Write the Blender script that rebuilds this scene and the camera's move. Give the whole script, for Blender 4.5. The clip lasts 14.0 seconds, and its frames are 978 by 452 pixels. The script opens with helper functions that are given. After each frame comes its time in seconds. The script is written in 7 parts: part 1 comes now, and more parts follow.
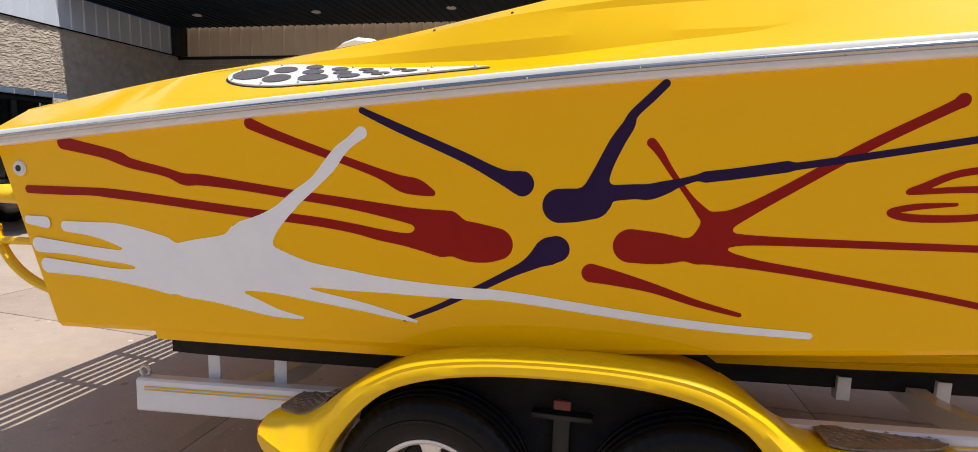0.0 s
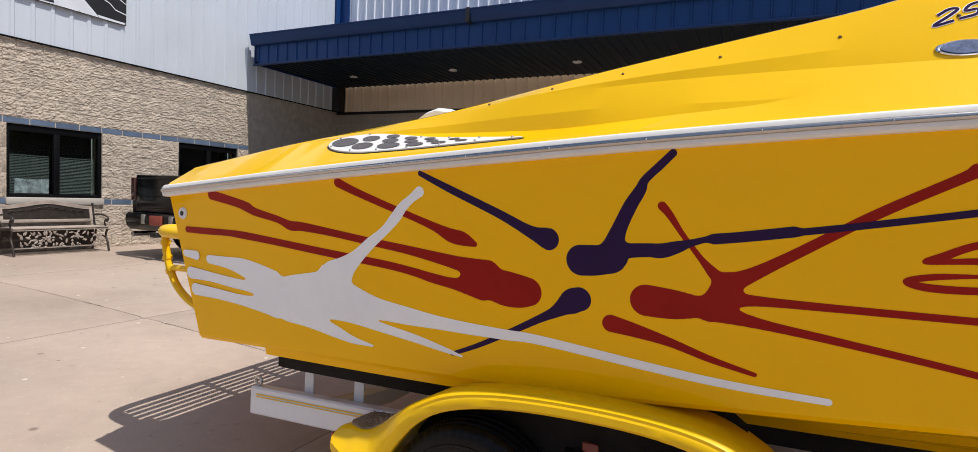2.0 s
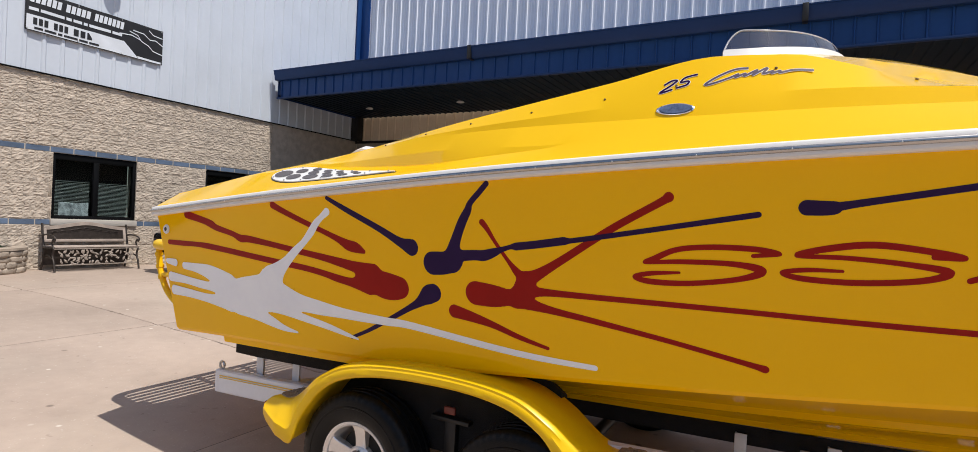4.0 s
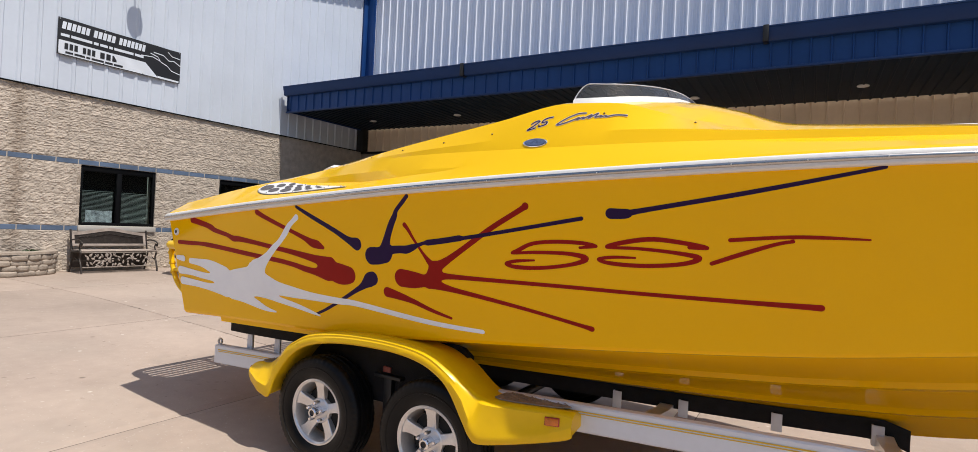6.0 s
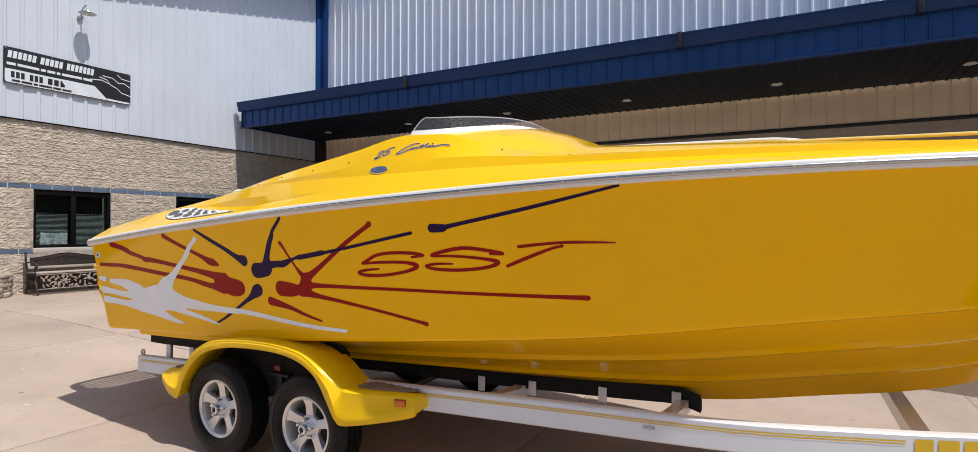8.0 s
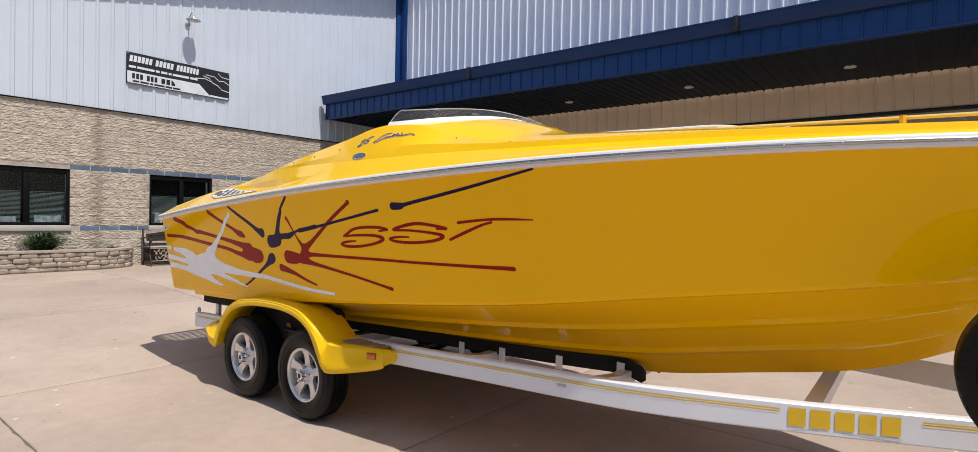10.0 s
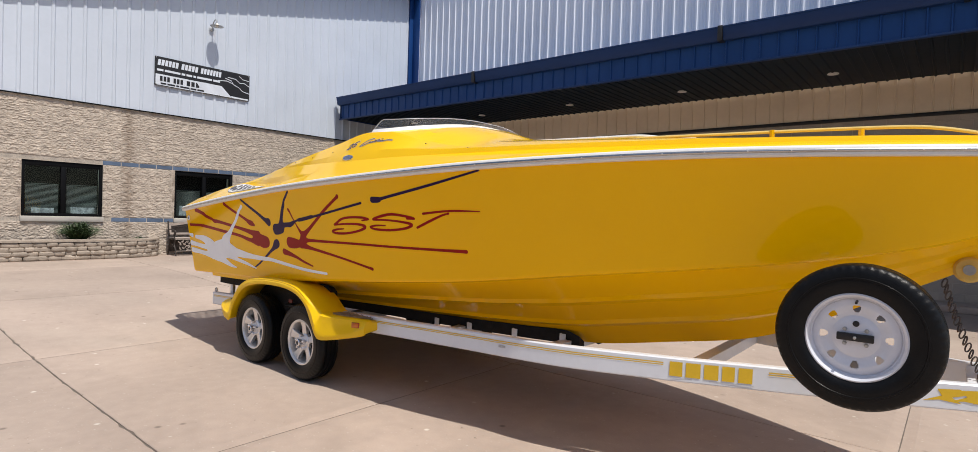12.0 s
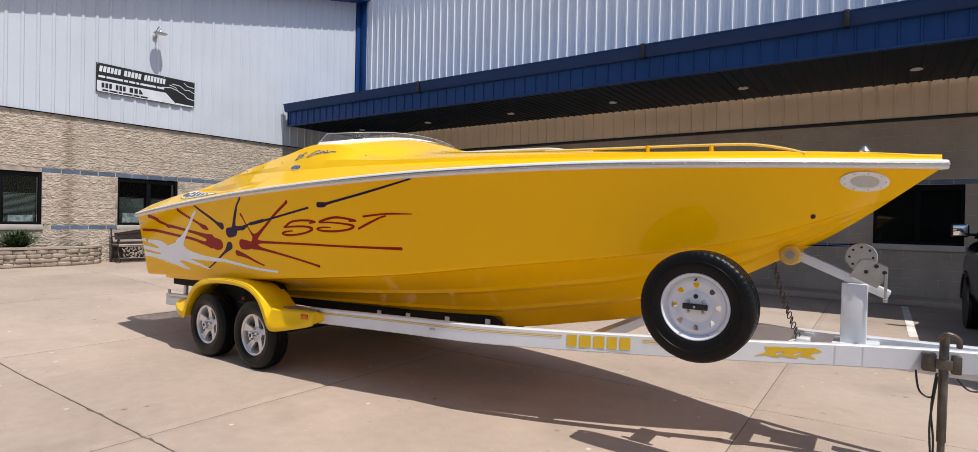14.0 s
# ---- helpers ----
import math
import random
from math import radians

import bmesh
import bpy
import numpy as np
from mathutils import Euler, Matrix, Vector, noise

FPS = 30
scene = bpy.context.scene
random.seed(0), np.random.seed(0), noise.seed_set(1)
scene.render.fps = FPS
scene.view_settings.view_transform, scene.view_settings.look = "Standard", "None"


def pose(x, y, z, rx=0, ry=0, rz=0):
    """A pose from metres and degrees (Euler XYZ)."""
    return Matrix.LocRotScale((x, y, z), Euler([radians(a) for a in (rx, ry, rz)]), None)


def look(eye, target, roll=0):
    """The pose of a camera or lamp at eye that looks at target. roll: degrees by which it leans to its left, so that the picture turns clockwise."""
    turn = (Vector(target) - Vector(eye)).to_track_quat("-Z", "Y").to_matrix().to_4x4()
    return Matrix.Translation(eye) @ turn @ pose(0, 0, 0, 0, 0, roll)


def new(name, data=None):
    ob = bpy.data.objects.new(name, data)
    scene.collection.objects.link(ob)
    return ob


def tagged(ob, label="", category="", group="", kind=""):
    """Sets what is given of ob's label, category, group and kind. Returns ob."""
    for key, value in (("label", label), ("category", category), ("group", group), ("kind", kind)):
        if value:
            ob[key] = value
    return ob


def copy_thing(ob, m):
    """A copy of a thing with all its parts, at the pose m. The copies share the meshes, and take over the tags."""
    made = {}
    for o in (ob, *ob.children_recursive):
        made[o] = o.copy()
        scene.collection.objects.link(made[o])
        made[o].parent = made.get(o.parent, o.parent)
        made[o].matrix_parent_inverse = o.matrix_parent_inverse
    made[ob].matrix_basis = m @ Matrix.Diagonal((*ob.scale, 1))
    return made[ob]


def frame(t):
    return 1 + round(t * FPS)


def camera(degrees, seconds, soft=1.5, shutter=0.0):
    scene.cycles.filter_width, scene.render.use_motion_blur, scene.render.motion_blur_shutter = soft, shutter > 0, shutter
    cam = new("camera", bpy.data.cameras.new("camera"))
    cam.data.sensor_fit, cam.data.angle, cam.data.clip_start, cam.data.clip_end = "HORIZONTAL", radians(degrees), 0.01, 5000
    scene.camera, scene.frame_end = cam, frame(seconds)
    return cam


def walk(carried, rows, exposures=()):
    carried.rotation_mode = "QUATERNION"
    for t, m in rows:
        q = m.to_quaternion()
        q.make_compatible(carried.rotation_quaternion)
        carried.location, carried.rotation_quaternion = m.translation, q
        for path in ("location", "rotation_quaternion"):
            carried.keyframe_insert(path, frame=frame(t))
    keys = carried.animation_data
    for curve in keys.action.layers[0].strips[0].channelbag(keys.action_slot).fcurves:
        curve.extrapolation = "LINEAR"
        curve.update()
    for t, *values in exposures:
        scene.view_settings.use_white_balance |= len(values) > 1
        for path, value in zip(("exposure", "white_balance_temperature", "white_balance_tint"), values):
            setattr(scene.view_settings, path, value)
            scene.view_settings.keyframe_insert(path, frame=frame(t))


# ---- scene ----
cam = camera(81.9, 14.0, 0.8)
PATH = [
    (0, (-0.008, -0.001, 1.497), (-0.388, 1.885, 1.262), 1.4),
    (0.5, (-0.046, -0.030, 1.535), (-0.651, 1.798, 1.316), 0.8),
    (1, (0.004, -0.036, 1.538), (-0.625, 1.790, 1.367), 0.9),
    (1.5, (0.168, -0.062, 1.545), (-0.624, 1.703, 1.434), 1.8),
    (2, (0.382, -0.130, 1.551), (-0.442, 1.620, 1.455), 2.4),
    (2.5, (0.609, -0.262, 1.534), (-0.198, 1.497, 1.448), 2.5),
    (3, (0.823, -0.329, 1.556), (-0.001, 1.423, 1.489), 2.4),
    (3.5, (1.057, -0.347, 1.552), (0.173, 1.378, 1.518), 2.7),
    (6, (2.132, -0.844, 1.548), (1.162, 0.833, 1.558), 2.7),
    (6.5, (2.393, -0.942, 1.563), (1.423, 0.735, 1.572), 2.7),
    (7, (2.681, -0.931, 1.583), (1.724, 0.754, 1.608), 2.6),
    (7.5, (2.901, -0.926, 1.631), (1.961, 0.769, 1.654), 1.0),
    (8, (3.098, -0.943, 1.639), (2.181, 0.763, 1.651), 0.1),
    (10.5, (4.331, -0.810, 1.563), (3.086, 0.674, 1.527), 1.4),
    (11, (4.563, -0.867, 1.547), (3.298, 0.600, 1.509), 1.5),
    (11.5, (4.711, -1.016, 1.535), (3.448, 0.453, 1.501), 1.5),
    (12, (4.868, -1.133, 1.548), (3.631, 0.357, 1.513), 1.8),
    (12.5, (5.106, -1.217, 1.542), (3.895, 0.294, 1.515), 2.1),
    (13, (5.262, -1.316, 1.549), (4.082, 0.220, 1.526), 2.1),
    (13.5, (5.366, -1.473, 1.527), (4.238, 0.102, 1.514), 1.7),
    (14, (5.451, -1.562, 1.529), (4.343, 0.027, 1.513), 1.2),
]
walk(cam, [(t, look(eye, target, roll)) for t, eye, target, roll in PATH], [(0.0, 0.08), (1.0, 0.0), (3.0, -0.02), (6.0, 0.0), (14.0, -0.02)])


# ---- world and light ----
SUN = Vector((0.48, -0.07, 1.0)).normalized()
world = bpy.data.worlds.new("sky")
scene.world = world
world.use_nodes = True
wn = world.node_tree.nodes
sky = wn.new("ShaderNodeTexSky")
sky.sky_type = "NISHITA"
sky.sun_disc = False
sky.sun_elevation = math.asin(SUN.z)
sky.sun_rotation = radians(95)
sky.air_density, sky.dust_density = 1.0, 1.5
wn["Background"].inputs["Strength"].default_value = 0.12
world.node_tree.links.new(sky.outputs[0], wn["Background"].inputs["Color"])
sun = new("sun", bpy.data.lights.new("sun", "SUN"))
sun.data.energy = 4.4
sun.data.angle = radians(0.53)
sun.data.color = (1.0, 0.95, 0.87)
sun.matrix_world = look(SUN * 40, (0, 0, 0))


# ---- materials ----
def mat(name, col, rough=0.5, metal=0.0, var=0.12, scale=2.0, fine=40.0, bump=0.0, bump_scale=0.0, coat=0.0,
        rand=0.0, tint=None, world_space=False, spec=0.5, emit=0.0):
    """A Principled surface with two scales of variation, optional relief, clear coat and a random shift from piece to piece."""
    m = bpy.data.materials.new(name)
    m.use_nodes = True
    nt = m.node_tree
    n, l = nt.nodes, nt.links
    p = n["Principled BSDF"]
    if world_space:
        src = n.new("ShaderNodeNewGeometry").outputs["Position"]
    else:
        src = n.new("ShaderNodeTexCoord").outputs["Object"]
    big, small = n.new("ShaderNodeTexNoise"), n.new("ShaderNodeTexNoise")
    for tex, sc in ((big, scale), (small, fine)):
        tex.inputs["Scale"].default_value = sc
        tex.inputs["Detail"].default_value = 5
        l.new(src, tex.inputs["Vector"])
    add = n.new("ShaderNodeMath")
    add.operation = "MULTIPLY_ADD"
    add.inputs[1].default_value = 0.35
    l.new(small.outputs["Fac"], add.inputs[0])
    l.new(big.outputs["Fac"], add.inputs[2])
    ramp = n.new("ShaderNodeMapRange")
    ramp.inputs["From Min"].default_value, ramp.inputs["From Max"].default_value = 0.42, 0.92
    l.new(add.outputs[0], ramp.inputs["Value"])
    mix = n.new("ShaderNodeMix")
    mix.data_type = "RGBA"
    dark = [c * (1 - var) for c in col]
    light = [min(1, c * (1 + var)) for c in col]
    if tint:
        light = list(tint)
    mix.inputs["A"].default_value = (*dark, 1)
    mix.inputs["B"].default_value = (*light, 1)
    l.new(ramp.outputs[0], mix.inputs["Factor"])
    out = mix.outputs["Result"]
    if rand:
        info = n.new("ShaderNodeObjectInfo")
        mr = n.new("ShaderNodeMapRange")
        mr.inputs["To Min"].default_value, mr.inputs["To Max"].default_value = 1 - rand, 1 + rand
        l.new(info.outputs["Random"], mr.inputs["Value"])
        hsv = n.new("ShaderNodeHueSaturation")
        l.new(mr.outputs[0], hsv.inputs["Value"])
        l.new(out, hsv.inputs["Color"])
        out = hsv.outputs["Color"]
    l.new(out, p.inputs["Base Color"])
    p.inputs["Roughness"].default_value = rough
    p.inputs["Metallic"].default_value = metal
    p.inputs["Specular IOR Level"].default_value = spec
    p.inputs["Coat Weight"].default_value = coat
    p.inputs["Coat Roughness"].default_value = 0.03
    if bump:
        b = n.new("ShaderNodeBump")
        b.inputs["Strength"].default_value = bump
        b.inputs["Distance"].default_value = 0.01
        relief = n.new("ShaderNodeTexNoise")
        relief.inputs["Scale"].default_value = bump_scale or fine
        relief.inputs["Detail"].default_value = 6
        l.new(src, relief.inputs["Vector"])
        l.new(relief.outputs["Fac"], b.inputs["Height"])
        l.new(b.outputs[0], p.inputs["Normal"])
    if emit:
        p.inputs["Emission Color"].default_value = (*col, 1)
        p.inputs["Emission Strength"].default_value = emit
    return m



def weathered(m, spots=0.5, flecks=0.25):
    """Adds stains, dark spots and scattered pale chips to a surface."""
    nt = m.node_tree
    n, l = nt.nodes, nt.links
    p = n["Principled BSDF"]
    out = p.inputs["Base Color"].links[0].from_socket
    pos = n.new("ShaderNodeNewGeometry").outputs["Position"]

    def layer(factor, colour):
        nonlocal out
        mix = n.new("ShaderNodeMix")
        mix.data_type = "RGBA"
        l.new(factor, mix.inputs["Factor"])
        l.new(out, mix.inputs["A"])
        mix.inputs["B"].default_value = (*colour, 1)
        out = mix.outputs["Result"]

    def ranged(socket, a, b, top):
        mr = n.new("ShaderNodeMapRange")
        mr.inputs["From Min"].default_value, mr.inputs["From Max"].default_value = a, b
        mr.inputs["To Min"].default_value, mr.inputs["To Max"].default_value = 0.0, top
        l.new(socket, mr.inputs["Value"])
        return mr.outputs[0]

    def noise_at(scale, detail=4):
        t = n.new("ShaderNodeTexNoise")
        t.inputs["Scale"].default_value, t.inputs["Detail"].default_value = scale, detail
        l.new(pos, t.inputs["Vector"])
        return t.outputs["Fac"]

    def times(a, b):
        mu = n.new("ShaderNodeMath")
        mu.operation = "MULTIPLY"
        l.new(a, mu.inputs[0])
        l.new(b, mu.inputs[1])
        return mu.outputs[0]
    layer(ranged(noise_at(1.3, 6), 0.55, 0.72, 0.30), (0.22, 0.175, 0.14))
    layer(ranged(noise_at(0.35, 3), 0.56, 0.75, 0.35), (0.50, 0.43, 0.36))
    layer(ranged(noise_at(38, 2), 0.66, 0.74, flecks), (0.62, 0.57, 0.50))
    layer(times(ranged(noise_at(16, 3), 0.69, 0.76, spots), ranged(noise_at(0.9, 2), 0.40, 0.58, 1.0)), (0.10, 0.08, 0.065))
    v = n.new("ShaderNodeTexVoronoi")
    v.inputs["Scale"].default_value = 7.0
    l.new(pos, v.inputs["Vector"])
    pick = n.new("ShaderNodeSeparateColor")
    l.new(v.outputs["Color"], pick.inputs[0])
    layer(times(ranged(v.outputs["Distance"], 0.16, 0.08, 1.0), ranged(pick.outputs[0], 0.90, 0.93, 0.8)), (0.66, 0.61, 0.54))
    layer(times(ranged(v.outputs["Distance"], 0.22, 0.10, 1.0), ranged(pick.outputs[1], 0.93, 0.96, 0.7)), (0.13, 0.10, 0.08))
    l.new(out, p.inputs["Base Color"])


def glass(name, col=(1, 1, 1), rough=0.0, alpha=1.0):
    m = bpy.data.materials.new(name)
    m.use_nodes = True
    p = m.node_tree.nodes["Principled BSDF"]
    p.inputs["Base Color"].default_value = (*col, 1)
    p.inputs["Transmission Weight"].default_value = 1
    p.inputs["Roughness"].default_value = rough
    p.inputs["IOR"].default_value = alpha
    return m


GELCOAT = mat("yellow_gelcoat", (1.0, 0.54, 0.0005), 0.08, var=0.03, scale=0.7, fine=6, spec=0.20)
DECKCOAT = mat("yellow_deck_gelcoat", (0.88, 0.52, 0.003), 0.08, var=0.03, scale=0.7, fine=6, spec=0.35)
FENDERCOAT = mat("yellow_moulded_plastic", (0.86, 0.53, 0.004), 0.3, var=0.05, scale=3, fine=30, spec=0.35)
RED = mat("dark_red_paint", (0.31, 0.010, 0.007), 0.16, var=0.10, scale=4, fine=30, spec=0.12)
PURPLE = mat("dark_purple_paint", (0.022, 0.008, 0.055), 0.16, var=0.10, scale=4, fine=30, spec=0.12)
SILVER = mat("pale_grey_paint", (0.90, 0.93, 0.98), 0.3, var=0.05, scale=4, fine=30, spec=0.3)
VINYL = mat("white_vinyl", (0.78, 0.77, 0.75), 0.4, var=0.05, scale=5, fine=50)
CHROME = mat("polished_steel", (0.80, 0.80, 0.82), 0.12, 1.0, var=0.05, scale=6, fine=60)
RAILSTEEL = mat("polished_rail_steel", (0.50, 0.49, 0.48), 0.24, 1.0, var=0.05, scale=3, fine=25)
DULLSTEEL = mat("dull_zinc_steel", (0.45, 0.45, 0.44), 0.38, 0.8, var=0.2, scale=8, fine=80, bump=0.1)
ALLOY = mat("cast_alloy", (0.80, 0.78, 0.76), 0.30, 0.6, var=0.12, scale=10, fine=90)
TRAILERPAINT = mat("white_enamel", (0.72, 0.745, 0.79), 0.3, var=0.06, scale=2, fine=30, coat=0.3)
WHEELWHITE = mat("white_wheel_enamel", (0.74, 0.75, 0.80), 0.3, var=0.05, scale=6, fine=60, coat=0.3)
GOLD = mat("yellow_decal", (0.72, 0.46, 0.02), 0.4, var=0.08, scale=10, fine=80)
RUBBER = mat("black_tyre_rubber", (0.006, 0.006, 0.0065), 0.36, spec=0.20, var=0.4, scale=9, fine=90, bump=0.15, bump_scale=160)
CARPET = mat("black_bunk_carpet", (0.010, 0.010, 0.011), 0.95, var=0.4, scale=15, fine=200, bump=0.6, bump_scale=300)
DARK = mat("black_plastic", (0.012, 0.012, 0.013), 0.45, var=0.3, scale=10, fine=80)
MESHDARK = mat("dark_vent_mesh", (0.11, 0.10, 0.105), 0.6, var=0.5, scale=200, fine=500)
LEAFCAST = mat("pale_worn_cast_metal", (0.34, 0.29, 0.25), 0.6, 0.2, var=0.3, scale=14, fine=80, bump=0.2)
AMBER = mat("amber_lens", (0.65, 0.16, 0.01), 0.2, var=0.2, scale=40, fine=120, coat=0.5)
REDLENS = mat("red_lens", (0.35, 0.012, 0.010), 0.15, var=0.3, scale=40, fine=120, coat=0.8)
CARBLACK = mat("black_car_paint", (0.004, 0.004, 0.005), 0.18, var=0.2, scale=3, fine=20, spec=0.45)
CARGLASS = mat("tinted_car_glass", (0.010, 0.012, 0.014), 0.04, var=0.1, scale=2, fine=9, spec=0.8)
MIRROR = mat("mirror_glass", (0.85, 0.87, 0.9), 0.02, 1.0, var=0.01)
PLATE = mat("red_plate", (0.32, 0.07, 0.05), 0.4, var=0.15, scale=20, fine=90)
FOIL = mat("dark_lilac_foil", (0.085, 0.060, 0.095), 0.35, var=0.1, scale=20, fine=80)
BRONZE = mat("tarnished_bronze", (0.20, 0.13, 0.06), 0.35, 0.8, var=0.2, scale=40, fine=120)
CHAINSTEEL = mat("rusty_chain", (0.11, 0.09, 0.08), 0.6, 0.6, var=0.5, scale=40, fine=200)
JACKSTEEL = mat("weathered_jack_steel", (0.125, 0.105, 0.088), 0.5, 0.5, var=0.35, scale=12, fine=80, bump=0.2)
ROLLER = mat("amber_urethane", (0.72, 0.47, 0.10), 0.25, var=0.15, scale=10, fine=60, coat=0.4)
TREAD = mat("diamond_plate", (0.26, 0.20, 0.14), 0.5, 0.3, var=0.3, scale=20, fine=60, bump=1.0, bump_scale=45)

CONCRETE = mat("pale_concrete", (0.385, 0.305, 0.252), 0.85, var=0.16, scale=0.55, fine=9, bump=0.25, bump_scale=60, rand=0.05, world_space=True)
weathered(CONCRETE, 0.6, 0.35)
JOINT = mat("dark_joint", (0.14, 0.115, 0.095), 0.95, var=0.3, scale=2, fine=30, world_space=True)
LINEPAINT = mat("worn_white_line", (0.72, 0.70, 0.66), 0.7, var=0.2, scale=3, fine=50, world_space=True)
SPLITFACE = mat("tan_split_face_block", (0.455, 0.388, 0.322), 0.92, var=0.24, scale=7, fine=60, bump=0.5, bump_scale=42, rand=0.06, world_space=True)
n, l = SPLITFACE.node_tree.nodes, SPLITFACE.node_tree.links
stain_axes = n.new("ShaderNodeSeparateXYZ")
l.new(n.new("ShaderNodeNewGeometry").outputs["Position"], stain_axes.inputs[0])
stain_noise = n.new("ShaderNodeTexNoise")
stain_noise.inputs["Scale"].default_value = 2.6
stain_noise.inputs["Detail"].default_value = 5
stain_off = n.new("ShaderNodeMath")
stain_off.operation = "SUBTRACT"
stain_off.inputs[1].default_value = 3.95
l.new(stain_axes.outputs["Y"], stain_off.inputs[0])
stain_abs = n.new("ShaderNodeMath")
stain_abs.operation = "ABSOLUTE"
l.new(stain_off.outputs[0], stain_abs.inputs[0])
stain_edge = n.new("ShaderNodeMath")
stain_edge.operation = "MULTIPLY_ADD"
stain_edge.inputs[1].default_value = 0.55
l.new(stain_noise.outputs["Fac"], stain_edge.inputs[0])
l.new(stain_abs.outputs[0], stain_edge.inputs[2])
stain_range = n.new("ShaderNodeMapRange")
for key, value in (("From Min", 0.46), ("From Max", 0.26), ("To Min", 0.0), ("To Max", 0.55)):
    stain_range.inputs[key].default_value = value
l.new(stain_edge.outputs[0], stain_range.inputs["Value"])
stain_mix = n.new("ShaderNodeMix")
stain_mix.data_type = "RGBA"
stain_mix.inputs["B"].default_value = (0.20, 0.145, 0.10, 1)
l.new(stain_range.outputs[0], stain_mix.inputs["Factor"])
l.new(n["Principled BSDF"].inputs["Base Color"].links[0].from_socket, stain_mix.inputs["A"])
l.new(stain_mix.outputs["Result"], n["Principled BSDF"].inputs["Base Color"])
SMOOTHBLOCK = mat("tan_smooth_block", (0.37, 0.32, 0.27), 0.9, var=0.2, scale=1.1, fine=60, bump=0.3, bump_scale=120, rand=0.03, world_space=True)
MORTAR = mat("grey_mortar", (0.45, 0.395, 0.335), 0.95, var=0.2, scale=6, fine=80, bump=0.3, world_space=True)
BLUEBRICK = mat("blue_glazed_brick", (0.105, 0.15, 0.23), 0.45, var=0.2, scale=4, fine=50, rand=0.14, world_space=True)
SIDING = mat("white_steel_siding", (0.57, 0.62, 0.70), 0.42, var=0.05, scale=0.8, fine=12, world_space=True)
# copy of the white siding, colour lifted to offset the north wall's shade
SIDING_LIFTED = mat("lifted_white_steel_siding", (0.76, 0.80, 0.88), 0.42, var=0.06, scale=0.8, fine=12, world_space=True)
CREAM = mat("cream_steel_siding", (0.80, 0.67, 0.51), 0.45, var=0.07, scale=0.8, fine=12, world_space=True)
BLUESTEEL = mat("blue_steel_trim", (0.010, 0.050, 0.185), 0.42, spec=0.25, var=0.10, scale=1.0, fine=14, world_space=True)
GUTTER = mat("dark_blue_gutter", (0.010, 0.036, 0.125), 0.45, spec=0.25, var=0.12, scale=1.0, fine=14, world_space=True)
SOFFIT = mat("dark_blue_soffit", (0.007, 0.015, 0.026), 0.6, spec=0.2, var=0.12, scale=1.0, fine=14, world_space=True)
FRAMEBLACK = mat("dark_bronze_frame", (0.003, 0.0035, 0.0045), 0.6, spec=0.12, var=0.15, scale=4, fine=40)
BLIND = mat("grey_green_blind", (0.17, 0.20, 0.205), 0.6, var=0.08, scale=3, fine=40)
PAPER = mat("pale_blue_paper", (0.46, 0.51, 0.64), 0.7, var=0.75, scale=9, fine=60)
SILL = mat("cast_stone_sill", (0.44, 0.41, 0.375), 0.8, var=0.1, scale=3, fine=50, bump=0.2)
STONE = mat("tan_retaining_stone", (0.335, 0.28, 0.228), 0.9, var=0.3, scale=6, fine=50, bump=0.6, bump_scale=40, rand=0.16, world_space=True)
SOIL = mat("dark_mulch", (0.06, 0.04, 0.03), 0.95, var=0.4, scale=12, fine=80, bump=0.8)
LEAF = mat("green_leaf", (0.030, 0.055, 0.016), 0.55, var=0.5, scale=9, fine=40)
BENCHWOOD = mat("weathered_bench_wood", (0.36, 0.30, 0.26), 0.75, var=0.25, scale=6, fine=70, bump=0.3)
CASTIRON = mat("dark_cast_iron", (0.055, 0.045, 0.04), 0.5, 0.5, var=0.3, scale=14, fine=80, bump=0.2)
BANNERBLACK = mat("black_banner", (0.012, 0.012, 0.014), 0.5, var=0.2, scale=4, fine=40)
BANNERWHITE = mat("white_banner", (0.66, 0.70, 0.76), 0.5, var=0.06, scale=3, fine=40)
LENS = mat("frosted_lamp_lens", (0.75, 0.74, 0.70), 0.4, var=0.03)
SCREEN = glass("clear_acrylic", (0.93, 0.94, 0.96), 0.02, 1.2)
SCREEN.node_tree.nodes["Principled BSDF"].inputs["Transmission Weight"].default_value = 0.97


# ---- mesh helpers ----
def link(name, bm, material, parent=None, label="", smooth=35):
    bmesh.ops.recalc_face_normals(bm, faces=bm.faces)
    me = bpy.data.meshes.new(name)
    bm.to_mesh(me)
    bm.free()
    me.materials.append(material)
    if smooth:
        me.polygons.foreach_set("use_smooth", [True] * len(me.polygons))
        me.set_sharp_from_angle(angle=radians(smooth))
    ob = new(name, me)
    if parent is not None:
        ob.parent = parent
    if label:
        ob["label"] = label
    return ob


def part(name, bm, material, parent, label="", smooth=35):
    return link(name, bm, material, parent, label, smooth)


def shared(name, me, parent, m):
    """A piece that shares its mesh with its like."""
    ob = new(name, me)
    ob.parent = parent
    ob.matrix_local = m
    return ob


def thing(name, label, category, group="", at=(0, 0, 0)):
    ob = new(name)
    ob.location = at
    ob.empty_display_size = 0.2
    return tagged(ob, label, category, group)


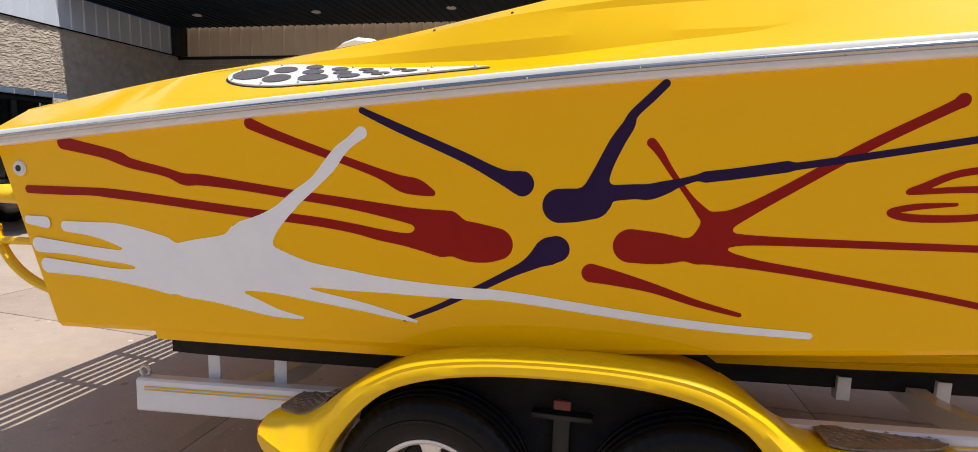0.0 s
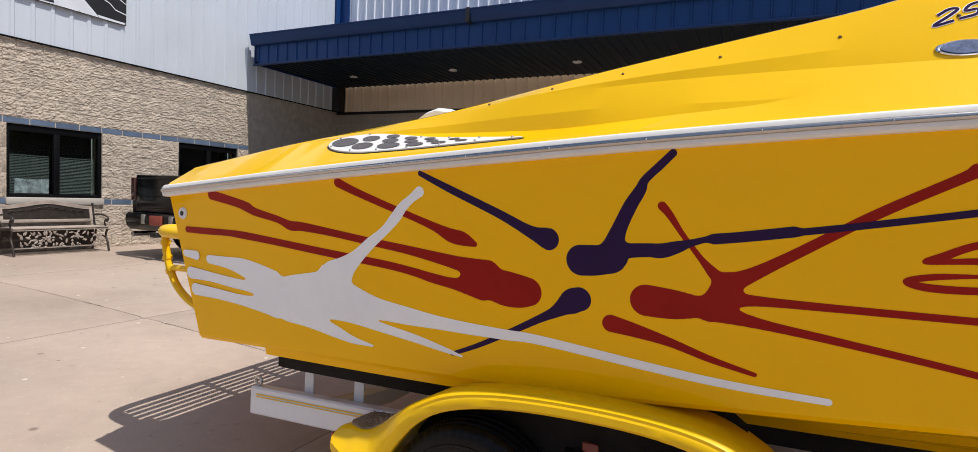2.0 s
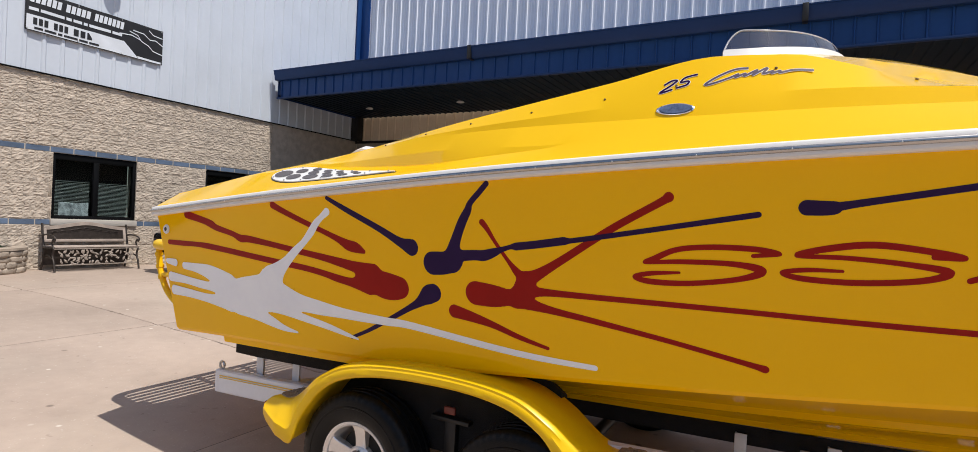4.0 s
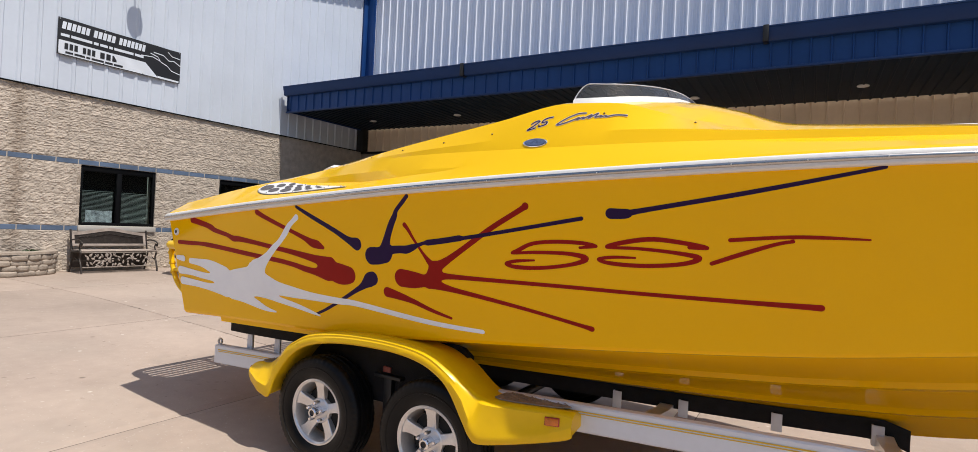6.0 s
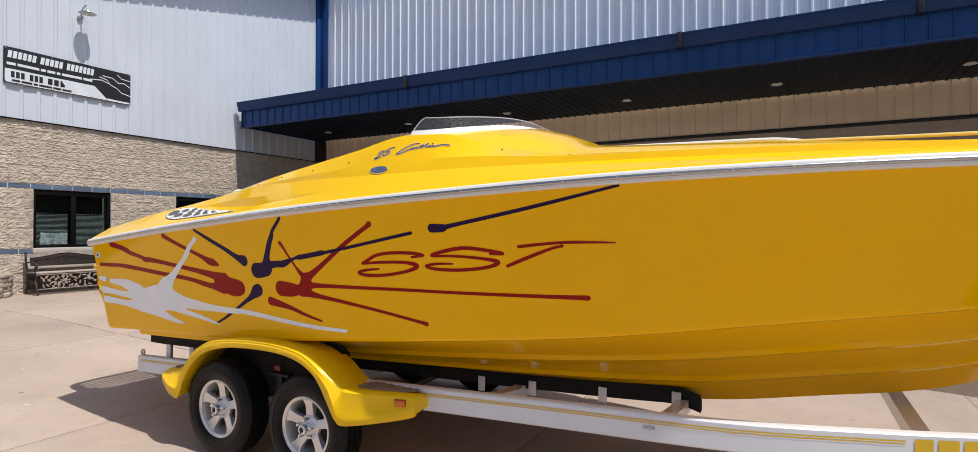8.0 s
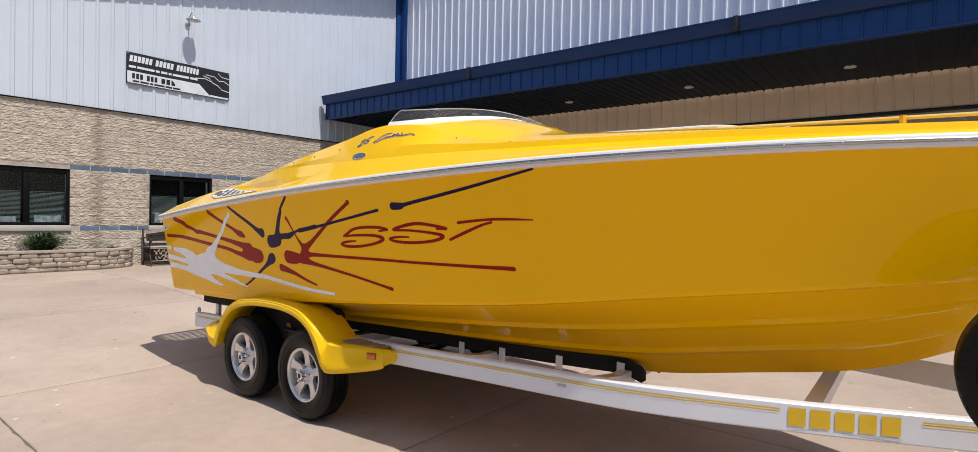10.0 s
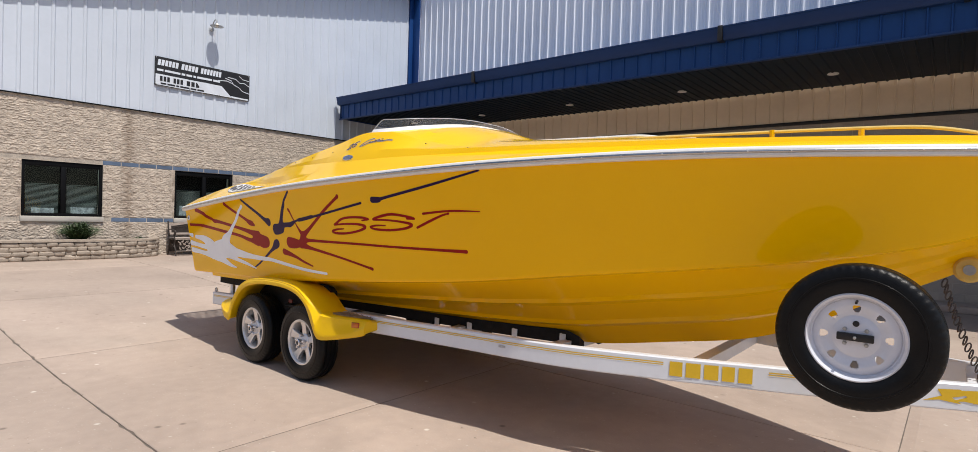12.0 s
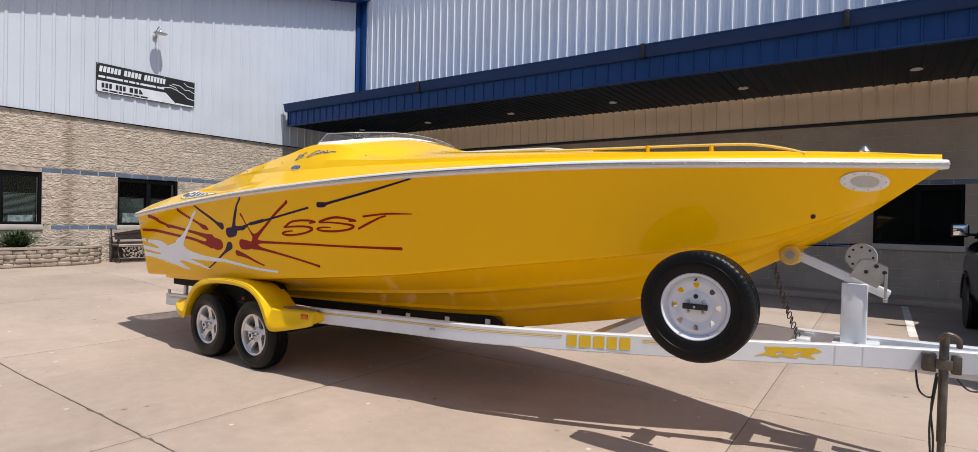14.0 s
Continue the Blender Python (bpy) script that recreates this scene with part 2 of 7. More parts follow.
def box(bm, lo, hi, bevel=0.0, segments=2, turn=None):
    """A box from corner to corner, its edges rounded."""
    lo, hi = Vector(lo), Vector(hi)
    made = bmesh.ops.create_cube(bm, size=1.0)["verts"]
    size = hi - lo
    for v in made:
        v.co = Vector((v.co.x * size.x, v.co.y * size.y, v.co.z * size.z))
    if bevel:
        edges = list({e for v in made for e in v.link_edges})
        res = bmesh.ops.bevel(bm, geom=edges, offset=bevel, segments=segments, affect="EDGES", profile=0.5)
        made = list({v for f in res["faces"] for v in f.verts} | {v for v in made if v.is_valid})
    if turn is not None:
        bmesh.ops.transform(bm, matrix=turn, verts=made)
    bmesh.ops.translate(bm, vec=(lo + hi) / 2, verts=made)
    return made


def boxes(*specs, bevel=0.0):
    bm = bmesh.new()
    for lo, hi in specs:
        box(bm, lo, hi, bevel)
    return bm


def lathe(bm, prof, n=48, axis="y", centre=(0, 0, 0), closed=False, wobble=None):
    """Turns a profile of (radius, along) about an axis."""
    rings = []
    c = Vector(centre)
    for k, (r, a) in enumerate(prof):
        ring = []
        for i in range(n):
            t = 2 * math.pi * i / n
            rr = r + (wobble(k, i) if wobble else 0)
            u, v = rr * math.cos(t), rr * math.sin(t)
            p = {"y": (u, a, v), "z": (u, v, a), "x": (a, u, v)}[axis]
            ring.append(bm.verts.new(c + Vector(p)))
        rings.append(ring)
    m = len(rings)
    for k in range(m if closed else m - 1):
        a, b = rings[k], rings[(k + 1) % m]
        for i in range(n):
            j = (i + 1) % n
            bm.faces.new((a[i], a[j], b[j], b[i]))
    if not closed:
        bm.faces.new(rings[0])
        bm.faces.new(rings[-1][::-1])
    return rings


def tube(bm, pts, r, n=8, cap=True):
    """A round bar through the points; r may be a list."""
    pts = [Vector(p) for p in pts]
    rs = r if isinstance(r, (list, tuple)) else [r] * len(pts)
    rings = []
    side = None
    for i, p in enumerate(pts):
        d = (pts[min(i + 1, len(pts) - 1)] - pts[max(i - 1, 0)]).normalized()
        if side is None:
            side = d.orthogonal().normalized()
        side = (side - d * side.dot(d)).normalized()
        up = d.cross(side)
        rings.append([bm.verts.new(p + (side * math.cos(a) + up * math.sin(a)) * rs[i])
                      for a in (2 * math.pi * k / n for k in range(n))])
    for a, b in zip(rings, rings[1:]):
        for k in range(n):
            j = (k + 1) % n
            bm.faces.new((a[k], a[j], b[j], b[k]))
    if cap:
        bm.faces.new(rings[0][::-1])
        bm.faces.new(rings[-1])


def arc(pts, steps=8):
    """A smooth line through the points."""
    pts = [Vector(p) for p in pts]
    out = []
    for i in range(len(pts) - 1):
        p0, p1, p2, p3 = pts[max(i - 1, 0)], pts[i], pts[i + 1], pts[min(i + 2, len(pts) - 1)]
        for k in range(steps):
            t = k / steps
            out.append(0.5 * ((2 * p1) + (p2 - p0) * t + (2 * p0 - 5 * p1 + 4 * p2 - p3) * t * t + (3 * p1 - p0 - 3 * p2 + p3) * t ** 3))
    out.append(pts[-1])
    return out


def loft(bm, rows, closed=False, caps=False):
    """Joins rows of points, each as long as the next."""
    vs = [[bm.verts.new(p) for p in row] for row in rows]
    for a, b in zip(vs, vs[1:]):
        n = len(a)
        for i in range(n if closed else n - 1):
            j = (i + 1) % n
            quad = (a[i], a[j], b[j], b[i])
            if len({tuple(v.co) for v in quad}) > 2:
                bm.faces.new(quad)
    if caps:
        bm.faces.new(vs[0][::-1])
        bm.faces.new(vs[-1])
    return vs


def plate(bm, outline, depth, axis="y"):
    """A flat outline of (u, v) given a thickness along an axis: u runs along x (or y for axis x), v up."""
    def at(u, v, d):
        return {"y": (u, d, v), "x": (d, u, v), "z": (u, v, d)}[axis]
    a = [bm.verts.new(at(u, v, depth[0])) for u, v in outline]
    b = [bm.verts.new(at(u, v, depth[1])) for u, v in outline]
    bm.faces.new(a[::-1])
    bm.faces.new(b)
    n = len(a)
    for i in range(n):
        j = (i + 1) % n
        bm.faces.new((a[i], a[j], b[j], b[i]))


def smooth_curve(xs, ys):
    """A smooth monotone curve through a few knots."""
    xs, ys = np.array(xs, float), np.array(ys, float)
    d = np.diff(ys) / np.diff(xs)
    m = np.empty_like(ys)
    m[0], m[-1] = d[0], d[-1]
    for i in range(1, len(ys) - 1):
        m[i] = 0 if d[i - 1] * d[i] <= 0 else 2 * d[i - 1] * d[i] / (d[i - 1] + d[i])

    def f(x):
        x = np.clip(x, xs[0], xs[-1])
        i = np.clip(np.searchsorted(xs, x) - 1, 0, len(xs) - 2)
        h = xs[i + 1] - xs[i]
        t = (x - xs[i]) / h
        return (ys[i] * (1 + 2 * t) * (1 - t) ** 2 + m[i] * h * t * (1 - t) ** 2
                + ys[i + 1] * t * t * (3 - 2 * t) + m[i + 1] * h * t * t * (t - 1))
    return f


# ---- ground ----
WALL_X, BACK_Y, CANOPY_Y = -11.182, 13.38, 10.05


yard_rise = smooth_curve([-11.4, -7.7, -5.0, -2.6, -1.2], [0.262, 0.235, 0.145, 0.03, 0.0])


def ground_z(x):
    """The yard falls away gently from the building."""
    return float(yard_rise(x))


def build_ground():
    bm = bmesh.new()
    xs = [-400, -11.4, -9.5, -7.7, -6.3, -5, -3.8, -2.6, -1.9, -1.2, 16, 400]
    loft(bm, [[(x, y, ground_z(x) - 0.03) for x in xs] for y in (-400, -14, 14, 400)])
    ground = tagged(link("ground", bm, CONCRETE, smooth=0), "pale concrete yard of large sunlit slabs", "ground", kind="structure")
    bm = bmesh.new()
    loft(bm, [[(x, y, ground_z(x) - 0.011) for x in xs[1:10] + [15]] for y in (-13, 13.45)])
    part("joint_bed", bm, JOINT, ground, smooth=0)
    xj = [-11.32] + [1.30 + 3.31 * k for k in range(-3, 5)]
    yj = [0.27 + 3.35 * k for k in range(-3, 4)] + [13.42]
    random.seed(31)
    for a, b in zip(xj, xj[1:]):
        for c, d in zip(yj, yj[1:]):
            bm = bmesh.new()
            rows = []
            n = 42
            for k in range(n + 1):
                x = a + 0.004 + (b - a - 0.008) * k / n
                drop = 0.010 if k in (0, n) else 0.0
                g0, g1 = 0.0035 + random.uniform(0, 0.004), 0.0035 + random.uniform(0, 0.004)
                if random.random() < 0.10:
                    g0 += random.uniform(0.004, 0.014)
                if random.random() < 0.10:
                    g1 += random.uniform(0.004, 0.014)
                z = ground_z(x)
                rows.append([(x, c + g0, z - 0.02), (x, c + g0, z - 0.004 - drop), (x, c + g0 + 0.006, z - drop),
                             (x, d - g1 - 0.006, z - drop), (x, d - g1, z - 0.004 - drop), (x, d - g1, z - 0.02)])
            loft(bm, rows)
            part("slab", bm, CONCRETE, ground, smooth=0)
    for x0, y0, y1 in ((5.80, 8.5, 12.4), (2.80, 6.15, 12.4), (-0.2, 8.4, 12.4)):
        bm = bmesh.new()
        box(bm, (x0, y0, 0.001), (x0 + 0.11, y1, 0.006))
        part("parking_line", bm, LINEPAINT, ground, "worn white painted parking line", smooth=0)
    return ground


ground = build_ground()
bm = bmesh.new()
box(bm, (-11.3, 12.55, 0.0), (15, 13.42, 0.13), 0.02)
tagged(link("pavement", bm, CONCRETE), "low concrete kerb walk along the shaded wall", "pavement", kind="structure")


# ---- building ----
def rib_profile(a, b, pitch=0.305, high=0.03):
    """Offsets of a ribbed steel sheet from a to b."""
    out = []
    u = a
    while u < b - 1e-6:
        for du, h in ((0.0, 0.0), (0.016, high), (0.052, high), (0.068, 0.0), (0.135, 0.0), (0.145, 0.006), (0.16, 0.006),
                      (0.17, 0.0), (0.225, 0.0), (0.235, 0.006), (0.25, 0.006), (0.26, 0.0)):
            if u + du * pitch / 0.305 < b:
                out.append((u + du * pitch / 0.305, h))
        u += pitch
    out.append((b, 0.0))
    return out


def split_block(w, h, seed):
    """A block with a rough broken face towards +x."""
    bm = bmesh.new()
    nu, nv = 18, 11
    rows = []
    off = Vector((seed * 7.3, seed * 3.1, seed * 1.7))
    for j in range(nv + 1):
        row = []
        for i in range(nu + 1):
            y, z = (i / nu - 0.5) * w, (j / nv - 0.5) * h
            edge = i in (0, nu) or j in (0, nv)
            d = 0.016 + 0.007 * noise.noise(Vector((y * 7, z * 13, 0)) + off) + 0.013 * noise.noise(Vector((y * 17, z * 34, 2)) + off) + 0.012 * noise.noise(Vector((y * 38, z * 70, 5)) + off)
            jit = 0.0 if edge else 0.007
            row.append((max(0.004, 0.75 * d if edge else d), y + random.uniform(-jit, jit), z + random.uniform(-jit, jit)))
        rows.append(row)
    vs = loft(bm, rows)
    ring = vs[0] + [r[-1] for r in vs[1:]] + vs[-1][-2::-1] + [r[0] for r in vs[-2:0:-1]]
    back = [bm.verts.new((-0.03, v.co.y, v.co.z)) for v in ring]
    n = len(ring)
    for i in range(n):
        j = (i + 1) % n
        bm.faces.new((ring[i], back[i], back[j], ring[j]))
    bmesh.ops.recalc_face_normals(bm, faces=bm.faces)
    return bm


def flat_block(w, h, d=0.006):
    bm = bmesh.new()
    rows = []
    for ins, x in ((0.0, -0.03), (0.0, d - 0.003), (0.004, d)):
        rows.append([(x, -w / 2 + ins, -h / 2 + ins), (x, w / 2 - ins, -h / 2 + ins), (x, w / 2 - ins, h / 2 - ins), (x, -w / 2 + ins, h / 2 - ins)])
    vs = loft(bm, rows, closed=True)
    bm.faces.new(vs[-1])
    return bm


def as_mesh(bm, name, material, smooth=0):
    bmesh.ops.recalc_face_normals(bm, faces=bm.faces)
    me = bpy.data.meshes.new(name)
    bm.to_mesh(me)
    bm.free()
    me.materials.append(material)
    return me


COURSES = [(-0.115 + 0.2033 * k, 0.2033, "b") for k in range(6)] + [(1.105, 0.11, "blue")] + [(1.215 + 0.2125 * k, 0.2125, "b") for k in range(6)] \
    + [(2.49, 0.11, "blue")] + [(2.60 + 0.1886 * k, 0.1886, "b") for k in range(7)]
WINDOWS_LEFT = [(1.86, 3.416), (5.055, 6.612), (8.22, 9.78)]
WINDOWS_BACK = [(5.29, 6.83)]
SILL_Z, HEAD_Z = 1.225, 2.49


def lay(wall, length, windows, place, kinds, keep, stuff_name):
    """Lays courses of blocks along a wall: those within `keep` as pieces of their own, the rest joined."""
    joined = {}
    for ci, (z, h, kind) in enumerate(COURSES):
        bond = 0.2 if ci % 2 else 0.0
        u = length[0] - bond
        while u < length[1]:
            a, b = max(u, length[0]), min(u + 0.4, length[1])
            u += 0.4
            spans = [(a, b)]
            for w0, w1 in windows:
                if z + h > SILL_Z + 0.01 and z < HEAD_Z - 0.01:
                    cut = []
                    for s0, s1 in spans:
                        if s1 <= w0 or s0 >= w1:
                            cut.append((s0, s1))
                        else:
                            if s0 < w0:
                                cut.append((s0, w0))
                            if s1 > w1:
                                cut.append((w1, s1))
                    spans = cut
            for s0, s1 in spans:
                if s1 - s0 < 0.03:
                    continue
                mid = (s0 + s1) / 2
                what = "blue" if kind == "blue" else kinds(mid)
                full = s1 - s0 > 0.39
                if keep[0] < mid < keep[1]:
                    if full:
                        variants = MESHES[what, round(h, 3)]
                        me = variants[random.randrange(len(variants))]
                        m = place(mid, z + h / 2)
                    else:
                        me = MESHES[what, round(h, 3)][0]
                        m = place(mid, z + h / 2) @ Matrix.Diagonal((1, (s1 - s0 - 0.003) / 0.397, 1, 1))
                    shared("brick" if what == "blue" else "block", me, wall, m)
                else:
                    joined.setdefault(what, []).append((s1 - s0 - 0.01, h - 0.01, place(mid, z + h / 2)))
    for what, many in joined.items():
        verts, faces = [], []
        for w, h, m in many:
            k = len(verts)
            if what == "rough":
                me = MESHES["rough", round(h + 0.01, 3)][random.randrange(10)]
                wide = Matrix.Diagonal((1, (w + 0.01) / 0.4, 1, 1))
                verts += [m @ wide @ v.co for v in me.vertices]
                faces += [tuple(k + i for i in p.vertices) for p in me.polygons]
                continue
            d = 0.02 if what == "rough" else 0.006
            for x, ins in ((-0.02, 0), (d - 0.003, 0), (d, 0.004)):
                for y, z in ((-1, -1), (1, -1), (1, 1), (-1, 1)):
                    verts.append(m @ Vector((x, y * (w / 2 - ins), z * (h / 2 - ins))))
            for r in (0, 4):
                for i in range(4):
                    j = (i + 1) % 4
                    faces.append((k + r + i, k + r + j, k + r + 4 + j, k + r + 4 + i))
            faces.append((k + 8, k + 9, k + 10, k + 11))
        me = bpy.data.meshes.new(stuff_name)
        me.from_pydata([tuple(v) for v in verts], [], faces)
        me.materials.append({"rough": SPLITFACE, "flat": SMOOTHBLOCK, "blue": BLUEBRICK}[what])
        ob = new(stuff_name, me)
        ob.parent = wall
        ob["kind"] = "stuff"


MESHES = {}
for hh in sorted({round(h, 3) for _, h, k in COURSES if k == "b"}):
    MESHES["rough", hh] = [as_mesh(split_block(0.397, hh - 0.003, s + hh), "block", SPLITFACE) for s in range(10)]
    MESHES["flat", hh] = [as_mesh(flat_block(0.39, hh - 0.01), "block", SMOOTHBLOCK)]
MESHES["blue", 0.11] = [as_mesh(flat_block(0.382, 0.096, 0.012), "brick", BLUEBRICK)]


def wall_core(name, label, strips):
    bm = bmesh.new()
    for lo, hi in strips:
        box(bm, lo, hi)
    return tagged(link(name, bm, MORTAR, smooth=0), label, "wall", kind="structure")


def openings(a, b, windows, make):
    """Solid strips of a wall with its openings left out."""
    out = [make(a, b, -0.1, SILL_Z), make(a, b, HEAD_Z, 3.92)]
    edge = a
    for w0, w1 in windows:
        out.append(make(edge, w0, SILL_Z, HEAD_Z))
        edge = w1
    out.append(make(edge, b, SILL_Z, HEAD_Z))
    return out


def window(name, m, width, blinds=True, paper=False):
    """A dark two-light window, x out of the wall, y along it, z up from the sill."""
    h = HEAD_Z - SILL_Z
    win = tagged(new(name), "dark-framed two-pane window with half-lowered blinds in the block wall" if blinds else "dark-framed two-pane window with tinted panes in the block wall", "window", kind="structure")
    win.matrix_world = m
    bm = boxes(((-0.12, -width / 2, 0), (-0.03, -width / 2 + 0.06, h)), ((-0.12, width / 2 - 0.06, 0), (-0.03, width / 2, h)),
               ((-0.12, -width / 2 + 0.06, 0), (-0.03, width / 2 - 0.06, 0.06)), ((-0.12, -width / 2 + 0.06, h - 0.12), (-0.03, width / 2 - 0.06, h)),
               ((-0.115, -0.05, 0.06), (-0.025, 0.05, h - 0.12)), bevel=0.004)
    part("window_frame", bm, FRAMEBLACK, win)
    for s in (-1, 1):
        a, b = sorted((s * 0.05, s * (width / 2 - 0.06)))
        bm = boxes(((-0.085, a, 0.06), (-0.079, b, h - 0.12)))
        ob = part("pane", bm, WINGLASS, win, smooth=0)
        ob.visible_shadow = False
        if blinds:
            bm = bmesh.new()
            n = 24
            for k in range(n):
                z = 0.08 + k * 0.027
                box(bm, (-0.135, a + 0.03, z), (-0.110, b - 0.03, z + 0.003), turn=Matrix.Rotation(radians(35), 4, "Y"))
            box(bm, (-0.138, a + 0.03, 0.08 + n * 0.027), (-0.110, b - 0.03, 0.095 + n * 0.027), 0.003)
            part("blind", bm, BLIND, win, "grey-green slatted blind", smooth=0)
    if paper:
        spans = ((-width / 2 + 0.16, -0.09, 0.33),) if paper == 1 else ((-width / 2 + 0.20, -0.16, 0.19), (0.16, width / 2 - 0.14, 0.22))
        for a, b, top in spans:
            bm = bmesh.new()
            loft(bm, [[(-0.100 - 0.004 * math.sin(k * 1.9) * u, a + (b - a) * k / 8, 0.07 + (top - 0.07) * u * (0.97 + 0.03 * math.cos(k * 0.9))) for u in (0, 0.5, 1)] for k in range(9)])
            part("notice", bm, PAPER, win, "pale creased paper behind the glass", smooth=0)
    bm = bmesh.new()
    box(bm, (-0.14, -width / 2 - 0.02, -0.125), (0.045, width / 2 + 0.02, -0.002), 0.008)
    part("window_sill", bm, SILL, win, "pale cast-stone sill")
    # black sheet behind the glass stands in for the unlit room
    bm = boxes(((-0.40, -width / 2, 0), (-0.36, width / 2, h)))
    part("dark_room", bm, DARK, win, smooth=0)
    return win


WINGLASS = glass("window_glass", (0.36, 0.41, 0.40), 0.0, 1.28)

left = wall_core("wall_west", "tan split-face block wall with blue glazed bands", openings(
    -12.0, BACK_Y, WINDOWS_LEFT, lambda a, b, z0, z1: ((WALL_X - 0.33, a, z0), (WALL_X - 0.006, b, z1))))
back = wall_core("wall_north", "shaded tan block wall under the canopy", openings(
    WALL_X - 0.33, 16.0, WINDOWS_BACK, lambda a, b, z0, z1: ((a, BACK_Y + 0.012, z0), (b, BACK_Y + 0.33, z1))))
for i, (a, b) in enumerate(WINDOWS_LEFT):
    window("window_%d" % (i + 1), pose(WALL_X, (a + b) / 2, SILL_Z), b - a, blinds=i < 2, paper=(2, 1, 0)[i])
for i, (a, b) in enumerate(WINDOWS_BACK):
    window("window_%d" % (i + 4), pose((a + b) / 2, BACK_Y, SILL_Z, 0, 0, -90), b - a, blinds=False)


def siding(name, label, material, points):
    """Ribbed sheet: a row of foot points and a row of top points."""
    bm = bmesh.new()
    loft(bm, points)
    return tagged(link(name, bm, material, smooth=0), label, "siding", kind="structure")


def gable(y):
    return 7.17 + 0.246 * (y - 2.7)


prof = [(-12.0 + 0.305 * k + du, h) for k in range(83) for du, h in ((0.0, 0.0), (0.022, 0.024), (0.070, 0.024), (0.092, 0.0)) if -12.0 + 0.305 * k + du < BACK_Y]
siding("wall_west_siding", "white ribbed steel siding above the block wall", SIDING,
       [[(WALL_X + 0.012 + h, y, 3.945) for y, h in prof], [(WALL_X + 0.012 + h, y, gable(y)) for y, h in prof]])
plain = [(WALL_X + 0.305 * k + du, h) for k in range(89) for du, h in ((0.0, 0.0), (0.010, 0.034), (0.030, 0.034), (0.040, 0.0), (0.17, 0.004))]
prof = rib_profile(WALL_X, 16.0)
siding("wall_north_siding", "white ribbed steel siding in shade above the canopy, its colour lifted", SIDING_LIFTED,
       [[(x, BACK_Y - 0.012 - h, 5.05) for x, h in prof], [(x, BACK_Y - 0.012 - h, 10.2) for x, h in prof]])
siding("wall_north_cream_siding", "cream ribbed steel siding under the canopy", CREAM,
       [[(x, BACK_Y - 0.012 - h, 3.93) for x, h in plain], [(x, BACK_Y - 0.012 - h, 4.72) for x, h in plain]])
bm = boxes(((WALL_X - 0.33, -12, 3.92), (WALL_X, BACK_Y, 9.6)))
tagged(link("wall_west_core", bm, SIDING_LIFTED, smooth=0), "wall behind the steel siding", "wall", kind="structure")
bm = boxes(((WALL_X, BACK_Y + 0.002, 3.92), (16, BACK_Y + 0.33, 10.2)))
tagged(link("wall_north_core", bm, SIDING_LIFTED, smooth=0), "wall behind the steel siding", "wall", kind="structure")
# roof edges above the view, which shade the tops of the walls
bm = bmesh.new()
loft(bm, [[(x, y, gable(y) + dz) for y in (-12.0, BACK_Y)] for x, dz in ((-20, 0.0), (WALL_X + 0.52, 0.0), (WALL_X + 0.52, 0.16), (-20, 0.16))], closed=False)
tagged(link("roof_west", bm, BLUESTEEL, smooth=0), "sloping steel roof edge over the siding", "roof", kind="structure")
bm = boxes(((WALL_X, BACK_Y - 0.11, 10.2), (16, BACK_Y + 6, 10.4)))
tagged(link("roof_north", bm, BLUESTEEL, smooth=0), "steel roof edge over the siding", "roof", kind="structure")

# flashing coloured near black to draw the shadow gap under the siding
bm = boxes(((WALL_X + 0.012, -12, 3.918), (WALL_X + 0.050, BACK_Y, 3.945)), bevel=0.006)
tagged(link("trim", bm, FRAMEBLACK), "steel flashing between block and siding, blackened for the shadow gap", "trim", kind="structure")
bm = boxes(((WALL_X, BACK_Y - 0.05, 3.85), (16, BACK_Y - 0.013, 3.925)), bevel=0.004)
tagged(link("trim", bm, DARK), "black steel band along the shaded wall", "trim", kind="structure")
bm = boxes(((WALL_X + 0.012, BACK_Y - 0.26, 5.1), (WALL_X + 0.075, BACK_Y - 0.05, 9.9)), ((WALL_X + 0.05, BACK_Y - 0.09, 5.1), (WALL_X + 0.40, BACK_Y - 0.046, 9.9)), bevel=0.006)
tagged(link("trim", bm, BLUESTEEL), "blue steel corner trim between the two sidings", "trim", kind="structure")
bm = boxes(((WALL_X + 0.02, BACK_Y - 0.30, 3.93), (WALL_X + 0.30, BACK_Y - 0.046, 4.7)), bevel=0.01)
tagged(link("trim", bm, DARK), "black inner corner trim under the canopy", "trim", kind="structure")

# unseen backdrop, added to give the rail and hull something dark to reflect
bm = boxes(((-70, -32.0, -0.05), (90, -31.6, 8.5)))
tagged(link("wall_south", bm, mat("dark_backdrop", (0.05, 0.055, 0.045), 0.9, var=0.4, scale=0.4, fine=3, world_space=True), smooth=0), "unseen dark backdrop wall, added for reflections", "wall", kind="structure")

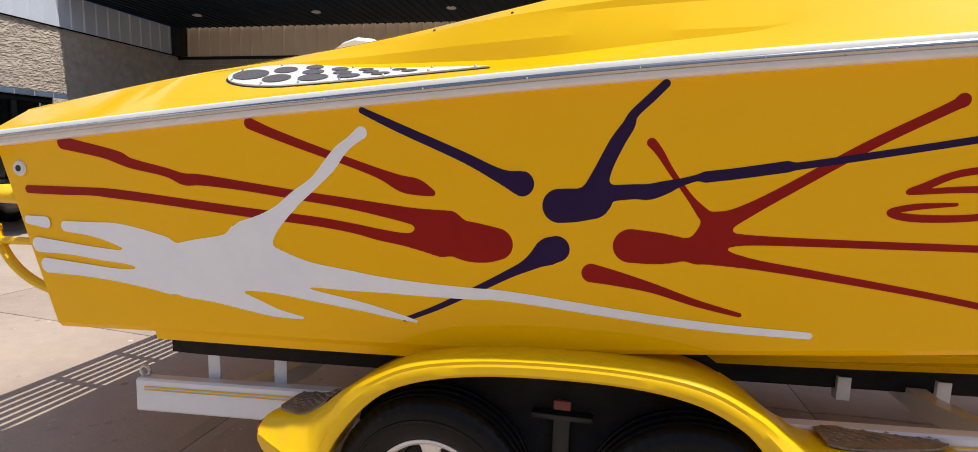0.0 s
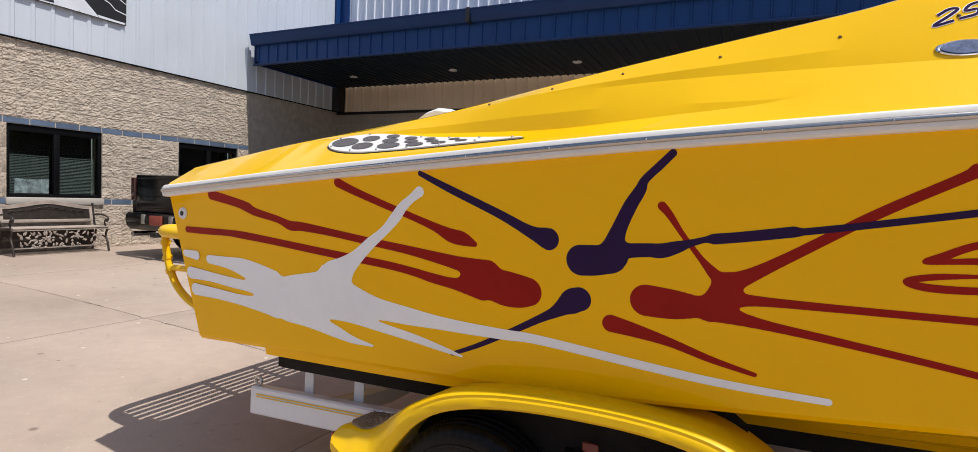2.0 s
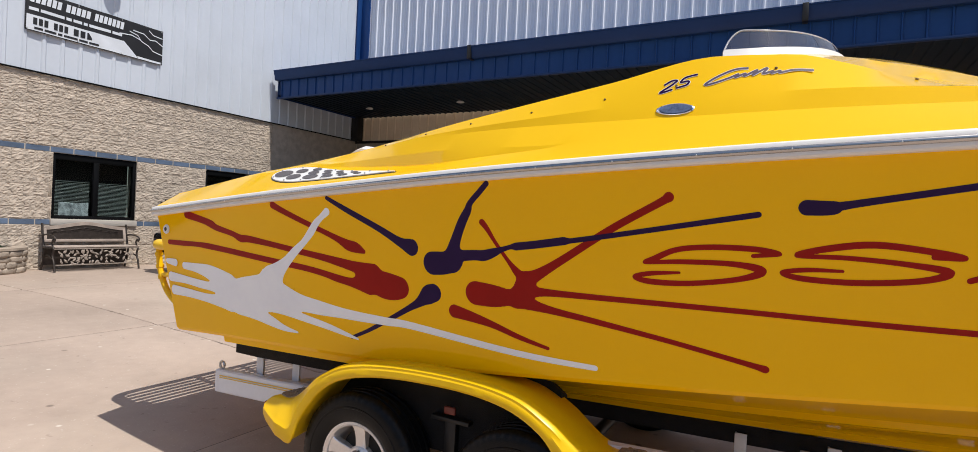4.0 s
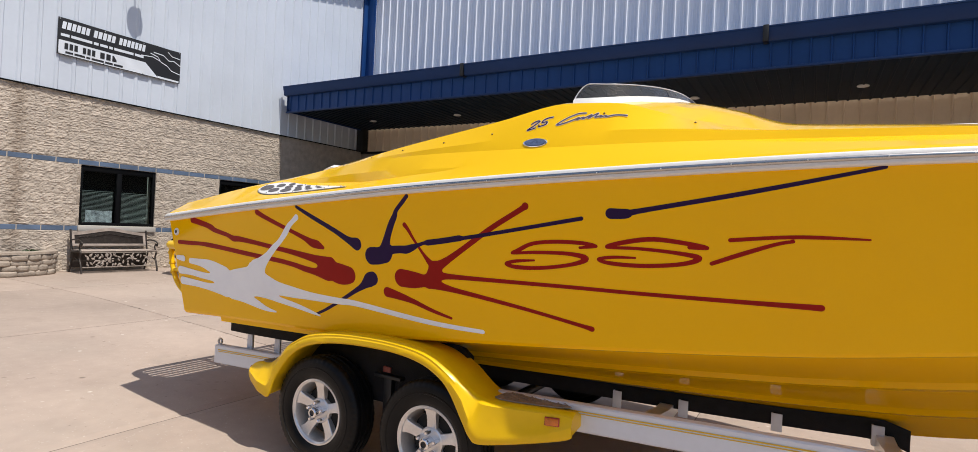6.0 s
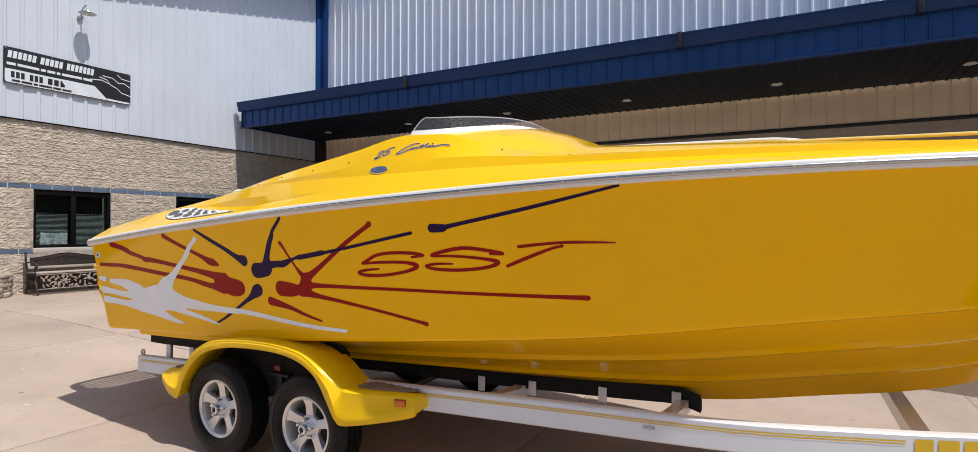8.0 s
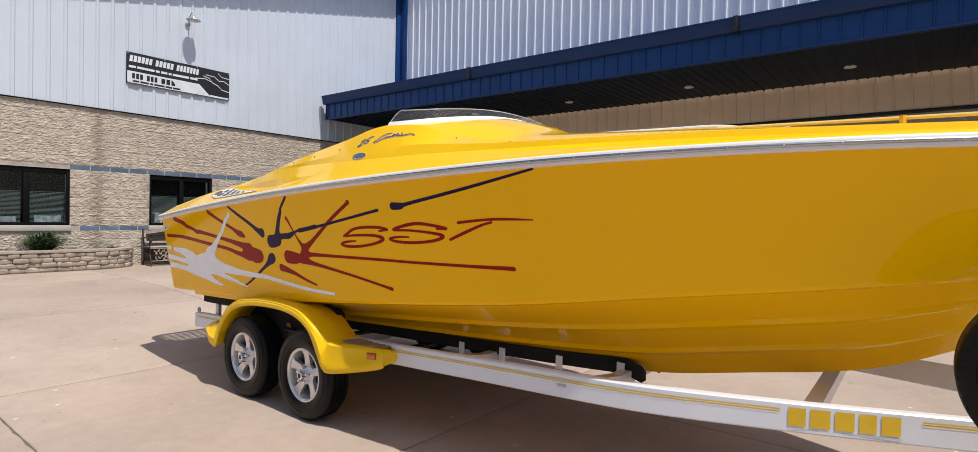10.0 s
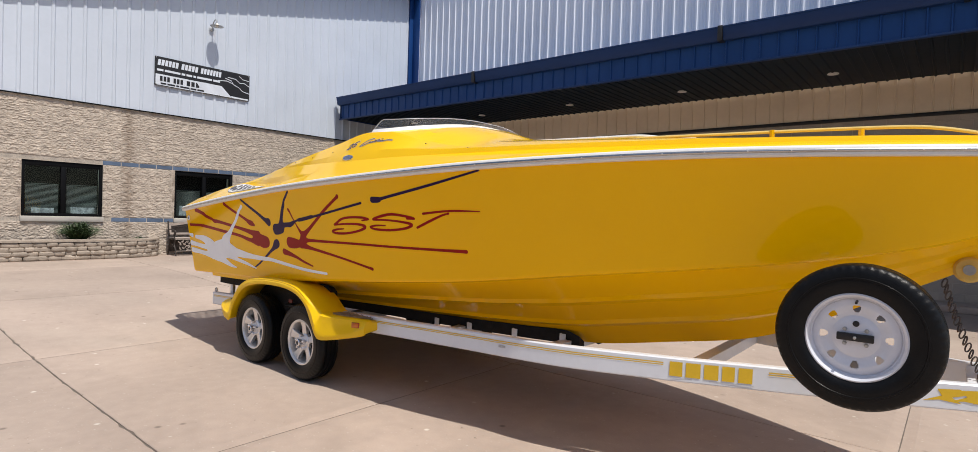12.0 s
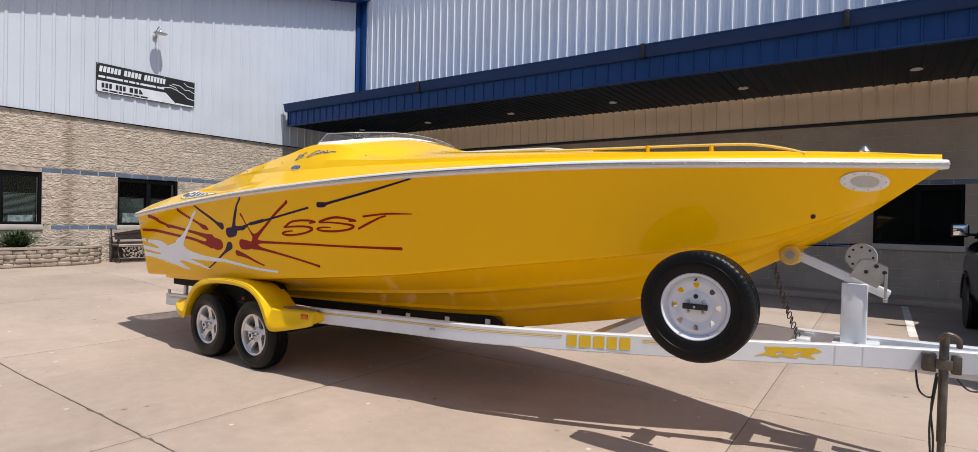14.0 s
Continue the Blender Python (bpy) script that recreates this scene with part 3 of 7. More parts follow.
# canopy
canopy = tagged(new("canopy"), "long blue steel entrance canopy with a dark ribbed soffit", "canopy", kind="structure")
bm = boxes(((WALL_X + 0.19, CANOPY_Y + 0.05, 4.68), (16, BACK_Y - 0.05, 5.10)))
part("canopy_roof", bm, GUTTER, canopy, smooth=0)
bm = bmesh.new()
prof = [(x, h * 0.8) for x, h in plain if x > WALL_X + 0.2]
loft(bm, [[(x, CANOPY_Y + 0.03 - h, 4.60) for x, h in prof], [(x, CANOPY_Y + 0.03 - h, 5.12) for x, h in prof]])
part("fascia", bm, BLUESTEEL, canopy, "blue ribbed steel fascia", smooth=0)
bm = bmesh.new()
n_soffit = int((16 - WALL_X - 0.2) / 0.2)
rows_x = []
for k in range(n_soffit):
    x = WALL_X + 0.2 + k * 0.2
    rows_x += [(x, 4.635), (x + 0.025, 4.635), (x + 0.04, 4.657), (x + 0.185, 4.657)]
loft(bm, [[(x, y, z) for x, z in rows_x] for y in (CANOPY_Y + 0.06, BACK_Y - 0.05)])
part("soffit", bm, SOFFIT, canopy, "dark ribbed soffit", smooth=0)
bm = boxes(((WALL_X + 0.17, CANOPY_Y - 0.01, 4.565), (16, CANOPY_Y + 0.07, 4.604)), bevel=0.005)
part("fascia_trim", bm, GUTTER, canopy)
bm = bmesh.new()
gp = [(0.0, 5.035), (-0.07, 5.04), (-0.095, 5.07), (-0.105, 5.16), (-0.125, 5.21), (-0.13, 5.265), (-0.145, 5.27), (-0.145, 5.295), (0.04, 5.295), (0.04, 5.035)]
loft(bm, [[(x, CANOPY_Y + dy, z) for dy, z in gp] for x in (WALL_X + 0.17, 16)], closed=True, caps=True)
part("gutter", bm, GUTTER, canopy, "dark blue rain gutter")
for x in (-5.009, 1.264, 4.87):
    bm = boxes(((x - 0.045, CANOPY_Y - 0.155, 5.02), (x + 0.045, CANOPY_Y + 0.05, 5.31)), bevel=0.008)
    part("gutter_joint", bm, DARK, canopy)
bm = bmesh.new()
loft(bm, [[(WALL_X + 0.19, y, z) for y, z in ((CANOPY_Y + 0.03, 4.60), (BACK_Y - 0.05, 4.60), (BACK_Y - 0.05, 5.12), (CANOPY_Y + 0.03, 5.12))],
          [(WALL_X + 0.16, y, z) for y, z in ((CANOPY_Y + 0.03, 4.60), (BACK_Y - 0.05, 4.60), (BACK_Y - 0.05, 5.12), (CANOPY_Y + 0.03, 5.12))]], closed=True, caps=True)
part("end_trim", bm, GUTTER, canopy, smooth=0)

first_light = None
for k, x in enumerate((-9.559, -6.518, -3.375, -0.269, 2.828, 5.93, 9.03)):
    if first_light is None:
        first_light = thing("ceiling_light", "small round recessed downlight in the dark soffit", "ceiling light", "canopy downlights", (x, 12.074, 4.64))
        bm = bmesh.new()
        lathe(bm, [(0.085, 0.02), (0.105, 0.0), (0.105, -0.012), (0.09, -0.014), (0.082, 0.0)], 24, "z")
        part("ring", bm, VINYL, first_light)
        bm = bmesh.new()
        lathe(bm, [(0.082, 0.0), (0.078, -0.008), (0.03, -0.012)], 24, "z")
        part("lens", bm, LENS, first_light)
    else:
        copy_thing(first_light, pose(x, 12.074, 4.64))


# ---- boat ----
MID = 2.95


def beam(x):
    return np.where(x < 0.5, 1.31 - 0.13 * ((0.5 - x) / 2.83) ** 2, 1.31 * (1 - np.clip((x - 0.5) / 5.23, 0, 1) ** 2.5))


sheer = smooth_curve([-2.33, -1, 0.4, 1.3, 2.6, 4, 5.73], [1.502, 1.643, 1.775, 1.842, 1.925, 1.977, 2.0])
chine_z = smooth_curve([-2.3, -0.5, 0.6, 2.0, 3.0, 4.0, 4.7, 5.03, 5.4], [0.776, 0.845, 0.941, 1.080, 1.222, 1.367, 1.51, 1.62, 1.76])
chine_b = smooth_curve([-2.3, 0.6, 2.0, 3.2, 4.3, 5.0, 5.4], [1.13, 1.165, 1.06, 0.84, 0.52, 0.22, 0.0])
keel_z = smooth_curve([-1.7, 1.0, 2.5, 3.3, 3.8, 4.6, 5.16, 5.73], [0.44, 0.49, 0.545, 0.685, 0.80, 1.21, 1.54, 1.985])


def side_y(x, z):
    f = (z - chine_z(x)) / (sheer(x) - chine_z(x))
    return MID - (chine_b(x) + (beam(x) - chine_b(x)) * f)


boat = thing("speedboat", "glossy yellow speedboat with painted splatter strokes, resting on a trailer", "boat", at=(0, MID, 0.506))
boat.rotation_euler = (0, radians(0.5), radians(0.4))


def bpart(name, bm, material, label="", smooth=35, parent=None):
    ob = part(name, bm, material, parent or boat, label, smooth)
    if parent is None:
        ob.matrix_parent_inverse = Matrix.Translation((0, -MID, -0.5))
    return ob


def build_hull():
    bm = bmesh.new()
    xs = list(np.linspace(-2.33, -1.78, 8)) + [-1.75, -1.72] + list(np.linspace(-1.6, 4.8, 72)) + list(np.linspace(4.9, 5.70, 18))
    rows = []
    for x in xs:
        hb, zg = float(beam(x)), float(sheer(x))
        hc = float(chine_b(x))
        step = x < -1.735
        zk = float(chine_z(x)) - 0.05 if step else float(keel_z(x))
        zc = max(float(chine_z(x)), zk)
        sec = [(hc + (hb - hc) * f, zc + (zg - zc) * f) for f in (1, 0.85, 0.7, 0.5, 0.3, 0.15, 0)]
        lip = min(1.0, hc / 0.3)
        sec += [(max(hc - 0.012 * lip, 0), zc - 0.018 * lip), (max(hc - 0.065 * lip, 0), zc - 0.030 * lip)]
        h0, z0 = max(hc - 0.07 * lip, 0), zc - 0.012 * lip
        for t, dz in ((0, 0), (0.15, 0), (0.30, 0), (0.315, -0.024), (0.40, 0.0), (0.5, 0), (0.62, 0), (0.635, -0.024), (0.72, 0), (0.86, 0), (1.0, 0)):
            sec.append((h0 * (1 - t), z0 + (zk - z0) * t + (0 if step else dz * lip)))
        rake = 0.26 * min(max(1 - (x + 2.33) / 0.6, 0), 1)
        near = [(x + rake * (zg - z), MID - h, z) for h, z in sec]
        far = [(x + rake * (zg - z), MID + h, z) for h, z in sec[-2::-1]]
        rows.append(near + far)
    vs = loft(bm, rows)
    # the transom, with a broad notch between its corners
    notch = [bm.verts.new((-2.33 + 0.26 * (1.502 - z), MID + h, z)) for h, z in ((0.90, 1.502), (0.84, 1.29), (-0.84, 1.29), (-0.90, 1.502))]
    bm.faces.new(list(vs[0]) + notch)
    bmesh.ops.remove_doubles(bm, verts=bm.verts, dist=0.0004)
    return bm


hull = bpart("hull", build_hull(), GELCOAT, "glossy yellow gelcoat hull", smooth=14)

# lower spray ledge under the chine, towards the stern
bm = bmesh.new()
rows = []
for x in np.linspace(-1.69, 0.06, 30):
    fade = min(1.0, (0.06 - x) / 0.12 + 0.05)
    zc, hc = float(chine_z(x)), float(chine_b(x))
    rows.append([(x, MID - hc + dh, zc - dz * fade) for dh, dz in ((0.014, 0.014), (0.022, 0.052), (0.12, 0.064), (0.12, 0.014))])
loft(bm, rows, closed=True, caps=True)
bpart("spray_ledge", bm, GELCOAT, smooth=20)
# deck section, along the boat: scoop foot and lip, lower and upper crease, shoulder, middle
S_H = smooth_curve([-2.33, -1.5, -0.9, -0.4, 0.2, 0.5], [1.04, 1.05, 1.06, 1.14, 1.235, 1.25])
S_Z = smooth_curve([-2.33, -1.5, -0.9, -0.4, 0.2, 0.5], [1.612, 1.755, 1.793, 1.793, 1.835, 1.868])
W_H = smooth_curve([-2.33, -1.5, -0.9, -0.4, 0.0, 0.2, 0.5], [1.035, 1.045, 1.048, 1.125, 1.188, 1.220, 1.249])
W_Z = smooth_curve([-2.33, -1.5, -0.9, -0.4, 0.0, 0.2, 0.5], [1.618, 1.760, 1.818, 1.850, 1.866, 1.866, 1.870])
C_H = smooth_curve([-2.33, -1.5, -0.9, -0.4, 0.26, 0.88, 1.4, 2.0, 2.8, 3.6, 4.6, 5.3, 5.7], [0.97, 1.02, 1.005, 1.085, 1.15, 1.185, 1.165, 1.10, 0.97, 0.79, 0.46, 0.17, 0.01])
C_Z = smooth_curve([-2.33, -1.5, -0.9, -0.4, 0.26, 0.88, 1.4, 2.0, 2.8, 3.6, 4.6, 5.3, 5.7], [1.638, 1.768, 1.85, 1.925, 1.962, 1.975, 1.992, 2.005, 2.022, 2.034, 2.046, 2.044, 2.035])
D_H = smooth_curve([-2.33, -1.5, -0.9, -0.4, 0.26, 0.88, 1.4, 2.0, 2.8, 3.6, 4.6, 5.3, 5.7], [0.96, 1.01, 1.0, 1.08, 1.138, 1.155, 1.13, 1.082, 0.955, 0.777, 0.449, 0.163, 0.01])
D_Z = smooth_curve([-2.33, -1.5, -0.9, -0.4, 0.26, 0.88, 1.4, 2.0, 2.8, 3.6, 4.6, 5.3, 5.7], [1.642, 1.775, 1.855, 1.934, 1.998, 2.045, 2.064, 2.046, 2.056, 2.066, 2.074, 2.062, 2.04])
T_H = smooth_curve([-2.33, -1.5, -0.9, -0.1, 0.6, 1.0, 1.5, 2.0, 2.8, 3.6, 4.6, 5.3, 5.7], [0.90, 0.95, 0.98, 1.05, 1.065, 1.045, 0.98, 0.87, 0.74, 0.52, 0.27, 0.10, 0.01])
T_Z = smooth_curve([-2.33, -2.15, -1.5, -0.9, -0.1, 0.6, 1.0, 1.25, 1.43, 1.6, 2.0, 2.8, 3.6, 4.6, 5.3, 5.7], [1.645, 1.682, 1.787, 1.876, 2.02, 2.15, 2.228, 2.222, 2.18, 2.128, 2.078, 2.078, 2.087, 2.087, 2.07, 2.045])
M_Z = smooth_curve([-2.33, -2.15, -1.5, -0.9, -0.1, 0.6, 1.0, 1.3, 1.5, 1.76, 2.02, 2.4, 3.3, 4.2, 5.0, 5.7], [1.66, 1.702, 1.81, 1.898, 2.045, 2.175, 2.275, 2.352, 2.362, 2.305, 2.21, 2.195, 2.165, 2.125, 2.092, 2.05])


def half_section(x):
    """The deck from the gunwale to the middle, as half-breadths and heights."""
    hb, zg = float(beam(x)), float(sheer(x))
    th, tz, mz = float(T_H(x)), float(T_Z(x)), float(M_Z(x))
    sec = [(hb, zg - 0.01), (hb, zg + 0.022), (max(hb - 0.012, 0), zg + 0.034)]
    g = sec[-1]
    ch, cz = min(float(C_H(x)), max(hb - 0.02, 0)), max(float(C_Z(x)), zg + 0.036)
    dh, dz = min(float(D_H(x)), ch), max(float(D_Z(x)), cz)
    th = min(th, dh)
    line = [(g[0] + (ch - g[0]) * f, g[1] + (cz - g[1]) * f) for f in (0.50, 0.52)]
    k = min(max((0.62 - x) / 0.22, 0.0), 1.0)
    cut = [(float(S_H(x)), float(S_Z(x))), (float(W_H(x)), float(W_Z(x)))]
    sec += [(a + (c - a) * k, b + (d - b) * k) for (a, b), (c, d) in zip(line, cut)]
    sec += [(ch, cz), (dh, dz), (th, tz), (max(th - 0.03, 0), tz + 0.010)]
    if -0.25 < x < 0.95:
        sec += [(th - 0.14, tz + 0.008), (th - 0.17, tz - 0.03), (th - 0.19, 1.45), (0.0, 1.45)]
    else:
        arch = [(th * f, tz + (mz - tz) * g) for f, g in ((0.85, 0.36), (0.65, 0.66), (0.35, 0.92), (0.0, 1.0))]
        if x < -2.2:
            arch = [(0.86, tz), (0.84, 1.29), (0.4, 1.29), (0.0, 1.29)]
        sec += arch
    return sec


def deck_rows():
    rows = []
    for x in np.linspace(-2.335, 5.71, 130):
        sec = half_section(x)
        rows.append([(x, MID - h, z) for h, z in sec] + [(x, MID + h, z) for h, z in sec[-2::-1]])
    return rows


bm = bmesh.new()
vs = loft(bm, deck_rows())
bm.faces.new(vs[0][:11])
bm.faces.new(vs[0][-11:])
deck = bpart("deck", bm, DECKCOAT, "yellow deck with creased coamings and a cockpit well", smooth=12)


def gunwale(off, dz, x0=-2.335, x1=5.73, n=110):
    """The line of the rub rail round the bow, set out by off."""
    out = []
    xs = [x0 + (x1 - x0) * (1 - (1 - i / n) ** 1.6) for i in range(n + 1)]
    for side in (-1, 1):
        line = []
        for i, x in enumerate(xs):
            h, h2 = float(beam(x)), float(beam(x - 0.02))
            d = Vector((0.02, h - h2)).normalized()
            nrm = Vector((-d.y, d.x))
            line.append(Vector((x + nrm.x * off, MID + side * (h + nrm.y * off), float(sheer(x)) + dz)))
        out += line if side < 0 else line[::-1][1:]
    return out


def moulding(prof):
    """Sweeps a closed (out, up) profile along both gunwales and round the bow."""
    bm = bmesh.new()
    lines = [gunwale(o, z) for o, z in prof]
    loft(bm, [[ln[i] for ln in lines] for i in range(len(lines[0]))], closed=True, caps=True)
    return bm


bpart("rub_rail", moulding([(-0.01, 0.018), (0.012, 0.021), (0.024, 0.016), (0.0295, 0.006), (0.030, -0.018), (0.029, -0.030), (0.022, -0.037), (-0.01, -0.038)]), VINYL, "white vinyl rub rail", 30)
bpart("rail_insert", moulding([(0.026, 0.003), (0.032, 0.002), (0.0365, -0.002), (0.038, -0.008), (0.0365, -0.014), (0.032, -0.018), (0.026, -0.019)]), RAILSTEEL, "polished steel rub-rail insert", 60)
bm = bmesh.new()
for p in gunwale(0.0345, -0.008)[4:110:3]:
    bmesh.ops.create_uvsphere(bm, u_segments=6, v_segments=4, radius=0.005, matrix=Matrix.Translation(p))
ob = bpart("rail_screws", bm, DULLSTEEL)
ob["kind"] = "stuff"
bm = boxes(((0.576, MID - float(beam(0.577)) - 0.0368, 1.770), (0.5773, MID - float(beam(0.577)) - 0.02, 1.788)))
bpart("rail_joint", bm, DULLSTEEL)


def splash_mesh(strokes, lift, step=0.005, blend=0.022):
    """A run of paint on the hull side: tapering strokes (x, z, radius) that flow into one another."""
    strokes = [[(p.x, p.y, max(p.z, 0.003)) for p in arc(s, 5)] for s in strokes]
    pts = np.array([p for s in strokes for p in s])
    r = pts[:, 2].max() + 0.01
    xs = np.arange(pts[:, 0].min() - r, pts[:, 0].max() + r, step)
    zs = np.arange(pts[:, 1].min() - r, pts[:, 1].max() + r, step)
    X, Z = np.meshgrid(xs, zs, indexing="ij")
    field = np.full(X.shape, 9.0)
    for s in strokes:
        own = np.full(X.shape, 9.0)
        for (ax, az, ar), (bx, bz, br) in zip(s, s[1:]):
            dx, dz = bx - ax, bz - az
            t = np.clip(((X - ax) * dx + (Z - az) * dz) / (dx * dx + dz * dz + 1e-9), 0, 1)
            t2 = t * t * (3 - 2 * t)
            own = np.minimum(own, np.hypot(X - ax - t * dx, Z - az - t * dz) - (ar + (br - ar) * t2))
        h = np.clip(0.5 + 0.5 * (field - own) / blend, 0, 1)
        field = field * (1 - h) + own * h - blend * h * (1 - h)
    ids, verts, faces = {}, [], []

    def vert(key, x, z):
        if key not in ids:
            ids[key] = len(verts)
            verts.append((x, z))
        return ids[key]
    inside = field < 0
    cells = inside[:-1, :-1] | inside[1:, :-1] | inside[1:, 1:] | inside[:-1, 1:]
    for i, j in zip(*np.nonzero(cells)):
        loop = []
        ring = ((i, j), (i + 1, j), (i + 1, j + 1), (i, j + 1))
        for k in range(4):
            a, b = ring[k], ring[(k + 1) % 4]
            fa, fb = field[a], field[b]
            if fa < 0:
                loop.append(vert(a, xs[a[0]], zs[a[1]]))
            if (fa < 0) != (fb < 0):
                t = fa / (fa - fb)
                key = (a, b) if a < b else (b, a)
                loop.append(vert(key, xs[a[0]] + t * (xs[b[0]] - xs[a[0]]), zs[a[1]] + t * (zs[b[1]] - zs[a[1]])))
        if len(loop) > 2:
            faces.append(loop)
    vx = np.array(verts)
    vy = side_y(vx[:, 0], vx[:, 1]) - lift
    me = bpy.data.meshes.new("paint_stroke")
    me.from_pydata([(float(x), float(y), float(z)) for (x, z), y in zip(vx, vy)], [], faces)
    me.polygons.foreach_set("use_smooth", [True] * len(me.polygons))
    return me


WHITE_HAND = [
    [(-0.766, 1.551, 0.02), (-0.806, 1.522, 0.016), (-0.846, 1.49, 0.0197), (-0.884, 1.446, 0.0222), (-0.942, 1.389, 0.0184), (-1.016, 1.333, 0.0234), (-1.084, 1.275, 0.0291), (-1.153, 1.22, 0.0475), (-1.223, 1.154, 0.0876)],
    [(-1.226, 1.119, 0.0871), (-1.33, 1.083, 0.0974), (-1.452, 1.056, 0.0997), (-1.58, 1.036, 0.0864)],
    [(-1.146, 1.093, 0.066), (-1.003, 1.066, 0.0464), (-0.854, 1.054, 0.0379), (-0.713, 1.047, 0.0281), (-0.58, 1.043, 0.0238), (-0.412, 1.042, 0.0204), (-0.248, 1.041, 0.0175), (0.28, 0.998, 0.014), (0.62, 0.992, 0.011)],
    [(-2.032, 1.173, 0.021), (-1.903, 1.169, 0.028), (-1.797, 1.158, 0.0419), (-1.698, 1.135, 0.053), (-1.587, 1.102, 0.0631)],
    [(-2.214, 1.188, 0.0168), (-2.127, 1.183, 0.0231)],
    [(-2.178, 1.092, 0.0302), (-2.025, 1.086, 0.0241), (-1.879, 1.075, 0.0248), (-1.741, 1.068, 0.0271), (-1.61, 1.052, 0.0439)],
    [(-2.149, 1.011, 0.03), (-1.979, 1.006, 0.0259), (-1.819, 0.997, 0.0263), (-1.7, 0.993, 0.0356), (-1.585, 0.995, 0.0528)],
    [(-1.506, 0.996, 0.063), (-1.372, 0.964, 0.0411), (-1.231, 0.931, 0.0291), (-1.136, 0.908, 0.0168), (-1.032, 0.898, 0.0051)],
    [(-1.277, 1.035, 0.0531), (-1.167, 1.016, 0.0336), (-1.071, 0.999, 0.0239), (-0.994, 0.987, 0.0208), (-0.821, 0.965, 0.0175), (-0.682, 0.941, 0.0114), (-0.601, 0.926, 0.0044)],
]
RED_LEFT = [
    [(-0.56, 1.238, 0.036), (-0.5, 1.236, 0.054), (-0.42, 1.219, 0.066), (-0.36, 1.214, 0.062), (-0.318, 1.216, 0.052)],
    [(-0.478, 1.272, 0.044), (-0.592, 1.289, 0.0292), (-0.678, 1.302, 0.0234), (-0.836, 1.323, 0.0177), (-1.006, 1.34, 0.0163), (-1.215, 1.362, 0.0162), (-1.385, 1.376, 0.0196), (-1.46, 1.376, 0.0214), (-1.534, 1.398, 0.0163), (-1.677, 1.423, 0.0187), (-1.725, 1.44, 0.0231), (-1.808, 1.46, 0.0207), (-1.987, 1.488, 0.0232)],
    [(-0.51, 1.205, 0.0447), (-0.627, 1.211, 0.0231), (-0.726, 1.223, 0.0198), (-0.818, 1.239, 0.0169), (-0.962, 1.255, 0.0164), (-1.224, 1.272, 0.0166), (-1.579, 1.298, 0.0167), (-1.777, 1.31, 0.0176), (-1.882, 1.313, 0.0151), (-2.032, 1.31, 0.016), (-2.19, 1.308, 0.0151)],
]
RED_SHORT = [
    [(-1.169, 1.572, 0.0191), (-1.09, 1.543, 0.0164), (-0.943, 1.496, 0.0147), (-0.804, 1.454, 0.014), (-0.705, 1.422, 0.017), (-0.636, 1.395, 0.0266), (-0.583, 1.386, 0.0264), (-0.534, 1.37, 0.0109)],
]
RED_LOW = [
    [(-0.013, 1.142, 0.0304), (0.067, 1.129, 0.0239), (0.175, 1.106, 0.0155), (0.298, 1.069, 0.0114), (0.422, 1.041, 0.0074)],
]
RED_RIGHT = [
    [(0.099, 1.236, 0.0527), (0.185, 1.233, 0.0479), (0.27, 1.235, 0.0301)],
    [(0.325, 1.309, 0.0371), (0.314, 1.275, 0.0411), (0.282, 1.236, 0.0319)],
    [(0.289, 1.348, 0.0166), (0.251, 1.391, 0.0091), (0.196, 1.462, 0.0084), (0.158, 1.518, 0.0114), (0.135, 1.544, 0.0137)],
    [(0.333, 1.317, 0.0334), (0.392, 1.351, 0.0218), (0.483, 1.412, 0.0159), (0.678, 1.546, 0.0143), (0.858, 1.652, 0.0142), (0.886, 1.671, 0.0188)],
    [(0.334, 1.27, 0.0295), (0.415, 1.274, 0.0163), (0.589, 1.277, 0.0122), (0.908, 1.282, 0.0106), (1.164, 1.285, 0.01), (1.44, 1.286, 0.0096), (1.88, 1.292, 0.0105), (2.09, 1.296, 0.0125), (2.16, 1.297, 0.014)],
    [(0.294, 1.227, 0.0336), (0.43, 1.204, 0.0165), (0.621, 1.181, 0.0123), (0.902, 1.143, 0.01), (1.158, 1.1, 0.0101), (1.225, 1.087, 0.0137)],
]
PURPLE_SHORT = [
    [(-0.76, 1.619, 0.01), (-0.63, 1.565, 0.014), (-0.43, 1.486, 0.016), (-0.31, 1.432, 0.022), (-0.24, 1.411, 0.039)],
]
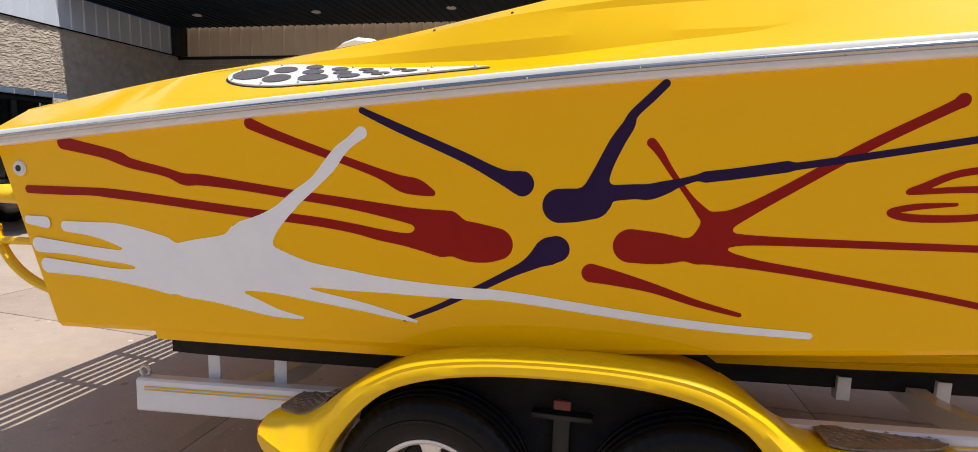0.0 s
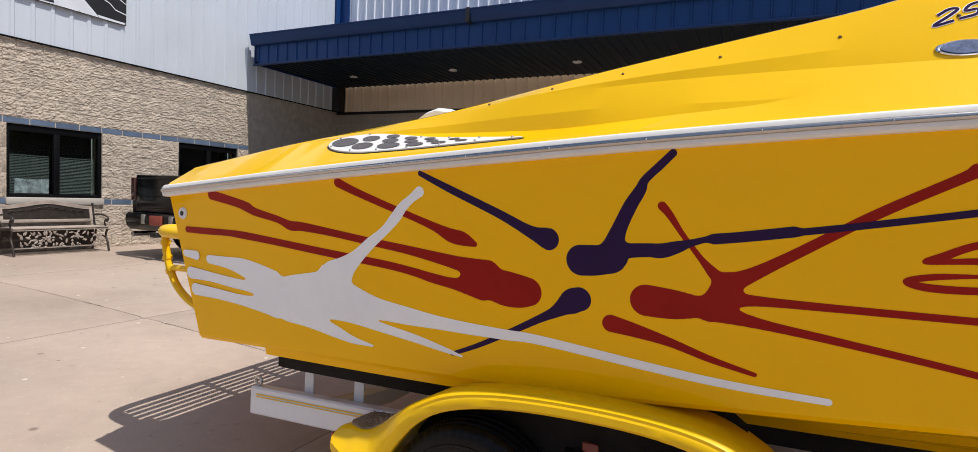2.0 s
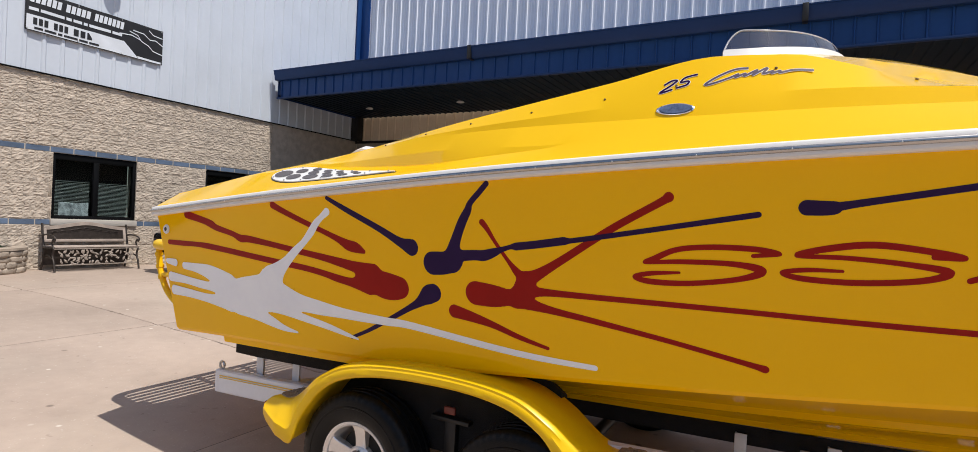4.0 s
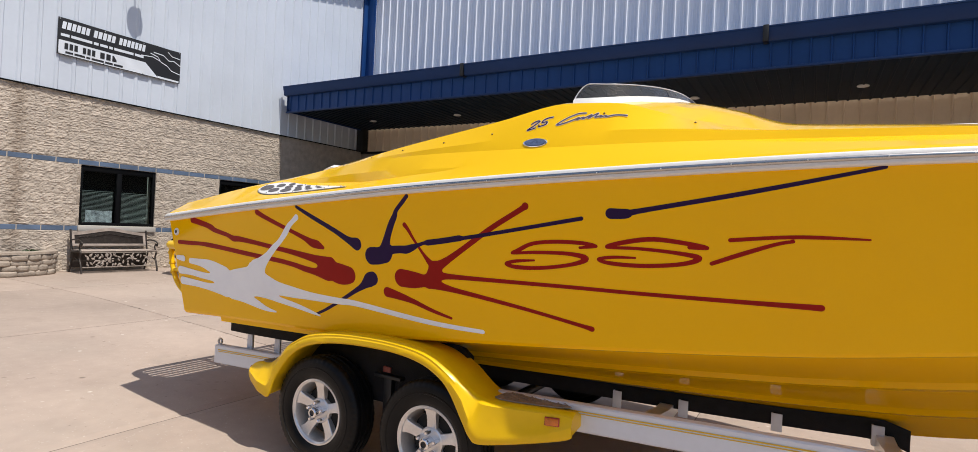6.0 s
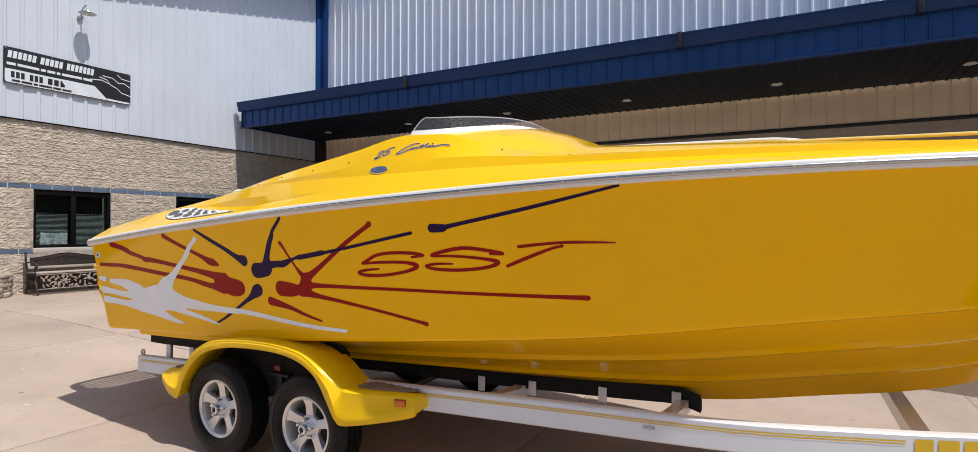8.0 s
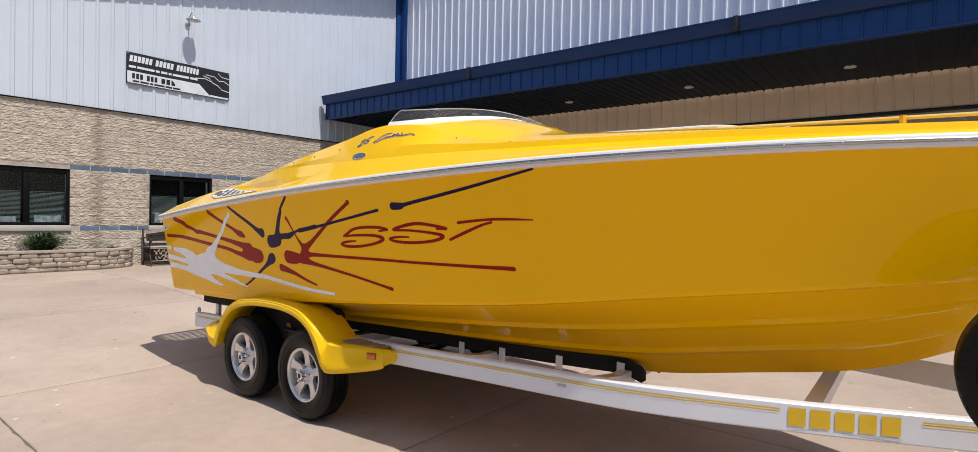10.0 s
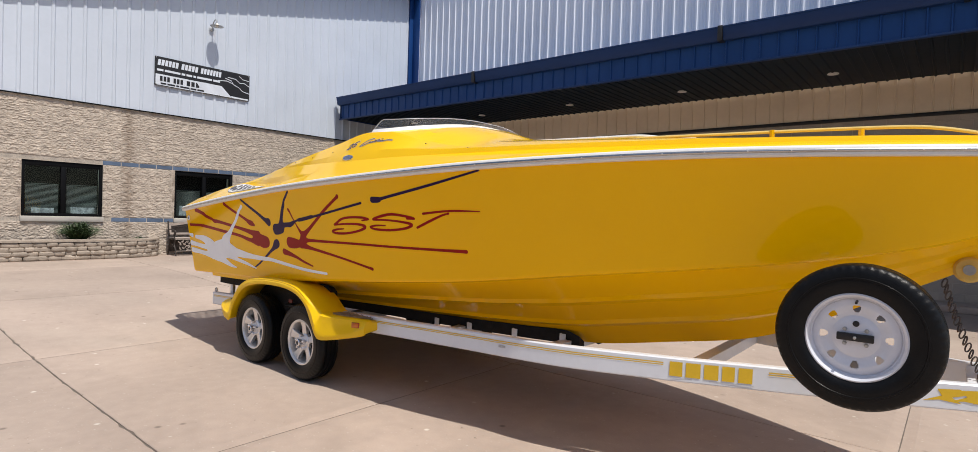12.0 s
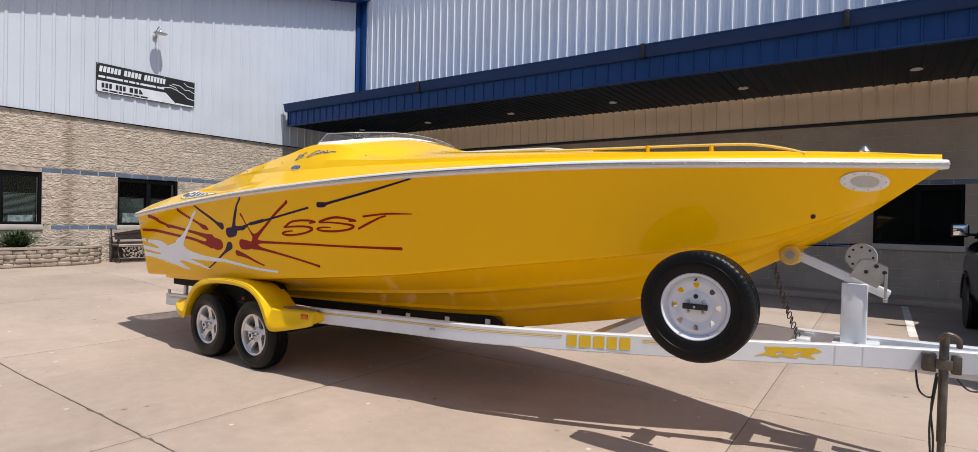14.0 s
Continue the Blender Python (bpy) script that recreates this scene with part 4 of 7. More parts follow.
PURPLE_MID = [
    [(-0.121, 1.348, 0.0524), (-0.073, 1.352, 0.0513), (-0.026, 1.356, 0.0438)],
    [(-0.018, 1.39, 0.0367), (0.006, 1.464, 0.0244), (0.039, 1.54, 0.0214), (0.068, 1.59, 0.0179), (0.081, 1.622, 0.0131), (0.126, 1.669, 0.0127), (0.16, 1.705, 0.0117)],
    [(-0.007, 1.37, 0.0432), (0.024, 1.391, 0.0262), (0.094, 1.401, 0.0223), (0.139, 1.403, 0.0235), (0.183, 1.418, 0.0193), (0.225, 1.435, 0.0113), (0.287, 1.455, 0.0088), (0.359, 1.465, 0.0093), (0.49, 1.491, 0.01)],
    [(0.29, 1.45, 0.012), (0.63, 1.512, 0.01), (1.18, 1.622, 0.01)],
]
PURPLE_LOW = [
    [(-0.125, 1.212, 0.042), (-0.142, 1.207, 0.043)],
    [(-0.165, 1.192, 0.036), (-0.215, 1.155, 0.021), (-0.274, 1.122, 0.0145), (-0.392, 1.056, 0.0115), (-0.531, 0.981, 0.0095), (-0.645, 0.929, 0.008)],
]
PURPLE_FAR = [
    [(1.32, 1.651, 0.025), (1.39, 1.653, 0.022), (1.45, 1.668, 0.012), (1.88, 1.76, 0.01), (2.34, 1.869, 0.007)],
]
LETTER_A = [
    [(1.17, 1.482, 0.007), (1.25, 1.494, 0.007), (1.18, 1.505, 0.01), (1.04, 1.503, 0.01), (0.92, 1.486, 0.01), (0.84, 1.447, 0.011), (0.81, 1.431, 0.007), (0.93, 1.443, 0.009), (1.11, 1.449, 0.01), (1.2, 1.432, 0.014), (1.13, 1.398, 0.01), (0.97, 1.368, 0.01), (0.83, 1.361, 0.011), (0.77, 1.374, 0.009), (0.83, 1.392, 0.009), (0.93, 1.403, 0.005)],
]
LETTER_B = [
    [(1.66, 1.516, 0.009), (1.73, 1.518, 0.009), (1.66, 1.531, 0.01), (1.51, 1.543, 0.011), (1.38, 1.521, 0.011), (1.3, 1.494, 0.008), (1.44, 1.496, 0.008), (1.6, 1.488, 0.009), (1.7, 1.471, 0.012), (1.63, 1.439, 0.01), (1.47, 1.418, 0.01), (1.32, 1.418, 0.01), (1.26, 1.433, 0.008), (1.33, 1.448, 0.008), (1.43, 1.452, 0.005)],
]
LETTER_C = [
    [(1.82, 1.558, 0.009), (2.01, 1.581, 0.008), (2.14, 1.588, 0.008), (2.31, 1.589, 0.004)],
    [(2.05, 1.566, 0.007), (1.99, 1.551, 0.008), (1.87, 1.503, 0.01), (1.75, 1.451, 0.009)],
]


def paint(name, strokes, material, label, lift, step=0.005, blend=0.022):
    me = splash_mesh(strokes, lift, step, blend)
    me.name = name
    me.materials.append(material)
    ob = new(name, me)
    ob.parent = boat
    ob.matrix_parent_inverse = Matrix.Translation((0, -MID, -0.5))
    ob["label"] = label
    return ob


paint("paint_splash", RED_LEFT, RED, "dark red paint splash with two long runs", 0.0006)
paint("paint_stroke", RED_SHORT, RED, "short dark red paint drop", 0.0006)
paint("paint_stroke", RED_LOW, RED, "short dark red paint drop", 0.0006)
paint("paint_splash", RED_RIGHT, RED, "dark red paint splash with long thin runs", 0.0006)
paint("paint_splash", PURPLE_MID, PURPLE, "dark purple paint splash with a long run", 0.0010)
paint("paint_stroke", PURPLE_SHORT, PURPLE, "dark purple paint drop", 0.0010)
paint("paint_stroke", PURPLE_LOW, PURPLE, "dark purple paint drop", 0.0010)
paint("paint_stroke", PURPLE_FAR, PURPLE, "long thin dark purple paint drop", 0.0010)
paint("paint_splash", WHITE_HAND, SILVER, "pale grey paint splash with many fingers", 0.0014)
for letter in (LETTER_A, LETTER_B, LETTER_C):
    paint("letter", letter, RED, "dark red brush-drawn letter", 0.0008, 0.0035, 0.006)


def on_deck(x, h):
    """The height of the deck at a half-breadth."""
    line = sorted(half_section(x)[2:])
    return float(np.interp(h, [a for a, _ in line], [b for _, b in line]))


def side_frame(x, h0, h1):
    """Origin and axes of a facet of the near coaming: along the boat, up the facet, outwards."""
    p = Vector((x, MID - h0, on_deck(x, h0)))
    along = (Vector((x + 0.1, MID - h0, on_deck(x + 0.1, h0))) - p).normalized()
    up = (Vector((x, MID - h1, on_deck(x, h1))) - p).normalized()
    out = along.cross(up).normalized()
    if out.y > 0:
        out = -out
    return p, along, up, out


def vent_panel(side):
    """The white teardrop engine vent with round grilles, lying on the shelf."""
    x0, x1 = -1.36, -0.36

    def half(u):
        round_end = math.sqrt(max(1 - (1 - min(u / 0.28, 1.0)) ** 2, 0.0))
        return 0.088 * round_end * (1 - max(0, (u - 0.28) / 0.72) ** 1.15) + 0.003

    def place(u, v, lift):
        x = x0 + (x1 - x0) * u
        g = Vector((float(beam(x)) - 0.012, float(sheer(x)) + 0.034))
        f = Vector((float(S_H(x)), float(S_Z(x))))
        d = (f - g).normalized()
        q = g + d * (0.185 - 0.150 * u + v)
        n = Vector((-d.y, d.x)) if d.x > 0 else Vector((d.y, -d.x))
        q += n * lift
        return (x, MID + side * q.x, q.y)

    bm = bmesh.new()
    rows = []
    for k in range(49):
        u = 0.5 - 0.5 * math.cos(math.pi * k / 48)
        h = half(u)
        rows.append([place(u, -h, -0.03), place(u, -h, 0.004)] + [place(u, h * w, 0.007) for w in (-0.97, -0.5, 0.0, 0.5, 0.97)] + [place(u, h, 0.004), place(u, h, -0.03)])
    loft(bm, rows, caps=True)
    vent = bpart("vent_panel", bm, VINYL, "white teardrop engine vent panel")
    bm = bmesh.new()
    rows = []
    for k in range(49):
        u = 0.5 - 0.5 * math.cos(math.pi * k / 48)
        h = half(u) + 0.004
        rows.append([place(-0.006 + 1.012 * u, -h, -0.03), place(-0.006 + 1.012 * u, -h, 0.0022), place(-0.006 + 1.012 * u, h, 0.0022), place(-0.006 + 1.012 * u, h, -0.03)])
    loft(bm, rows, caps=True)
    part("gasket", bm, DARK, vent, "thin black gasket", 0)
    holes = [(0.10, 0.0, 0.10, 0.045), (0.235, 0.045, 0.062, 0.030), (0.235, -0.045, 0.075, 0.036), (0.345, 0.075, 0.045, 0.02), (0.36, 0.02, 0.055, 0.025),
             (0.385, -0.045, 0.075, 0.034), (0.455, 0.055, 0.042, 0.018), (0.48, 0.01, 0.045, 0.020), (0.52, -0.035, 0.055, 0.024), (0.56, 0.045, 0.036, 0.015),
             (0.59, 0.008, 0.038, 0.016), (0.635, -0.022, 0.044, 0.018), (0.69, 0.025, 0.034, 0.013), (0.735, -0.005, 0.036, 0.014)]
    for u, v, a, b in holes:
        bm = bmesh.new()
        ring = [bm.verts.new(place(u + a * 0.80 * math.cos(2 * math.pi * k / 18), 0.79 * (v + b * 1.12 * math.sin(2 * math.pi * k / 18)), 0.0095)) for k in range(18)]
        bm.faces.new(ring)
        part("grille", bm, MESHDARK, vent, smooth=0)
    bm = bmesh.new()
    for k in range(14):
        u = 0.04 + 0.92 * (k // 2) / 6
        c = place(u, (half(u) - 0.010) * (1 if k % 2 else -1), 0.0085)
        bmesh.ops.create_uvsphere(bm, u_segments=6, v_segments=4, radius=0.005, matrix=Matrix.Translation(c))
    ob = part("screws", bm, DULLSTEEL, vent)
    ob["kind"] = "stuff"


vent_panel(-1)
vent_panel(1)

# cover snaps along the coaming
for x, h in ((-0.60, 1.035), (-0.32, 1.072), (-0.05, 1.09), (0.26, 1.11), (0.58, 1.12), (0.86, 1.118), (1.20, 1.07), (1.62, 0.99), (2.00, 0.93)):
    for s in (-1, 1):
        bm = bmesh.new()
        z = on_deck(x, h)
        bmesh.ops.create_uvsphere(bm, u_segments=8, v_segments=6, radius=0.0055, matrix=Matrix.Translation((x, MID + s * (h + 0.001), z)))
        bpart("snap", bm, BRONZE, "small bronze cover snap")


def badge():
    p, a, u, o = side_frame(0.87, 1.172, 1.16)
    bm = bmesh.new()
    rows = []
    for r, lift in ((1.0, 0.0), (1.0, 0.003), (0.93, 0.0055), (0.88, 0.004)):
        rows.append([p + a * (0.070 * r * math.cos(t)) + u * (0.026 * r * math.sin(t)) + o * lift for t in (2 * math.pi * k / 28 for k in range(28))])
    vs = loft(bm, rows, closed=True)
    bm.faces.new(vs[-1])
    ob = bpart("badge", bm, CHROME, "oval blue and chrome badge")
    bm = bmesh.new()
    vs = [bm.verts.new(p + a * (0.058 * math.cos(t)) + u * (0.020 * math.sin(t)) + o * 0.0062) for t in (2 * math.pi * k / 28 for k in range(28))]
    bm.faces.new(vs)
    part("badge_face", bm, mat("blue_enamel", (0.13, 0.17, 0.28), 0.25, 0.3, var=0.3, scale=60, fine=120), ob, smooth=0)


badge()


def script_mark():
    """The slanting number and flourish on the coaming, as strokes."""
    p, a, u, o = side_frame(0.98, 1.105, 1.08)

    def lay_on(q):
        return Vector((q.x, q.y, on_deck(q.x, MID - q.y)))
    strokes = [
        [(-0.20, 0.035), (-0.165, 0.055), (-0.14, 0.045), (-0.17, 0.015), (-0.215, -0.02), (-0.155, -0.015)],
        [(-0.045, 0.06), (-0.10, 0.055), (-0.12, 0.025), (-0.085, 0.022), (-0.09, -0.005), (-0.14, -0.012)],
        [(0.14, 0.075), (0.08, 0.07), (0.0, 0.02), (-0.045, -0.025), (0.0, -0.02), (0.06, 0.005), (0.10, 0.03), (0.085, 0.005), (0.13, 0.03), (0.125, 0.008),
         (0.18, 0.055), (0.16, 0.012), (0.22, 0.07), (0.205, 0.02), (0.245, 0.04), (0.24, 0.02), (0.275, 0.04), (0.275, 0.022), (0.33, 0.045), (0.41, 0.05)],
    ]
    for k, s in enumerate(strokes):
        for wide, material, lift, label in ((0.013, VINYL, 0.0016, "white outline of a script mark"), (0.0085, PURPLE if k < 2 else FOIL, 0.0026, "brush script mark")):
            bm = bmesh.new()
            line = [lay_on(q) for q in arc([p + a * (x * 0.78 + (0.02 if k == 2 else -0.012)) + u * (y * 0.66 + x * 0.13 - 0.012) for x, y in s], 5)]
            rows = []
            for i, q in enumerate(line):
                d = (line[min(i + 1, len(line) - 1)] - line[max(i - 1, 0)]).normalized()
                w = o.cross(d).normalized() * wide * 0.5
                rows.append([q - w + o * (lift + 0.00001 * i), q + w + o * (lift + 0.00001 * i)])
            loft(bm, rows)
            bpart("script_mark", bm, material, label, smooth=0)


script_mark()


def windscreen():
    """Low wrap-round acrylic screen on a white foot, swept back at its ends."""
    path = []
    for i in range(61):
        a = math.pi * (0.5 - 0.5 * math.cos(math.pi * i / 60))
        h = 1.03 * math.cos(a)
        x = 1.012 + 0.475 * max(math.sin(a), 0) ** 0.75
        end = min(a, math.pi - a) / math.pi
        blunt = math.sqrt(max(1 - (1 - min((x - 1.012) / 0.075, 1.0)) ** 2, 0.03))
        path.append((x, -h, on_deck(x, min(abs(h), float(T_H(x)))) - 0.004, 0.125 * (1 - 0.46 * (end / 0.5) ** 0.8) * blunt))
    for _ in range(12):
        path = [path[0]] + [(b[0], b[1], (a[2] + 2 * b[2] + c[2]) / 4, b[3]) for a, b, c in zip(path, path[1:], path[2:])] + [path[-1]]
    for name, material, high, th, label in (("screen_foot", VINYL, 0.030, 0.022, "white screen foot"), ("screen", SCREEN, 1.0, 0.006, "clear acrylic screen")):
        bm = bmesh.new()
        rows = []
        for i, (x, y, z, g) in enumerate(path):
            p1, p0 = path[min(i + 1, 60)], path[max(i - 1, 0)]
            d = Vector((p1[0] - p0[0], p1[1] - p0[1], 0)).normalized()
            out = Vector((d.y, -d.x, 0))
            g1 = min(high, g * 0.9) if name == "screen_foot" else g
            p = Vector((x, MID + y, z))
            top = p - out * 0.6 * g1 + Vector((0, 0, g1))
            low = Vector((0, 0, 0.03)) if name == "screen_foot" else Vector()
            rows.append([p - low + out * (th / 2 + low.z * 0.4), top + out * th / 2, top - out * th / 2, p - low - out * th / 2])
        loft(bm, rows, closed=True, caps=True)
        bpart(name, bm, material, label, 30)
    bm = bmesh.new()
    edge = []
    for i, (x, y, z, g) in enumerate(path):
        p1, p0 = path[min(i + 1, 60)], path[max(i - 1, 0)]
        d = Vector((p1[0] - p0[0], p1[1] - p0[1], 0)).normalized()
        edge.append(Vector((x, MID + y, z)) - Vector((d.y, -d.x, 0)) * 0.6 * g + Vector((0, 0, g)))
    tube(bm, [Vector((path[0][0], MID + path[0][1], path[0][2]))] + edge + [Vector((path[-1][0], MID + path[-1][1], path[-1][2]))], 0.004, 6)
    bpart("screen_edge", bm, mat("pale_acrylic_edge", (0.50, 0.50, 0.54), 0.2, var=0.05), smooth=60)


windscreen()

# sun pad on the engine hatch, rising forward
bm = bmesh.new()
rows = []
for x, top in ((-1.80, 1.76), (-1.78, 1.785), (-1.5, 1.83), (-1.22, 1.878), (-1.16, 1.905), (-1.10, 1.944), (-1.04, 1.962), (-0.97, 1.955), (-0.93, 1.92), (-0.925, 1.86)):
    low = float(M_Z(x)) - 0.05
    top = max(top, low + 0.062)
    rows.append([(x, MID - 0.74, low), (x, MID - 0.73, top - 0.02), (x, MID - 0.69, top), (x, MID + 0.69, top), (x, MID + 0.73, top - 0.02), (x, MID + 0.74, low)])
loft(bm, rows, closed=True, caps=True)
bpart("sun_pad", bm, VINYL, "white padded sun lounge cushion", 50)

# low deck rails forward
for s in (-1, 1):
    bm = bmesh.new()
    base = [(3.05, 0.002), (3.3, 0.010), (3.7, 0.024), (4.1, 0.042), (4.45, 0.054), (4.66, 0.050), (4.84, 0.024), (4.98, 0.0)]
    tube(bm, arc([(x, MID + s * 0.30, on_deck(x, 0.30) + dz) for x, dz in base], 6), 0.010, 8)
    rail = bpart("deck_rail", bm, mat("cream_rail", (0.80, 0.60, 0.20), 0.3, var=0.05), "low cream deck rail")
    for x in (3.93, 4.39):
        bm = bmesh.new()
        z = on_deck(x, 0.30)
        tube(bm, [(x, MID + s * 0.30, z - 0.01), (x, MID + s * 0.30, z + 0.046)], 0.016, 8)
        part("rail_post", bm, DECKCOAT, rail)
bm = bmesh.new()
tube(bm, arc([(x, MID - 0.12, on_deck(x, 0.12) + dz) for x, dz in ((2.02, 0.004), (2.3, 0.014), (2.7, 0.024), (2.95, 0.030), (3.08, 0.022), (3.2, 0.006), (3.4, 0.004))], 6), 0.014, 8)
bpart("deck_bead", bm, VINYL, "white bead along the foredeck")


def bow_port():
    """Oval white port low on the flare of the bow."""
    for s in (-1, 1):
        x, z = 5.31, 1.88
        def at(u, v, lift):
            xx, zz = x + u, z + v
            y = float(side_y(xx, zz))
            return Vector((xx, (y if s < 0 else 2 * MID - y) + s * lift * 0.85, zz - lift * 0.3))
        bm = bmesh.new()
        rows = []
        for r, lift in ((1.0, 0.001), (1.0, 0.010), (0.97, 0.013), (0.66, 0.013), (0.58, 0.004)):
            rows.append([at(0.135 * r * math.cos(t), 0.062 * r * math.sin(t), lift) for t in (2 * math.pi * k / 36 for k in range(36))])
        vs = loft(bm, rows, closed=True)
        port = bpart("bow_port", bm, VINYL, "oval white bow port with screws")
        # flat disc, its grey standing for the shade inside the hollow dish
        bm = bmesh.new()
        vs = [bm.verts.new(at(0.085 * math.cos(t), 0.037 * math.sin(t), 0.004)) for t in (2 * math.pi * k / 24 for k in range(24))]
        bm.faces.new(vs)
        part("port_cover", bm, mat("shade_grey_port_dish", (0.52, 0.50, 0.46), 0.4), port, smooth=0)
        for k in range(9):
            t = 2 * math.pi * k / 9
            bm = bmesh.new()
            bmesh.ops.create_uvsphere(bm, u_segments=6, v_segments=4, radius=0.005, matrix=Matrix.Translation(at(0.113 * math.cos(t), 0.051 * math.sin(t), 0.013)))
            part("screw", bm, DULLSTEEL, port)
        bm = bmesh.new()
        y = float(side_y(5.03, 1.645))
        bmesh.ops.create_uvsphere(bm, u_segments=10, v_segments=6, radius=0.017, matrix=Matrix.Translation((5.03, y if s < 0 else 2 * MID - y, 1.645)))
        bpart("drain", bm, DARK, "small black drain fitting")


bow_port()
bm = bmesh.new()
lathe(bm, [(0.010, 0.0), (0.027, 0.0), (0.030, 0.005), (0.025, 0.011), (0.013, 0.011), (0.011, 0.005)], 20, "y", (0, 0, 0))
for v in bm.verts:
    v.co = Vector((-2.215 + v.co.x, float(side_y(-2.215, 1.387)) + 0.002 - v.co.y, 1.387 + v.co.z))
fit = bpart("through_hull", bm, VINYL, "white round through-hull fitting")
bm = bmesh.new()
lathe(bm, [(0.0125, 0.0), (0.0125, 0.0115), (0.009, 0.0118)], 16, "y")
for v in bm.verts:
    v.co = Vector((-2.215 + v.co.x, float(side_y(-2.215, 1.387)) + 0.002 - v.co.y, 1.387 + v.co.z))
part("bore", bm, DARK, fit, "dark bore", 0)
bm = bmesh.new()
lathe(bm, [(0.03, 0.0), (0.034, 0.02), (0.014, 0.05), (0.006, 0.055)], 16, "z", (5.30, MID, 2.075))
bpart("bow_light", bm, CHROME, "small chrome bow light")


def swim_platform():
    """Slatted yellow platform with curved tube braces, behind the transom."""
    z = 1.255
    bm = bmesh.new()
    near, out = 1.99, -2.77
    half_line = [(-2.20, near, z), (-2.60, near, z), (out + 0.04, near + 0.05, z), (out, near + 0.18, z), (out, 2.5, z)]
    outline = arc(half_line + [(out, MID, z)] + [(x, 2 * MID - y, z) for x, y, _ in half_line[::-1]], 8)
    tube(bm, outline, 0.034, 12)
    plat = bpart("swim_platform", bm, FENDERCOAT, "yellow slatted swim platform")
    for k in range(6):
        x = out + 0.062 + 0.064 * k
        ins = near + 0.03 + 0.03 * max(0, 2 - k)
        bm = boxes(((x, ins, z - 0.014), (x + 0.036, 2 * MID - ins, z + 0.014)), bevel=0.006)
        part("slat", bm, FENDERCOAT, plat)
    for y in (2.06, 2.72, 2 * MID - 2.72, 2 * MID - 2.06):
        bm = bmesh.new()
        line = arc([(-2.765, y, z - 0.02), (-2.745, y, z - 0.14), (-2.70, y, z - 0.25), (-2.63, y, z - 0.335), (-2.52, y, z - 0.40), (-2.36, y, z - 0.44), (-2.16, y, z - 0.455)], 6)
        tube(bm, line, 0.021, 10)
        brace = part("brace", bm, FENDERCOAT, plat, "curved yellow tube brace")
        for k in (3, 7, 11):
            bm = bmesh.new()
            d = (line[k + 1] - line[k]).normalized()
            tube(bm, [line[k] - d * 0.012, line[k] + d * 0.012], 0.027, 10)
            part("collar", bm, FENDERCOAT, brace)
        bm = bmesh.new()
        tube(bm, [(-2.71, y, z - 0.215), (-2.20, y, z - 0.20)], 0.018, 8)
        part("strut", bm, FENDERCOAT, plat)


swim_platform()


# the hull's length, faired along x
fairing = smooth_curve([-3.0, -2.2, -1.1, -0.5, 0.0, 0.6, 1.2, 2.3, 4.0, 5.0, 5.8], [0.02, 0.012, -0.012, -0.02, -0.034, -0.024, -0.03, -0.005, 0.02, 0.03, 0.03])
for ob in boat.children_recursive:
    for v in ob.data.vertices:
        v.co.x += float(fairing(v.co.x))


# ---- trailer ----
trailer = thing("boat_trailer", "white twin-axle boat trailer with yellow fenders, its tongue on a jack", "trailer", at=(0.03, MID, 0.0105))
trailer.rotation_euler = (0, radians(0.5), radians(0.4))


def tpart(name, bm, material, label="", smooth=35, parent=None):
    ob = part(name, bm, material, parent or trailer, label, smooth)
    if parent is None:
        ob.matrix_parent_inverse = Matrix.Translation((0, -MID, 0))
    return ob


rail_y = smooth_curve([-1.92, 2.3, 2.7, 3.5, 4.0, 5.3, 6.0, 7.2], [1.93, 1.93, 1.945, 2.12, 2.285, 2.72, 2.84, 2.88])
rail_top = smooth_curve([-1.92, 1.17, 2.43, 3.5, 4.7, 5.6, 7.2], [0.52, 0.665, 0.722, 0.755, 0.79, 0.835, 0.89])
RAIL_H, RAIL_W = 0.142, 0.06


def mirrored(y, s):
    """The same breadth on the near (-1) or far (1) side."""
    return y if s < 0 else 2 * MID - y


